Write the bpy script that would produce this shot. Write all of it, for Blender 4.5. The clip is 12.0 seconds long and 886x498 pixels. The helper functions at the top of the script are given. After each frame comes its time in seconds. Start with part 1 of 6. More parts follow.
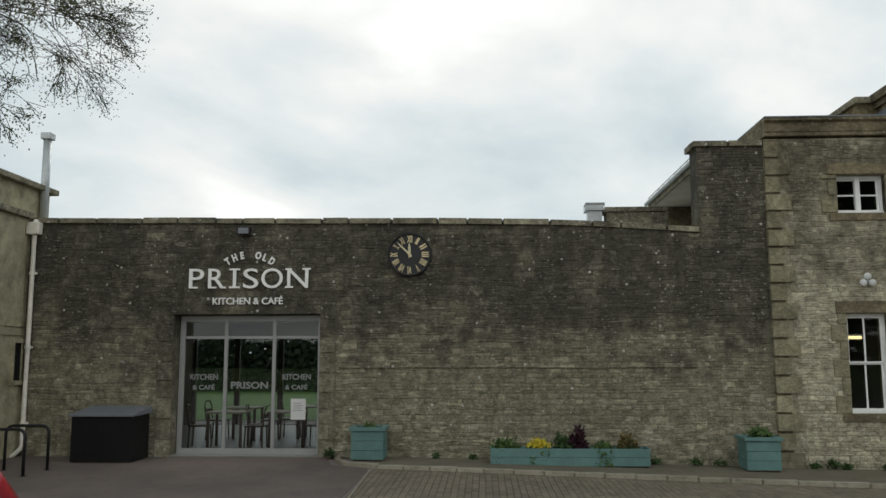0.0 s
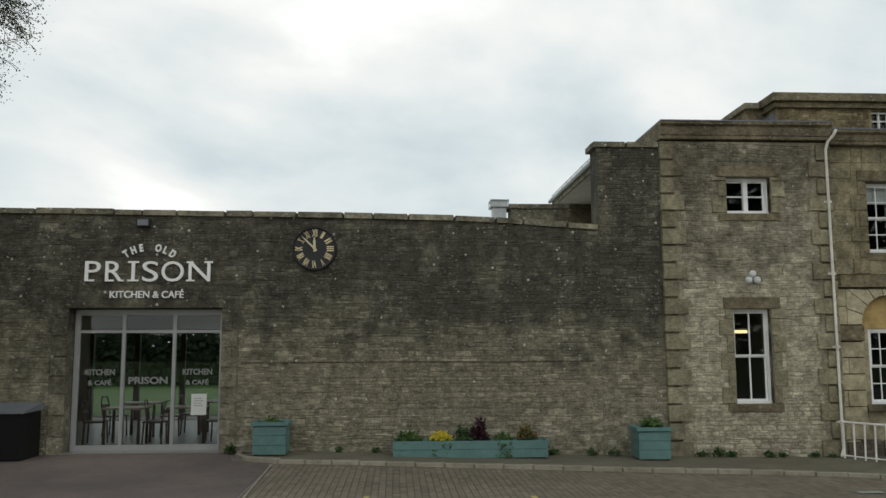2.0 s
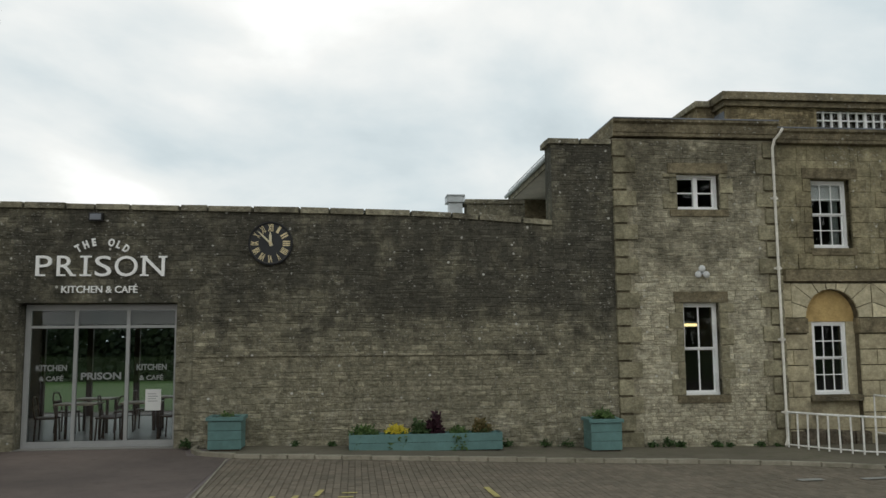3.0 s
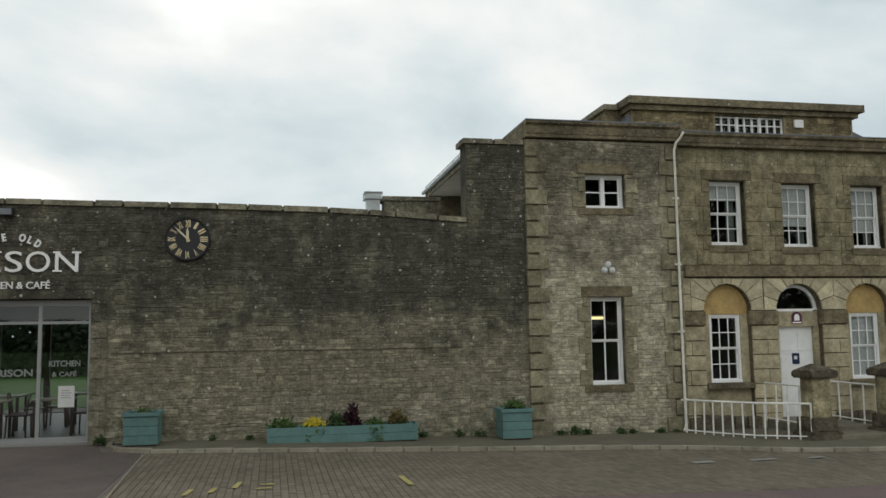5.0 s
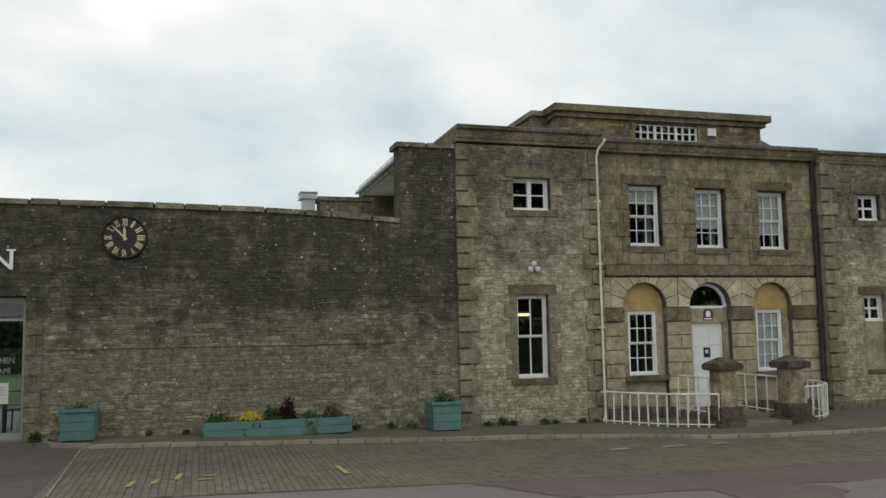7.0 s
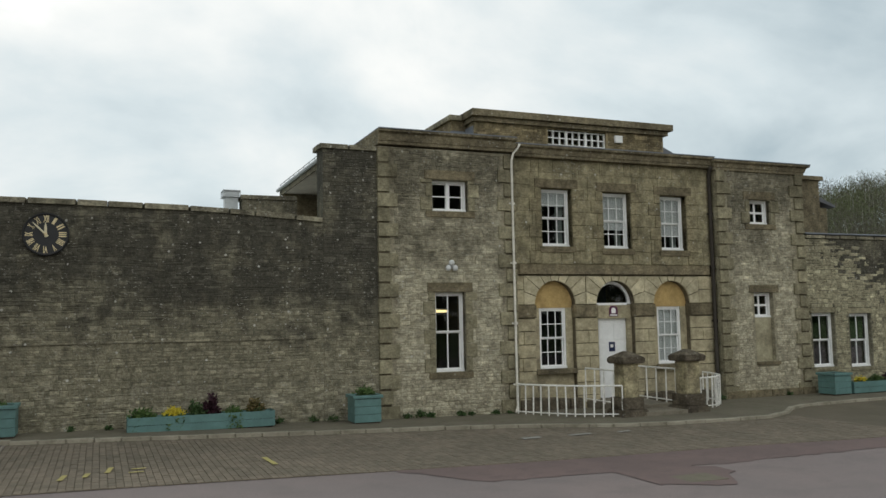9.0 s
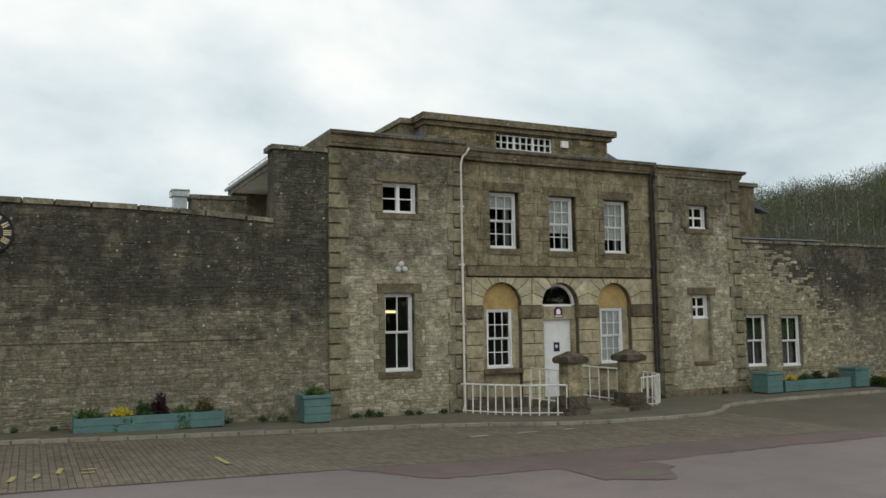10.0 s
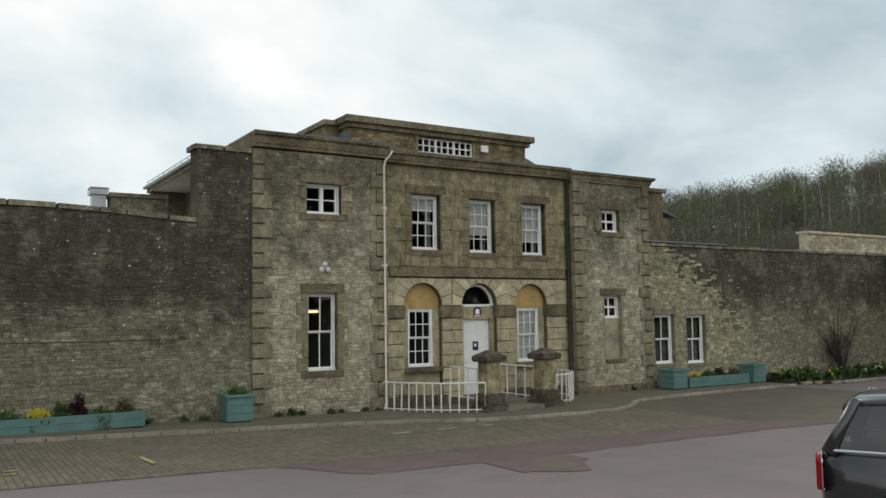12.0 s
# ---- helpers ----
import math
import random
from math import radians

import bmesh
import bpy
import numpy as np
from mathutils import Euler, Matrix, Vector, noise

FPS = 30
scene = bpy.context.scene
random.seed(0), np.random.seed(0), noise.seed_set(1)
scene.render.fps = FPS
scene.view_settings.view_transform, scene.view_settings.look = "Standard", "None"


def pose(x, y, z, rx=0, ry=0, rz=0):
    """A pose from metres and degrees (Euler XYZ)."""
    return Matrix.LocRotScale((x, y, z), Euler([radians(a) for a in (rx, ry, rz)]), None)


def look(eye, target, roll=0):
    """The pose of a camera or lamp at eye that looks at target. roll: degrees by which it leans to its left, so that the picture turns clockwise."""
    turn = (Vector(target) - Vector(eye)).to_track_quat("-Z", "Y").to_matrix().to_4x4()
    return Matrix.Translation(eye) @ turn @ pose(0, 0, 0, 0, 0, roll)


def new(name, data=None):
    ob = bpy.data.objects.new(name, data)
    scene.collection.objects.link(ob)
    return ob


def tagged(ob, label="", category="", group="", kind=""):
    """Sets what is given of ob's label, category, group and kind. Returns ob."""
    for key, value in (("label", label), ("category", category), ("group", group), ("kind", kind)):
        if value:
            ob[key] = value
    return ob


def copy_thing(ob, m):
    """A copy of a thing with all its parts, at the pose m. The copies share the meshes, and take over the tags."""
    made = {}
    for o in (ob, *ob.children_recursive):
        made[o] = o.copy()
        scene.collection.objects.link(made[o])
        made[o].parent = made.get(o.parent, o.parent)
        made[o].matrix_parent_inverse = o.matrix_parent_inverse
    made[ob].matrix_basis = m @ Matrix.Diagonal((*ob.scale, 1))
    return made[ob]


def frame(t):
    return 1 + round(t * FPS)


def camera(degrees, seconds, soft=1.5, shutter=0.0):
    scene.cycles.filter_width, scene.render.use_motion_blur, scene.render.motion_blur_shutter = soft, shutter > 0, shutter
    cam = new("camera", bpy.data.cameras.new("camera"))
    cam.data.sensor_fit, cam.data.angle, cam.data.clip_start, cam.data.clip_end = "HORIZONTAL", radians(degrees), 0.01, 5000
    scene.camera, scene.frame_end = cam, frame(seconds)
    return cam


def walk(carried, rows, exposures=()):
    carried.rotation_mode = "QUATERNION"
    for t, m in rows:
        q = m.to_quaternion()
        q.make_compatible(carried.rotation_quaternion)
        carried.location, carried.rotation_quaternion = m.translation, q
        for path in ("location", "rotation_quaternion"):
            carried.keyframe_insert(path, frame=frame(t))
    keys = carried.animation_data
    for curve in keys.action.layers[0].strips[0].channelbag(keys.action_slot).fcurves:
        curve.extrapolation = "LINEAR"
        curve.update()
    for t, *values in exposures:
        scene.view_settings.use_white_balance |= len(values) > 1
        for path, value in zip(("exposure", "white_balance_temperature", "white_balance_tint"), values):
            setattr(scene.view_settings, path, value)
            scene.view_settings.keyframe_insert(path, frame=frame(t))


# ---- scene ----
# ---- camera ----
# seconds, x, y, z, yaw, pitch, lean
cam = camera(55.66, 12.0)
ROWS = [
    (0.0, 0.007, -16.136, 2.108, 2.75, 7.42, 0.11),
    (0.5, 0.071, -16.139, 2.121, 1.10, 7.44, 0.25),
    (1.0, 0.079, -16.170, 2.126, 0.06, 7.46, -0.08),
    (1.5, 0.092, -16.207, 2.130, -1.58, 7.38, 0.10),
    (2.0, 0.152, -16.266, 2.143, -3.25, 6.88, 0.24),
    (2.5, 0.191, -16.327, 2.147, -4.50, 6.78, 0.34),
    (3.0, 0.208, -16.406, 2.153, -6.03, 6.42, 0.49),
    (3.5, 0.213, -16.500, 2.160, -7.59, 6.27, 0.39),
    (5.5, 0.190, -17.003, 2.188, -12.72, 5.69, 0.88),
    (6.0, 0.136, -17.164, 2.193, -13.92, 5.58, 0.66),
    (6.5, 0.068, -17.342, 2.200, -15.10, 5.52, 0.80),
    (7.0, -0.014, -17.529, 2.206, -16.31, 5.43, 1.03),
    (9.0, -0.417, -18.160, 2.249, -22.30, 4.94, 1.08),
    (9.5, -0.561, -18.267, 2.258, -24.32, 4.90, 1.03),
    (10.0, -0.681, -18.355, 2.270, -26.22, 4.86, 0.91),
    (10.5, -0.774, -18.450, 2.283, -27.74, 4.84, 0.97),
    (11.0, -0.857, -18.535, 2.298, -29.25, 4.78, 0.94),
    (11.5, -0.931, -18.594, 2.308, -30.72, 4.73, 0.96),
    (12.0, -1.035, -18.667, 2.305, -31.98, 4.66, 0.88),
]
walk(cam, [(t, pose(x, y, z, 0, 0, yaw) @ pose(0, 0, 0, pitch) @ pose(0, 0, 0, 0, lean) @ pose(0, 0, 0, 90)) for t, x, y, z, yaw, pitch, lean in ROWS],
     exposures=((0.0, 0.02, 6720, 9.7), (3.5, 0.02, 6720, 9.7), (7.0, 0.04, 6720, 9.7), (12.0, 0.16, 6720, 9.7)))

# ---- world, sun ----
world = bpy.data.worlds.new("overcast_sky")
scene.world = world
world.use_nodes = True
wt = world.node_tree
wt.nodes.clear()


def wnode(kind, **sets):
    n = wt.nodes.new(kind)
    for k, v in sets.items():
        n.inputs[k].default_value = v
    return n


w_sky = wt.nodes.new("ShaderNodeTexSky")
w_sky.sky_type, w_sky.sun_disc = "NISHITA", False
w_sky.sun_elevation, w_sky.sun_rotation = radians(38), radians(14)
w_co = wt.nodes.new("ShaderNodeTexCoord")
w_sep = wt.nodes.new("ShaderNodeSeparateXYZ")
wt.links.new(w_co.outputs["Generated"], w_sep.inputs[0])
w_up = wt.nodes.new("ShaderNodeMath")
w_up.operation = "MAXIMUM"
w_up.inputs[1].default_value = 0.0
wt.links.new(w_sep.outputs["Z"], w_up.inputs[0])
w_add = wt.nodes.new("ShaderNodeMath")
w_add.operation = "ADD"
w_add.inputs[1].default_value = 0.5
wt.links.new(w_up.outputs[0], w_add.inputs[0])
w_div = wt.nodes.new("ShaderNodeVectorMath")
w_div.operation = "DIVIDE"
wt.links.new(w_co.outputs["Generated"], w_div.inputs[0])
wt.links.new(w_add.outputs[0], w_div.inputs[1])
w_n1 = wnode("ShaderNodeTexNoise", Scale=1.75, Detail=7.0, Roughness=0.52, Distortion=0.5)
w_n2 = wnode("ShaderNodeTexNoise", Scale=4.2, Detail=6.0, Roughness=0.5)
wt.links.new(w_div.outputs[0], w_n1.inputs["Vector"])
wt.links.new(w_div.outputs[0], w_n2.inputs["Vector"])
w_mix = wt.nodes.new("ShaderNodeMix")
w_mix.inputs[0].default_value = 0.3
wt.links.new(w_n1.outputs["Fac"], w_mix.inputs[2])
wt.links.new(w_n2.outputs["Fac"], w_mix.inputs[3])
w_ramp = wt.nodes.new("ShaderNodeValToRGB")
w_ramp.color_ramp.elements[0].position, w_ramp.color_ramp.elements[0].color = 0.33, (0.37, 0.475, 0.54, 1)
w_ramp.color_ramp.elements[1].position, w_ramp.color_ramp.elements[1].color = 0.66, (0.93, 0.965, 0.97, 1)
w_e = w_ramp.color_ramp.elements.new(0.50)
w_e2 = w_ramp.color_ramp.elements.new(0.92)
w_e2.color = (1.55, 1.58, 1.58, 1)
w_e.color = (0.655, 0.755, 0.805, 1)
# the cloud is brighter towards the hidden sun
w_dot = wt.nodes.new("ShaderNodeVectorMath")
w_dot.operation = "DOT_PRODUCT"
w_dot.inputs[1].default_value = Vector((0.03, 0.88, 0.45)).normalized()
wt.links.new(w_co.outputs["Generated"], w_dot.inputs[0])
w_glow = wt.nodes.new("ShaderNodeMapRange")
for w_i, w_v in ((1, 0.66), (2, 0.985), (3, -0.10), (4, 0.095)):
    w_glow.inputs[w_i].default_value = w_v
wt.links.new(w_dot.outputs["Value"], w_glow.inputs[0])
w_bank = wt.nodes.new("ShaderNodeMapRange")
for w_i, w_v in ((1, -0.35), (2, 0.55), (3, 0.30), (4, 0.0)):
    w_bank.inputs[w_i].default_value = w_v
wt.links.new(w_dot.outputs["Value"], w_bank.inputs[0])
w_both = wt.nodes.new("ShaderNodeMath")
w_both.operation = "ADD"
wt.links.new(w_glow.outputs[0], w_both.inputs[0])
wt.links.new(w_bank.outputs[0], w_both.inputs[1])
w_sum = wt.nodes.new("ShaderNodeMath")
w_sum.operation = "ADD"
wt.links.new(w_mix.outputs[0], w_sum.inputs[0])
wt.links.new(w_both.outputs[0], w_sum.inputs[1])
wt.links.new(w_sum.outputs[0], w_ramp.inputs[0])
w_b1 = wt.nodes.new("ShaderNodeBackground")
w_b1.inputs["Strength"].default_value = 1.0
wt.links.new(w_ramp.outputs[0], w_b1.inputs["Color"])
w_b2 = wt.nodes.new("ShaderNodeBackground")
w_b2.inputs["Strength"].default_value = 0.05
wt.links.new(w_sky.outputs[0], w_b2.inputs["Color"])
w_ms = wt.nodes.new("ShaderNodeMixShader")
w_ms.inputs[0].default_value = 0.92
wt.links.new(w_b2.outputs[0], w_ms.inputs[1])
wt.links.new(w_b1.outputs[0], w_ms.inputs[2])
w_out = wt.nodes.new("ShaderNodeOutputWorld")
wt.links.new(w_ms.outputs[0], w_out.inputs[0])

sun = new("sun", bpy.data.lights.new("sun", "SUN"))
sun.data.energy, sun.data.angle, sun.data.color = 0.7, radians(25), (1.0, 0.96, 0.9)
sun.matrix_world = look((0, 0, 60), (-6, -24, 60 - 20))

# ---- materials ----
class Nodes:
    """A node material in the making."""

    def __init__(self, name, rough=0.8, metal=0.0, spec=0.3):
        self.m = bpy.data.materials.new(name)
        self.m.use_nodes = True
        self.t = self.m.node_tree
        self.b = self.t.nodes["Principled BSDF"]
        self.b.inputs["Roughness"].default_value = rough
        self.b.inputs["Metallic"].default_value = metal
        self.b.inputs["Specular IOR Level"].default_value = spec
        self.geo = self.t.nodes.new("ShaderNodeNewGeometry")
        self.pos = self.geo.outputs["Position"]

    def link(self, a, b):
        self.t.links.new(a, b)

    def noise(self, scale, detail=4.0, rough=0.55, stretch=None):
        n = self.t.nodes.new("ShaderNodeTexNoise")
        n.inputs["Scale"].default_value, n.inputs["Detail"].default_value, n.inputs["Roughness"].default_value = scale, detail, rough
        src = self.pos
        if stretch:
            mp = self.t.nodes.new("ShaderNodeVectorMath")
            mp.operation = "MULTIPLY"
            mp.inputs[1].default_value = stretch
            self.link(self.pos, mp.inputs[0])
            src = mp.outputs[0]
        self.link(src, n.inputs["Vector"])
        return n.outputs["Fac"]

    def math(self, op, a, b=0.0, clamp=False):
        n = self.t.nodes.new("ShaderNodeMath")
        n.operation, n.use_clamp = op, clamp
        for i, v in enumerate((a, b)):
            if isinstance(v, (int, float)):
                n.inputs[i].default_value = v
            else:
                self.link(v, n.inputs[i])
        return n.outputs[0]

    def span(self, v, a, b, c=0.0, d=1.0):
        n = self.t.nodes.new("ShaderNodeMapRange")
        for i, x in enumerate((a, b, c, d)):
            n.inputs[i + 1].default_value = x
        self.link(v, n.inputs[0])
        return n.outputs[0]

    def mix(self, fac, a, b, blend="MIX"):
        n = self.t.nodes.new("ShaderNodeMix")
        n.data_type, n.blend_type = "RGBA", blend
        for i, v in ((0, fac), (6, a), (7, b)):
            if isinstance(v, (int, float)):
                n.inputs[i].default_value = v
            elif isinstance(v, tuple):
                n.inputs[i].default_value = (*v, 1)
            else:
                self.link(v, n.inputs[i])
        return n.outputs[2]

    def z(self):
        n = self.t.nodes.new("ShaderNodeSeparateXYZ")
        self.link(self.pos, n.inputs[0])
        return n.outputs["Z"]

    def x(self):
        n = self.t.nodes.new("ShaderNodeSeparateXYZ")
        self.link(self.pos, n.inputs[0])
        return n.outputs["X"]

    def spots(self, scale, size):
        n = self.t.nodes.new("ShaderNodeTexVoronoi")
        n.inputs["Scale"].default_value = scale
        self.link(self.pos, n.inputs["Vector"])
        return self.span(n.outputs["Distance"], size, size * 0.6)

    def shade(self, colour, fac):
        """Multiply a colour by a number."""
        n = self.t.nodes.new("ShaderNodeVectorMath")
        n.operation = "SCALE"
        self.link(colour, n.inputs[0])
        if isinstance(fac, (int, float)):
            n.inputs["Scale"].default_value = fac
        else:
            self.link(fac, n.inputs["Scale"])
        return n.outputs[0]

    def bump(self, height, dist=0.01, strength=0.6):
        n = self.t.nodes.new("ShaderNodeBump")
        n.inputs["Distance"].default_value, n.inputs["Strength"].default_value = dist, strength
        self.link(height, n.inputs["Height"])
        self.link(n.outputs[0], self.b.inputs["Normal"])

    def done(self, colour):
        if isinstance(colour, tuple):
            self.b.inputs["Base Color"].default_value = (*colour, 1)
        else:
            self.link(colour, self.b.inputs["Base Color"])
        return self.m


def stone(name, light, mid, dark, stain, low=None, lichen=0.0, island=True, objects=False, patch=0.9, vary=0.45, flake=1.0):
    """Weathered limestone. stain: how much of it is black with weather; low: heights between which the weathering sets in."""
    n = Nodes(name, 0.93, spec=0.15)
    big = n.noise(patch, 8, 0.68)
    blot = n.noise(4.2, 6, 0.7)
    streak = n.noise(1.0, 6, 0.65, (2.4, 2.4, 0.8))
    grain = n.noise(34, 5, 0.65)
    fine = n.noise(6.5, 5, 0.7)
    c = n.mix(n.span(fine, 0.35, 0.68), mid, light)
    f = n.math("ADD", n.math("MULTIPLY", big, 0.72), n.math("MULTIPLY", streak, 0.28))
    if low:
        f = n.math("ADD", f, n.span(n.z(), low[0], low[1], -0.25, 0.11))
    c = n.mix(n.span(f, 0.585 - stain * 0.3, 0.79 - stain * 0.3, 0.0, 0.9), c, dark)
    if low and low[0] < 0.5:  # lime bloom low on the wall
        bloom = n.math("MULTIPLY", n.span(n.noise(2.7, 7, 0.7), 0.50, 0.66), n.span(n.z(), 1.7, 0.3))
        c = n.mix(n.math("MULTIPLY", bloom, 0.6), c, (0.44, 0.41, 0.33))
    tone = n.math("MULTIPLY", n.span(grain, 0.25, 0.75, 1 - 0.26 * min(1.0, flake + 0.25), 1 + 0.26 * min(1.0, flake + 0.25)), n.span(blot, 0.32, 0.68, 1 - 0.34 * min(1.0, flake + 0.3), 1 + 0.36 * min(1.0, flake + 0.3)))
    if island:
        tone = n.math("MULTIPLY", tone, n.span(n.math("POWER", n.geo.outputs["Random Per Island"], 5.0), 0, 1, 1 - vary * 0.6, 1 + vary * 2.6))
    if objects:
        oi = n.t.nodes.new("ShaderNodeObjectInfo")
        tone = n.math("MULTIPLY", tone, n.span(n.math("POWER", oi.outputs["Random"], 4.0), 0, 1, 1 - vary * 0.8, 1 + vary * 1.5))
    chips = n.noise(11, 4, 0.6, (1.0, 1.0, 2.1))
    tone = n.math("MULTIPLY", tone, n.span(chips, 0.33, 0.67, 1 - 0.22 * flake, 1 + 0.22 * flake))
    c = n.shade(c, tone)
    if lichen:
        dash = n.math("MULTIPLY", n.span(n.noise(13, 3, 0.5, (1.0, 1.0, 2.4)), 0.615, 0.66), n.span(n.noise(1.1, 4, 0.6), 0.40, 0.60))
        c = n.mix(n.math("MULTIPLY", dash, lichen * 0.6), c, (0.50, 0.49, 0.43))
        sp = n.math("MULTIPLY", n.spots(4.2, 0.135), n.span(n.noise(3.1, 3), 0.49, 0.51))
        sp2 = n.math("MULTIPLY", n.spots(7.0, 0.17), n.span(n.noise(1.6, 4), 0.50, 0.58))
        c = n.mix(n.math("MULTIPLY", n.math("MAXIMUM", sp, n.math("MULTIPLY", sp2, 0.55)), lichen), c, (0.55, 0.54, 0.49))
    n.bump(n.math("ADD", grain, n.math("MULTIPLY", fine, 0.8)), 0.02, 0.25 + 0.55 * flake)
    return n.done(c)


def paint(name, col, rough=0.5, wear=0.25, scale=14, metal=0.0, spec=0.4, bump=0.15):
    n = Nodes(name, rough, metal, spec)
    a, b = n.noise(scale, 5, 0.6), n.noise(scale * 0.15, 4)
    t = n.math("ADD", n.span(a, 0.3, 0.7, -wear * 0.4, wear * 0.4), n.span(b, 0.3, 0.7, 1 - wear * 0.5, 1 + wear * 0.5))
    rgb = n.t.nodes.new("ShaderNodeRGB")
    rgb.outputs[0].default_value = (*col, 1)
    n.bump(a, 0.004, bump)
    return n.done(n.shade(rgb.outputs[0], t))


m_wall = stone("dark_rubble", (0.310, 0.288, 0.206), (0.180, 0.164, 0.115), (0.062, 0.059, 0.048), 0.58, (0.3, 3.3), 0.9, vary=0.20)
m_wall_piece = stone("dark_rubble_piece", (0.310, 0.288, 0.206), (0.180, 0.164, 0.115), (0.062, 0.059, 0.048), 0.58, (0.3, 3.3), 0.9, False, True, vary=0.20)
m_mortar = stone("lime_mortar", (0.224, 0.211, 0.152), (0.138, 0.127, 0.090), (0.055, 0.053, 0.042), 0.58, (0.3, 3.3), 0.5, False)
m_wing = stone("grey_rubble", (0.520, 0.485, 0.365), (0.325, 0.296, 0.212), (0.118, 0.108, 0.078), 0.56, (0.8, 5.4), 0.75, vary=0.15)
m_wing_piece = stone("grey_rubble_piece", (0.520, 0.485, 0.365), (0.325, 0.296, 0.212), (0.118, 0.108, 0.078), 0.56, (0.8, 5.4), 0.75, False, True, vary=0.15)
m_wing_bed = stone("pale_mortar", (0.360, 0.333, 0.242), (0.241, 0.214, 0.154), (0.099, 0.088, 0.061), 0.36, (1.5, 6.5), 0.2, False)
m_right = stone("patchy_rubble", (0.437, 0.407, 0.281), (0.268, 0.244, 0.164), (0.055, 0.052, 0.040), 0.40, (1.6, 5.2), 0.5, vary=0.2)
m_quoin = stone("quoin_stone", (0.313, 0.287, 0.194), (0.216, 0.195, 0.128), (0.088, 0.078, 0.052), 0.36, (1.5, 6.5), 0.2, False, True, vary=0.16, flake=0.75)
m_ashlar = stone("ashlar", (0.560, 0.498, 0.335), (0.415, 0.362, 0.236), (0.170, 0.148, 0.106), 0.30, None, 0.1, False, True, vary=0.14, flake=0.4)
m_ashlar_bed = stone("ashlar_joint", (0.17, 0.145, 0.098), (0.12, 0.10, 0.068), (0.055, 0.047, 0.033), 0.3, None, 0, False)
UPPER = ((0.382, 0.340, 0.218), (0.258, 0.227, 0.140), (0.110, 0.098, 0.064), 0.42, None, 0.85, False)
m_upper = stone("upper_joint", (0.22, 0.192, 0.118), (0.155, 0.134, 0.080), (0.075, 0.066, 0.043), 0.40, None, 0.3, False)
m_upper_piece = stone("upper_ashlar", *UPPER, True, vary=0.10, flake=0.75)
m_jamb = stone("upper_jamb", (0.322, 0.282, 0.178), (0.224, 0.194, 0.120), (0.096, 0.084, 0.056), 0.42, None, 0.6, False, True, vary=0.14)
m_dress = stone("dressed_dark", (0.262, 0.222, 0.142), (0.176, 0.148, 0.094), (0.074, 0.064, 0.044), 0.5, None, 0.25, False, True, vary=0.15)
m_voussoir = stone("voussoir_stone", (0.575, 0.520, 0.365), (0.445, 0.394, 0.262), (0.215, 0.184, 0.120), 0.18, None, 0.05, False, True, vary=0.14, flake=0.35)
m_ochre = stone("ochre_render", (0.532, 0.378, 0.165), (0.437, 0.304, 0.127), (0.234, 0.171, 0.085), 0.2, None, 0, False, flake=0.12)
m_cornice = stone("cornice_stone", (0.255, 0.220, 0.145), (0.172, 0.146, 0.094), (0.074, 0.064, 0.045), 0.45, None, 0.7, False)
m_coping = stone("coping_stone", (0.330, 0.305, 0.220), (0.215, 0.195, 0.138), (0.070, 0.064, 0.050), 0.42, None, 0.9, False, True, vary=0.25, patch=2.2)
m_pier = stone("pier_stone", (0.516, 0.458, 0.290), (0.315, 0.273, 0.165), (0.094, 0.080, 0.057), 0.5, None, 0.2, False, patch=2.5)
m_pier_dark = stone("pier_cap_stone", (0.175, 0.149, 0.108), (0.108, 0.090, 0.065), (0.052, 0.043, 0.033), 0.5, None, 0.3, False, patch=3)
m_attic = stone("attic_stone", (0.287, 0.237, 0.141), (0.178, 0.146, 0.087), (0.069, 0.057, 0.039), 0.45, None, 0.4, True, vary=0.3)
m_pale = stone("pale_rubble", (0.50, 0.45, 0.34), (0.36, 0.32, 0.235), (0.14, 0.12, 0.09), 0.15, None, 0.1, vary=0.3)
m_cream = stone("cream_render", (0.437, 0.399, 0.275), (0.342, 0.314, 0.214), (0.133, 0.119, 0.081), 0.3, None, 0.0, False, patch=1.6, flake=0.3)
m_white = paint("white_paint", (0.86, 0.87, 0.86), 0.45, 0.12)
m_rail = paint("white_railing_paint", (0.82, 0.81, 0.76), 0.5, 0.35, 30)
m_pipe = paint("cream_pipe_paint", (0.74, 0.71, 0.63), 0.5, 0.3, 12)
m_glassletter = paint("etched_lettering", (0.27, 0.28, 0.28), 0.6, 0.1)
m_letter = paint("white_lettering", (0.92, 0.92, 0.90), 0.5, 0.06)
m_teal = paint("blue_green_paint", (0.108, 0.211, 0.201), 0.55, 0.3, 9, bump=0.3)
m_lampglass = paint("dusty_lamp_white", (0.62, 0.63, 0.62), 0.35, 0.15)
m_ironpipe = paint("dark_iron_paint", (0.036, 0.030, 0.023), 0.6, 0.4, 12)
m_alu = paint("grey_aluminium", (0.37, 0.375, 0.37), 0.4, 0.1, metal=0.2)
m_black = paint("black_paint", (0.012, 0.012, 0.013), 0.4, 0.4)
m_binlid = paint("grey_lid", (0.17, 0.185, 0.21), 0.35, 0.2, 8)
m_binbody = paint("black_panel", (0.009, 0.009, 0.010), 0.55, 0.3, spec=0.2)
m_hand = paint("pale_gilt", (0.66, 0.60, 0.42), 0.5, 0.2)
m_gold = paint("gold_leaf", (0.62, 0.52, 0.31), 0.45, 0.5, metal=0.1)
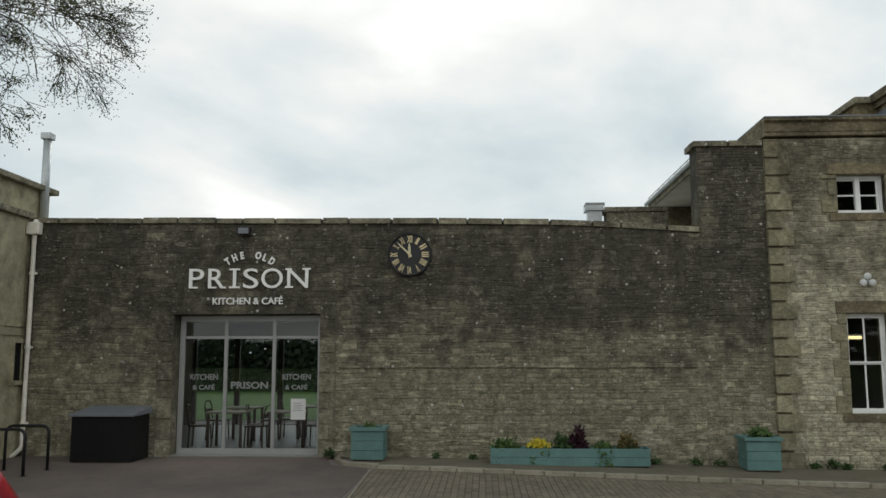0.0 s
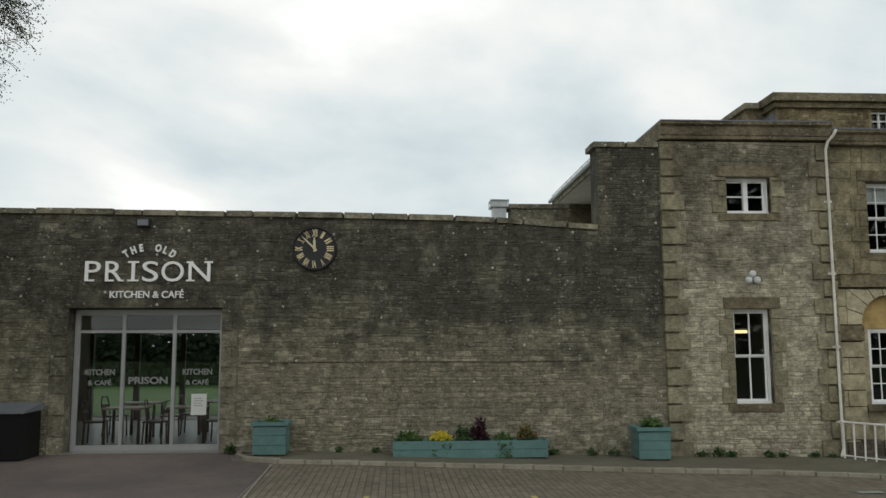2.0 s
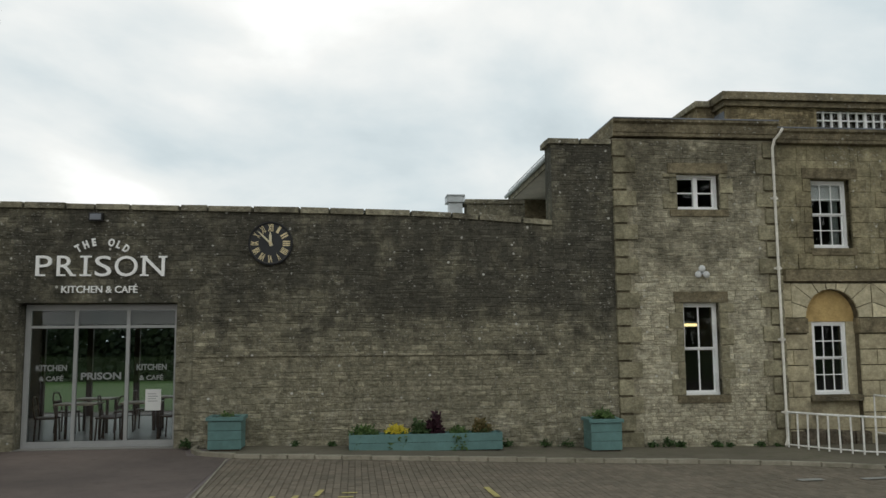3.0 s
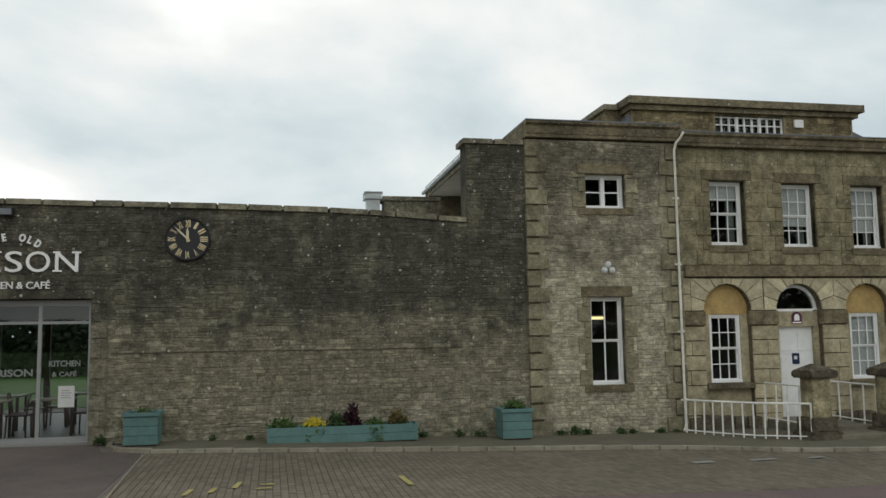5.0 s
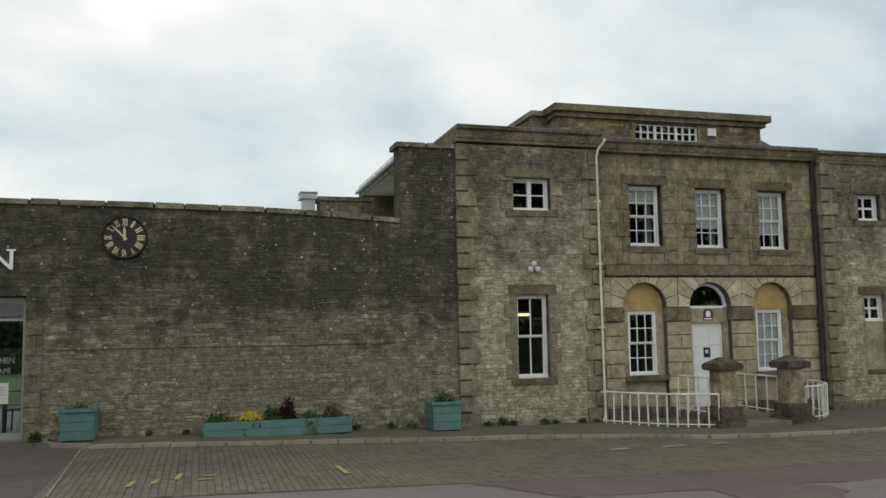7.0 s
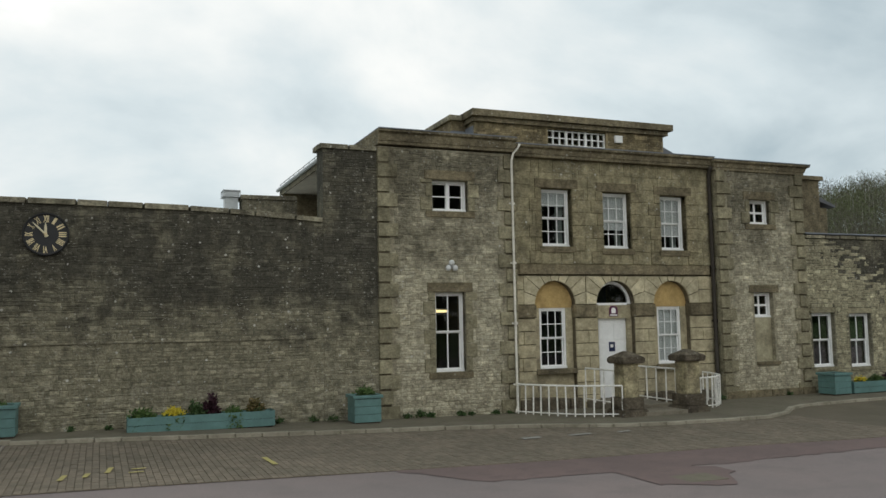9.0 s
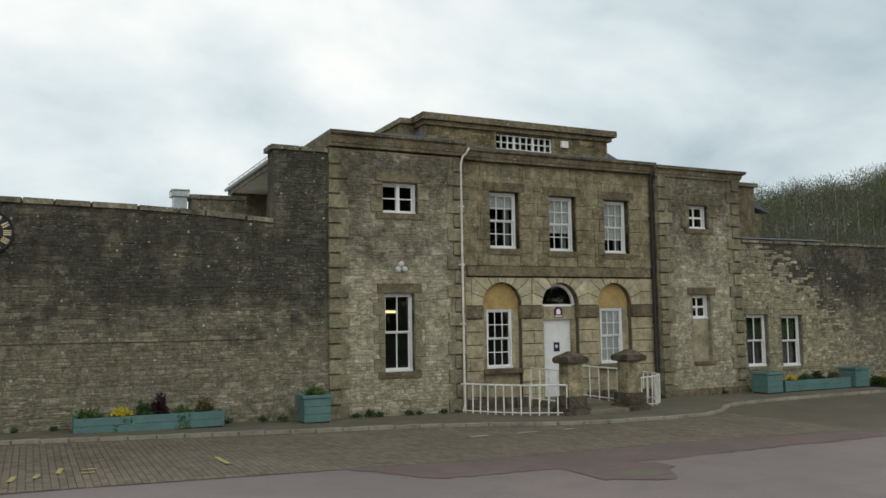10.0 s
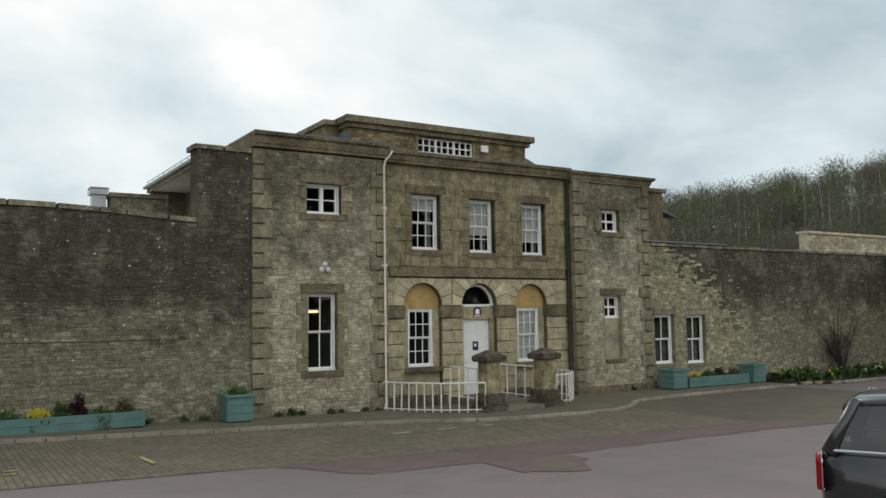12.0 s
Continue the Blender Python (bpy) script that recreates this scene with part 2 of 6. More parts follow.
m_face = paint("clock_black", (0.017, 0.018, 0.020), 0.5, 0.4)
m_lead = paint("lead_sheet", (0.17, 0.19, 0.22), 0.55, 0.35, 5)
# Pale grey chosen for an unseen roof, to bounce light onto the soffit.
m_bounce_roof = paint("pale_bounce_roof", (0.48, 0.48, 0.46), 0.85, 0.25, 4)
m_slate = paint("slate", (0.10, 0.105, 0.115), 0.6, 0.4, 7)
m_zinc = paint("galvanised_steel", (0.45, 0.48, 0.49), 0.4, 0.25, 10, metal=0.5)
m_soffit = paint("soffit_board", (0.66, 0.63, 0.55), 0.7, 0.25)
m_bark = paint("bark", (0.05, 0.044, 0.036), 0.9, 0.4, 20, bump=0.5)
m_twig = paint("twig", (0.042, 0.038, 0.030), 0.9, 0.3)
m_soil = paint("soil", (0.035, 0.027, 0.020), 0.95, 0.5, 30, bump=0.6)
m_room = paint("room_plaster", (0.30, 0.30, 0.29), 0.9, 0.1)
m_dim_lining = paint("dim_painted_lining", (0.11, 0.11, 0.105), 0.9, 0.1)
m_roomfloor = paint("cafe_floor", (0.22, 0.21, 0.195), 0.35, 0.2, 3)
m_blind = paint("white_blind", (0.84, 0.84, 0.82), 0.8, 0.08)
m_curtain = paint("grey_curtain", (0.30, 0.34, 0.31), 0.9, 0.2)
m_wood = paint("dark_wood", (0.055, 0.03, 0.018), 0.45, 0.35, 20)
m_tablewood = paint("table_wood", (0.26, 0.20, 0.14), 0.4, 0.35, 16)
m_paper = paint("paper", (0.75, 0.75, 0.73), 0.8, 0.04)
m_navy = paint("navy_sign", (0.015, 0.025, 0.075), 0.4, 0.1)
m_plum = paint("plum_sign", (0.10, 0.02, 0.06), 0.4, 0.1)


def leafy(name, a, b, rough=0.6):
    n = Nodes(name, rough, spec=0.25)
    return n.done(n.mix(n.geo.outputs["Random Per Island"], a, b))


m_leaf = leafy("green_leaf", (0.035, 0.075, 0.02), (0.10, 0.16, 0.045))
m_leaf2 = leafy("deep_leaf", (0.022, 0.05, 0.016), (0.06, 0.10, 0.03))
m_yellow = leafy("yellow_flower", (0.52, 0.40, 0.02), (0.62, 0.52, 0.06))
m_purple = leafy("purple_leaf", (0.022, 0.008, 0.012), (0.05, 0.018, 0.026))
m_tan = leafy("tan_leaf", (0.10, 0.085, 0.03), (0.16, 0.115, 0.05))
m_orange = leafy("orange_flower", (0.55, 0.16, 0.02), (0.62, 0.30, 0.03))
m_cream_fl = leafy("pale_flower", (0.62, 0.60, 0.42), (0.70, 0.70, 0.62))
m_bud = leafy("spring_bud", (0.05, 0.06, 0.022), (0.095, 0.11, 0.04))
m_wood_twig = leafy("bare_wood", (0.092, 0.089, 0.066), (0.140, 0.132, 0.100), 0.9)
m_wood_bud = leafy("budding_wood", (0.089, 0.109, 0.052), (0.137, 0.152, 0.077), 0.9)
m_wood_trunk = leafy("pale_trunk", (0.20, 0.19, 0.16), (0.36, 0.345, 0.30), 0.9)
m_hedge = leafy("hedge_leaf", (0.010, 0.020, 0.009), (0.026, 0.040, 0.016))
m_ivy = leafy("ivy", (0.036, 0.058, 0.025), (0.081, 0.108, 0.045))


def glass(name, tint=(0.92, 0.95, 0.95), rough=0.0, ior=1.9):
    """Clear window glass: a thin pane that lets light through and mirrors by its angle."""
    n = Nodes(name)
    t = n.t
    t.nodes.remove(n.b)
    tr, gl, fr, mx = (t.nodes.new("ShaderNode" + k) for k in ("BsdfTransparent", "BsdfGlossy", "Fresnel", "MixShader"))
    tr.inputs[0].default_value = (*tint, 1)
    gl.inputs["Roughness"].default_value = rough
    fr.inputs[0].default_value = ior
    n.link(fr.outputs[0], mx.inputs[0])
    n.link(tr.outputs[0], mx.inputs[1])
    n.link(gl.outputs[0], mx.inputs[2])
    n.link(mx.outputs[0], t.nodes["Material Output"].inputs[0])
    return n.m


m_glass = glass("window_glass", (0.86, 0.89, 0.89), ior=1.5)
m_sashglass = glass("old_sash_glass", (0.85, 0.87, 0.87), ior=1.33)
m_carglass = glass("tinted_glass", (0.25, 0.29, 0.28))


def emitter(name, col, strength):
    n = Nodes(name)
    n.b.inputs["Emission Color"].default_value = (*col, 1)
    n.b.inputs["Emission Strength"].default_value = strength
    return n.done(col)


m_tube = emitter("lit_tube", (1.0, 0.80, 0.40), 1.6)
m_tube_white = emitter("lit_white_tube", (0.95, 0.97, 1.0), 1.0)


def tarmac():
    n = Nodes("worn_red_tarmac", 0.72, spec=0.35)
    big, mid, grain = n.noise(0.22, 5, 0.6), n.noise(1.4, 5, 0.6), n.noise(70, 3, 0.7)
    c = n.mix(n.span(big, 0.4, 0.62), (0.19, 0.158, 0.152), (0.228, 0.18, 0.17))
    c = n.mix(n.span(mid, 0.5, 0.72, 0, 0.5), c, (0.145, 0.124, 0.118))
    c = n.shade(c, n.span(grain, 0.2, 0.8, 0.72, 1.28))
    n.bump(grain, 0.006, 0.5)
    return n.done(c)


def ground_mat(name, a, b, c2, grain_scale=55, rough=0.85):
    n = Nodes(name, rough, spec=0.25)
    c = n.mix(n.span(n.noise(0.9, 6, 0.62), 0.38, 0.62), a, b)
    c = n.mix(n.span(n.noise(4.0, 5, 0.62), 0.52, 0.70, 0, 0.7), c, c2)
    g = n.noise(grain_scale, 4, 0.7)
    n.bump(g, 0.008, 0.5)
    oi = n.t.nodes.new("ShaderNodeObjectInfo")
    tone = n.math("MULTIPLY", n.span(g, 0.2, 0.8, 0.75, 1.25), n.span(n.geo.outputs["Random Per Island"], 0, 1, 0.85, 1.15))
    return n.done(n.shade(c, tone))


m_tarmac = tarmac()
m_forecourt = ground_mat("dark_brown_tarmac", (0.128, 0.102, 0.090), (0.160, 0.126, 0.110), (0.098, 0.082, 0.071))
m_redpatch = ground_mat("dark_red_tarmac", (0.178, 0.126, 0.116), (0.150, 0.110, 0.102), (0.120, 0.094, 0.088))
m_paver = ground_mat("brown_block_paving", (0.204, 0.168, 0.126), (0.170, 0.142, 0.106), (0.138, 0.122, 0.088))
m_joint = ground_mat("paving_joint", (0.150, 0.124, 0.090), (0.120, 0.102, 0.073), (0.118, 0.112, 0.066))
m_pave = ground_mat("dark_pavement", (0.168, 0.148, 0.108), (0.132, 0.117, 0.086), (0.100, 0.104, 0.060))
m_kerb = ground_mat("kerb_stone", (0.350, 0.322, 0.255), (0.245, 0.222, 0.170), (0.130, 0.122, 0.082))
m_grass = ground_mat("grass", (0.060, 0.115, 0.026), (0.085, 0.145, 0.036), (0.07, 0.09, 0.032), 30)
m_hill = ground_mat("wood_floor", (0.084, 0.078, 0.050), (0.067, 0.070, 0.040), (0.056, 0.050, 0.034), 3)
m_ymark = paint("yellow_marking", (0.40, 0.34, 0.12), 0.7, 0.5, 25)
m_wmark = paint("worn_white_marking", (0.302, 0.295, 0.266), 0.7, 0.5, 25)
m_step = ground_mat("step_stone", (0.250, 0.224, 0.172), (0.177, 0.156, 0.120), (0.094, 0.089, 0.058))


def carpaint(name, col):
    n = Nodes(name, 0.28, spec=0.5)
    n.b.inputs["Coat Weight"].default_value, n.b.inputs["Coat Roughness"].default_value = 0.8, 0.08
    return n.done(n.mix(n.span(n.noise(3, 3), 0.3, 0.7), col, tuple(c * 0.85 for c in col)))


m_car_grey = carpaint("dark_grey_car_paint", (0.022, 0.023, 0.025))
m_car_red = carpaint("red_car_paint", (0.36, 0.008, 0.02))
m_tyre = paint("tyre_rubber", (0.012, 0.012, 0.012), 0.85, 0.3)
m_chrome = paint("chrome", (0.75, 0.76, 0.77), 0.15, 0.03, metal=1.0)
m_tail = paint("red_lens", (0.315, 0.005, 0.009), 0.15, 0.1)

# ---- helpers of this scene ----
def smooth(a, b, x):
    t = min(1.0, max(0.0, (x - a) / (b - a)))
    return t * t * (3 - 2 * t)


def bx(bm, x0, x1, y0, y1, z0, z1, bevel=0.0):
    v = [bm.verts.new((x, y, z)) for x in (x0, x1) for y in (y0, y1) for z in (z0, z1)]
    fs = [bm.faces.new([v[i] for i in q]) for q in ((0, 1, 3, 2), (4, 6, 7, 5), (0, 4, 5, 1), (2, 3, 7, 6), (0, 2, 6, 4), (1, 5, 7, 3))]
    if bevel:
        es = list({e for f in fs for e in f.edges})
        bmesh.ops.bevel(bm, geom=es, offset=bevel, segments=2, affect="EDGES", profile=0.6)
    return v


def tube(bm, pts, r, seg=8, closed=False):
    """A round bar along pts."""
    pts = [Vector(p) for p in pts]
    rings = []
    for i, p in enumerate(pts):
        a = pts[i - 1] if (i or closed) else p
        b = pts[(i + 1) % len(pts)] if (i + 1 < len(pts) or closed) else p
        d = (b - a).normalized()
        u = d.orthogonal().normalized() if not rings else (rings[-1][1] - d * rings[-1][1].dot(d)).normalized()
        w = d.cross(u)
        rr = r[i] if isinstance(r, (list, tuple)) else r
        rings.append(([bm.verts.new(p + (u * math.cos(k * 2 * math.pi / seg) + w * math.sin(k * 2 * math.pi / seg)) * rr) for k in range(seg)], u))
    n = len(rings)
    for i in range(n if closed else n - 1):
        a, b = rings[i][0], rings[(i + 1) % n][0]
        for k in range(seg):
            bm.faces.new((a[k], a[(k + 1) % seg], b[(k + 1) % seg], b[k]))
    if not closed:
        bm.faces.new(rings[0][0][::-1])
        bm.faces.new(rings[-1][0])


def prism(bm, outline, y0, y1):
    """An outline of (x, z) pairs, pulled from y0 (front) to y1."""
    a = [bm.verts.new((x, y0, z)) for x, z in outline]
    b = [bm.verts.new((x, y1, z)) for x, z in outline]
    n = len(a)
    bm.faces.new(a)
    bm.faces.new(b[::-1])
    for i in range(n):
        bm.faces.new((a[i], b[i], b[(i + 1) % n], a[(i + 1) % n]))


def slab(bm, outline, z0, z1):
    """An outline of (x, y) pairs, pulled from z0 up to z1."""
    a = [bm.verts.new((x, y, z0)) for x, y in outline]
    b = [bm.verts.new((x, y, z1)) for x, y in outline]
    n = len(a)
    bm.faces.new(a[::-1])
    bm.faces.new(b)
    for i in range(n):
        bm.faces.new((a[i], a[(i + 1) % n], b[(i + 1) % n], b[i]))


def mesh_of(name, bm, material, flat=True):
    bmesh.ops.recalc_face_normals(bm, faces=bm.faces)
    me = bpy.data.meshes.new(name)
    bm.to_mesh(me)
    bm.free()
    me.materials.append(material)
    if not flat:
        for p in me.polygons:
            p.use_smooth = True
    return me


def part(name, bm, material, parent=None, label="", flat=True):
    ob = new(name, mesh_of(name, bm, material, flat))
    ob.parent = parent
    if label:
        ob["label"] = label
    return ob


def thing(name, m, label, category, group="", kind=""):
    ob = new(name)
    ob.empty_display_size = 0.2
    ob.matrix_basis = m
    return tagged(ob, label, category, group, kind)


def soup(name, verts, faces, material, parent=None):
    me = bpy.data.meshes.new(name)
    me.from_pydata(verts, [], faces)
    me.materials.append(material)
    ob = new(name, me)
    ob.parent = parent
    return ob


def cuts(x0, x1, z0, z1, holes):
    """The rectangles that are left of a wall when holes (x0, x1, z0, z1) are cut out."""
    xs = sorted({x0, x1, *(min(max(h[i], x0), x1) for h in holes for i in (0, 1))})
    out = []
    for a, b in zip(xs, xs[1:]):
        col = sorted((h for h in holes if h[0] <= a + 1e-6 and h[1] >= b - 1e-6), key=lambda h: h[2])
        z = z0
        for h in col:
            if h[2] > z:
                out.append((a, b, z, h[2]))
            z = max(z, h[3])
        if z < z1:
            out.append((a, b, z, z1))
    return out


def field(rng, x0, x1, z0, top, holes, high=(0.042, 0.115), long=(0.07, 0.36)):
    """Courses of rubble: rectangles (x0, x1, z0, z1) that fill a wall but for its holes."""
    out, z = [], z0
    zmax = max(top(x0), top(x1))
    while z < zmax:
        h = rng.uniform(*high)
        x = x0 - rng.uniform(0, 0.2)
        while x < x1:
            w = rng.uniform(*long)
            a, b = max(x, x0), min(x + w, x1)
            zt = min(z + h, top((a + b) / 2))
            x += w
            if b - a < 0.06 or zt - z < 0.03:
                continue
            clipped = False
            for hx0, hx1, hz0, hz1 in holes:
                if a < hx1 and b > hx0 and z < hz1 and zt > hz0:
                    if a < hx0 - 0.07:
                        b = hx0
                    elif b > hx1 + 0.07:
                        a = hx1
                    elif z < hz0 - 0.03:
                        zt = hz0
                    elif zt > hz1 + 0.03:
                        out.append((a, b, hz1, zt))
                        clipped = True
                    else:
                        clipped = True
            if not clipped and b - a > 0.05 and zt - z > 0.025:
                j = rng.uniform(-0.007, 0.007)
                if rng.random() < 0.28 and zt - z > 0.07:
                    k = z + (zt - z) * rng.uniform(0.4, 0.62)
                    q = a + (b - a) * rng.uniform(0.3, 0.7)
                    out += [(a, b, z, k), (a, q, k, zt), (q, b, k, zt)]
                else:
                    out.append((a, b, z + j, zt + j))
        z += h
    return out


def drift(x, z):
    """How far a rubble course wanders from the level."""
    return (0.02 * noise.noise(Vector((x * 2.1, z * 2.1, 7))),
            0.030 * noise.noise(Vector((x * 0.8, z * 1.1, 1))) + 0.016 * noise.noise(Vector((x * 3.6, z * 3.0, 5))))


def stones(name, rng, rects, material, m=None, parent=None, label="", proud=(0.002, 0.012), gap=0.0025, edge=0.009):
    """Rubble stones as one mesh: each with a bevelled, slightly skewed face."""
    verts, faces = [], []
    for a, b, c, d in rects:
        p, k = rng.uniform(*proud), len(verts)
        j = lambda: rng.uniform(-0.009, 0.009)
        g, e = gap, min(edge, (b - a) * 0.25, (d - c) * 0.25)
        for q, (o, y) in enumerate(((g, 0.0), (g + e, -p))):
            for x, z in ((a + o, c + o), (b - o, c + o), (b - o, d - o), (a + o, d - o)):
                dx, dz = drift(x, z)
                verts.append((x + dx + j() * q, y + (j() * 0.5 if q else 0), z + dz + j() * q))
        faces.append((k + 4, k + 5, k + 6, k + 7))
        faces += [(k + i, k + (i + 1) % 4, k + 4 + (i + 1) % 4, k + 4 + i) for i in range(4)]
    ob = soup(name, verts, faces, material, parent)
    if m:
        ob.matrix_basis = m
    ob["kind"] = "stuff"
    if label:
        ob["label"] = label
    return ob


def block_mesh(name, material, edge=0.08):
    """A unit stone, one wide, deep and high, with a chamfered face, to be scaled."""
    bm = bmesh.new()
    e = edge
    back = [bm.verts.new((x, 1, z)) for x, z in ((0, 0), (1, 0), (1, 1), (0, 1))]
    mid = [bm.verts.new((x, 0.35, z)) for x, z in ((0, 0), (1, 0), (1, 1), (0, 1))]
    front = [bm.verts.new((x, 0, z)) for x, z in ((e, e), (1 - e, e), (1 - e, 1 - e), (e, 1 - e))]
    bm.faces.new(front)
    for i in range(4):
        k = (i + 1) % 4
        bm.faces.new((back[i], back[k], mid[k], mid[i]))
        bm.faces.new((mid[i], mid[k], front[k], front[i]))
    return mesh_of(name, bm, material)


def rough_block_mesh(name, material):
    """A unit rubble stone with an uneven, knocked-about face."""
    bm = bmesh.new()
    ring = ((0, 0), (0.5, 0), (1, 0), (1, 0.5), (1, 1), (0.5, 1), (0, 1), (0, 0.5))
    back = [bm.verts.new((x, 1, z)) for x, z in ring]
    mid = [bm.verts.new((x + R.uniform(-0.05, 0.05), 0.4, z + R.uniform(-0.09, 0.09))) for x, z in ring]
    face = [bm.verts.new((0.5 + (x - 0.5) * R.uniform(0.72, 0.9), R.uniform(0.0, 0.25), 0.5 + (z - 0.5) * R.uniform(0.62, 0.86))) for x, z in ring]
    for i in range(8):
        k = (i + 1) % 8
        bm.faces.new((back[i], back[k], mid[k], mid[i]))
        bm.faces.new((mid[i], mid[k], face[k], face[i]))
    tip = bm.verts.new((0.5 + R.uniform(-0.2, 0.2), 0.0, 0.5 + R.uniform(-0.15, 0.15)))
    for i in range(8):
        bm.faces.new((face[i], face[(i + 1) % 8], tip))
    return mesh_of(name, bm, material)


def block(name, me, x0, x1, y0, y1, z0, z1, parent):
    ob = new(name, me)
    ob.location, ob.scale = (x0, y0, z0), (x1 - x0, y1 - y0, z1 - z0)
    ob.parent = parent
    return ob


def lettering(text, size, width, material, name, parent, m, depth=0.015, bold=0.0):
    """Words of the built-in font as a mesh, centred, of the given width."""
    cu = bpy.data.curves.new(name, "FONT")
    cu.body, cu.size, cu.extrude, cu.align_x, cu.offset = text, size, depth, "CENTER", bold
    cu.resolution_u = 4
    tmp = bpy.data.objects.new(name, cu)
    scene.collection.objects.link(tmp)
    bpy.context.view_layer.update()
    me = bpy.data.meshes.new_from_object(tmp.evaluated_get(bpy.context.evaluated_depsgraph_get()))
    bpy.data.objects.remove(tmp)
    xs = [v.co.x for v in me.vertices]
    ys = [v.co.y for v in me.vertices]
    k, cx = (width / (max(xs) - min(xs)) if width else 1.0), (max(xs) + min(xs)) / 2
    kz = size / max(max(ys) - min(0, 0), 0.01)
    for v in me.vertices:
        v.co = ((v.co.x - cx) * k, -v.co.z, v.co.y * kz)
    me.materials.clear()
    me.materials.append(material)
    ob = new(name, me)
    ob.parent, ob.matrix_basis = parent, m
    return ob


R = random.Random(7)


def gz(x, y=0.0):
    """Height of the ground."""
    z = 0.25 * (1 - smooth(-5, 10, x))
    turn = math.degrees(math.atan2(x, y + 17.5))
    d = x * 0.76 + y * 0.65
    side = smooth(0.05, 0.45, x / (abs(x) + abs(y) + 1e-6)) if x > 0 else 0
    if y > -30:
        z += 27.9 * (0.78 + 0.36 * smooth(44, 68, turn)) * smooth(62, 230, d) * side
    return z


# ---- ground ----
def build_ground():
    xs = sorted({*range(-600, -40, 40), *range(-40, 60, 2), *range(60, 260, 8), *range(260, 640, 40)})
    ys = sorted({*range(-600, -40, 40), *range(-40, 40, 2), *range(40, 260, 8), *range(260, 640, 40)})
    verts = [(x, y, gz(x, y) - 0.004 + (R.uniform(-0.4, 0.4) if math.hypot(x, y) > 90 else 0)) for x in xs for y in ys]
    n = len(ys)
    faces = [(i * n + j, (i + 1) * n + j, (i + 1) * n + j + 1, i * n + j + 1) for i in range(len(xs) - 1) for j in range(n - 1)]
    ob = soup("ground", verts, faces, m_tarmac)
    tagged(ob, "worn reddish grey tarmac car park rising to a hillside", "ground", kind="structure")
    ob.data.materials.append(m_grass)
    ob.data.materials.append(m_hill)
    for p in ob.data.polygons:
        c = p.center
        p.use_smooth = True
        if c.y < -27 or c.x < -40:
            p.material_index = 1
        if c.y > 12 or c.x > 48 or math.hypot(c.x, c.y) > 70:
            p.material_index = 2 if c.y > -40 else 1
    return ob


ground = build_ground()


def sheet(name, outline_y, x0, x1, step, lift, material, label, category):
    """A thin covering between two edges y(x) that follows the ground."""
    verts, faces, n = [], [], int((x1 - x0) / step)
    for i in range(n + 1):
        x = x0 + (x1 - x0) * i / n
        a, b = outline_y(x)
        for k in range(4):
            y = a + (b - a) * k / 3
            verts.append((x, y, gz(x, y) + lift))
    for i in range(n):
        for k in range(3):
            q = i * 4 + k
            faces.append((q, q + 4, q + 5, q + 1))
    ob = soup(name, verts, faces, material)
    return tagged(ob, label, category, kind="structure")


KERB = [(-2.72, -0.05), (-2.68, -0.55), (-2.45, -1.05), (-1.85, -1.36), (0.0, -1.53), (2.0, -1.72), (4.5, -1.93), (6.7, -2.08), (7.7, -2.3), (8.6, -2.66), (9.5, -3.1), (10.6, -3.4), (12.0, -3.52),
        (13.3, -3.55), (14.2, -3.1), (14.9, -2.5), (15.6, -2.18), (17.5, -2.0), (22.3, -1.98)]


def kerb_y(x):
    for (a, ya), (b, yb) in zip(KERB[2:], KERB[3:]):
        if a <= x <= b:
            return ya + (yb - ya) * (x - a) / (b - a)
    return -1.05 if x < 0 else -1.98


sheet("pavement", lambda x: (kerb_y(x) + 0.02, 0.02), -2.44, 22.4, 0.25, 0.05, m_pave, "dark mossy tarmac pavement along the foot of the wall", "pavement")


def rough(x, k):
    """A ragged edge."""
    return 0.12 * noise.noise(Vector((x * 1.1, k, 0))) + 0.07 * noise.noise(Vector((x * 4.3, k, 2))) + 0.03 * noise.noise(Vector((x * 13, k, 4)))


def paving_edge(x):
    return -6.38 - 0.42 * smooth(9, 13, x) - 0.27 * max(0.0, x - 13)


sheet("paving_bed", lambda x: (paving_edge(x), kerb_y(x) - 0.05), -1.9, 22.0, 0.3, 0.002, m_joint, "brown sandy bed of the block paving", "paving")
sheet("forecourt", lambda x: (-7.0, 0.0 if x < -2.75 else kerb_y(x) + 0.0), -9.0, -1.95, 0.25, 0.004, m_forecourt, "dark brown tarmac forecourt before the cafe door", "tarmac")
sheet("red_strip", lambda x: (-6.55 - 1.1 * smooth(3.6, 4.6, x) - 0.15 * smooth(10, 15, x) - 0.2 * max(0.0, x - 14) + rough(x, 1) * 1.3, paving_edge(x) + 0.06 + rough(x, 5) * 0.7), 3.6, 19.0, 0.06, 0.003, m_redpatch,
      "strip of dark red worn tarmac", "road patch")
sheet("red_patch", lambda x: (-8.75 - 0.35 * smooth(6.6, 7.4, x) + 0.8 * smooth(7.4, 8.1, x) + rough(x, 9), -7.45 - 0.35 * smooth(7.6, 8.1, x) + rough(x, 13)), 6.5, 8.15, 0.04, 0.006, m_redpatch, "dark red repair patch round the manhole", "road patch")

bm = bmesh.new()
bx(bm, -0.32, 0.32, -0.25, 0.25, 0.0, 0.02, 0.006)
tagged(part("manhole_cover", bm, m_pave), "small dark iron manhole cover set in the tarmac", "manhole").location = (7.3, -8.5, 0.012)


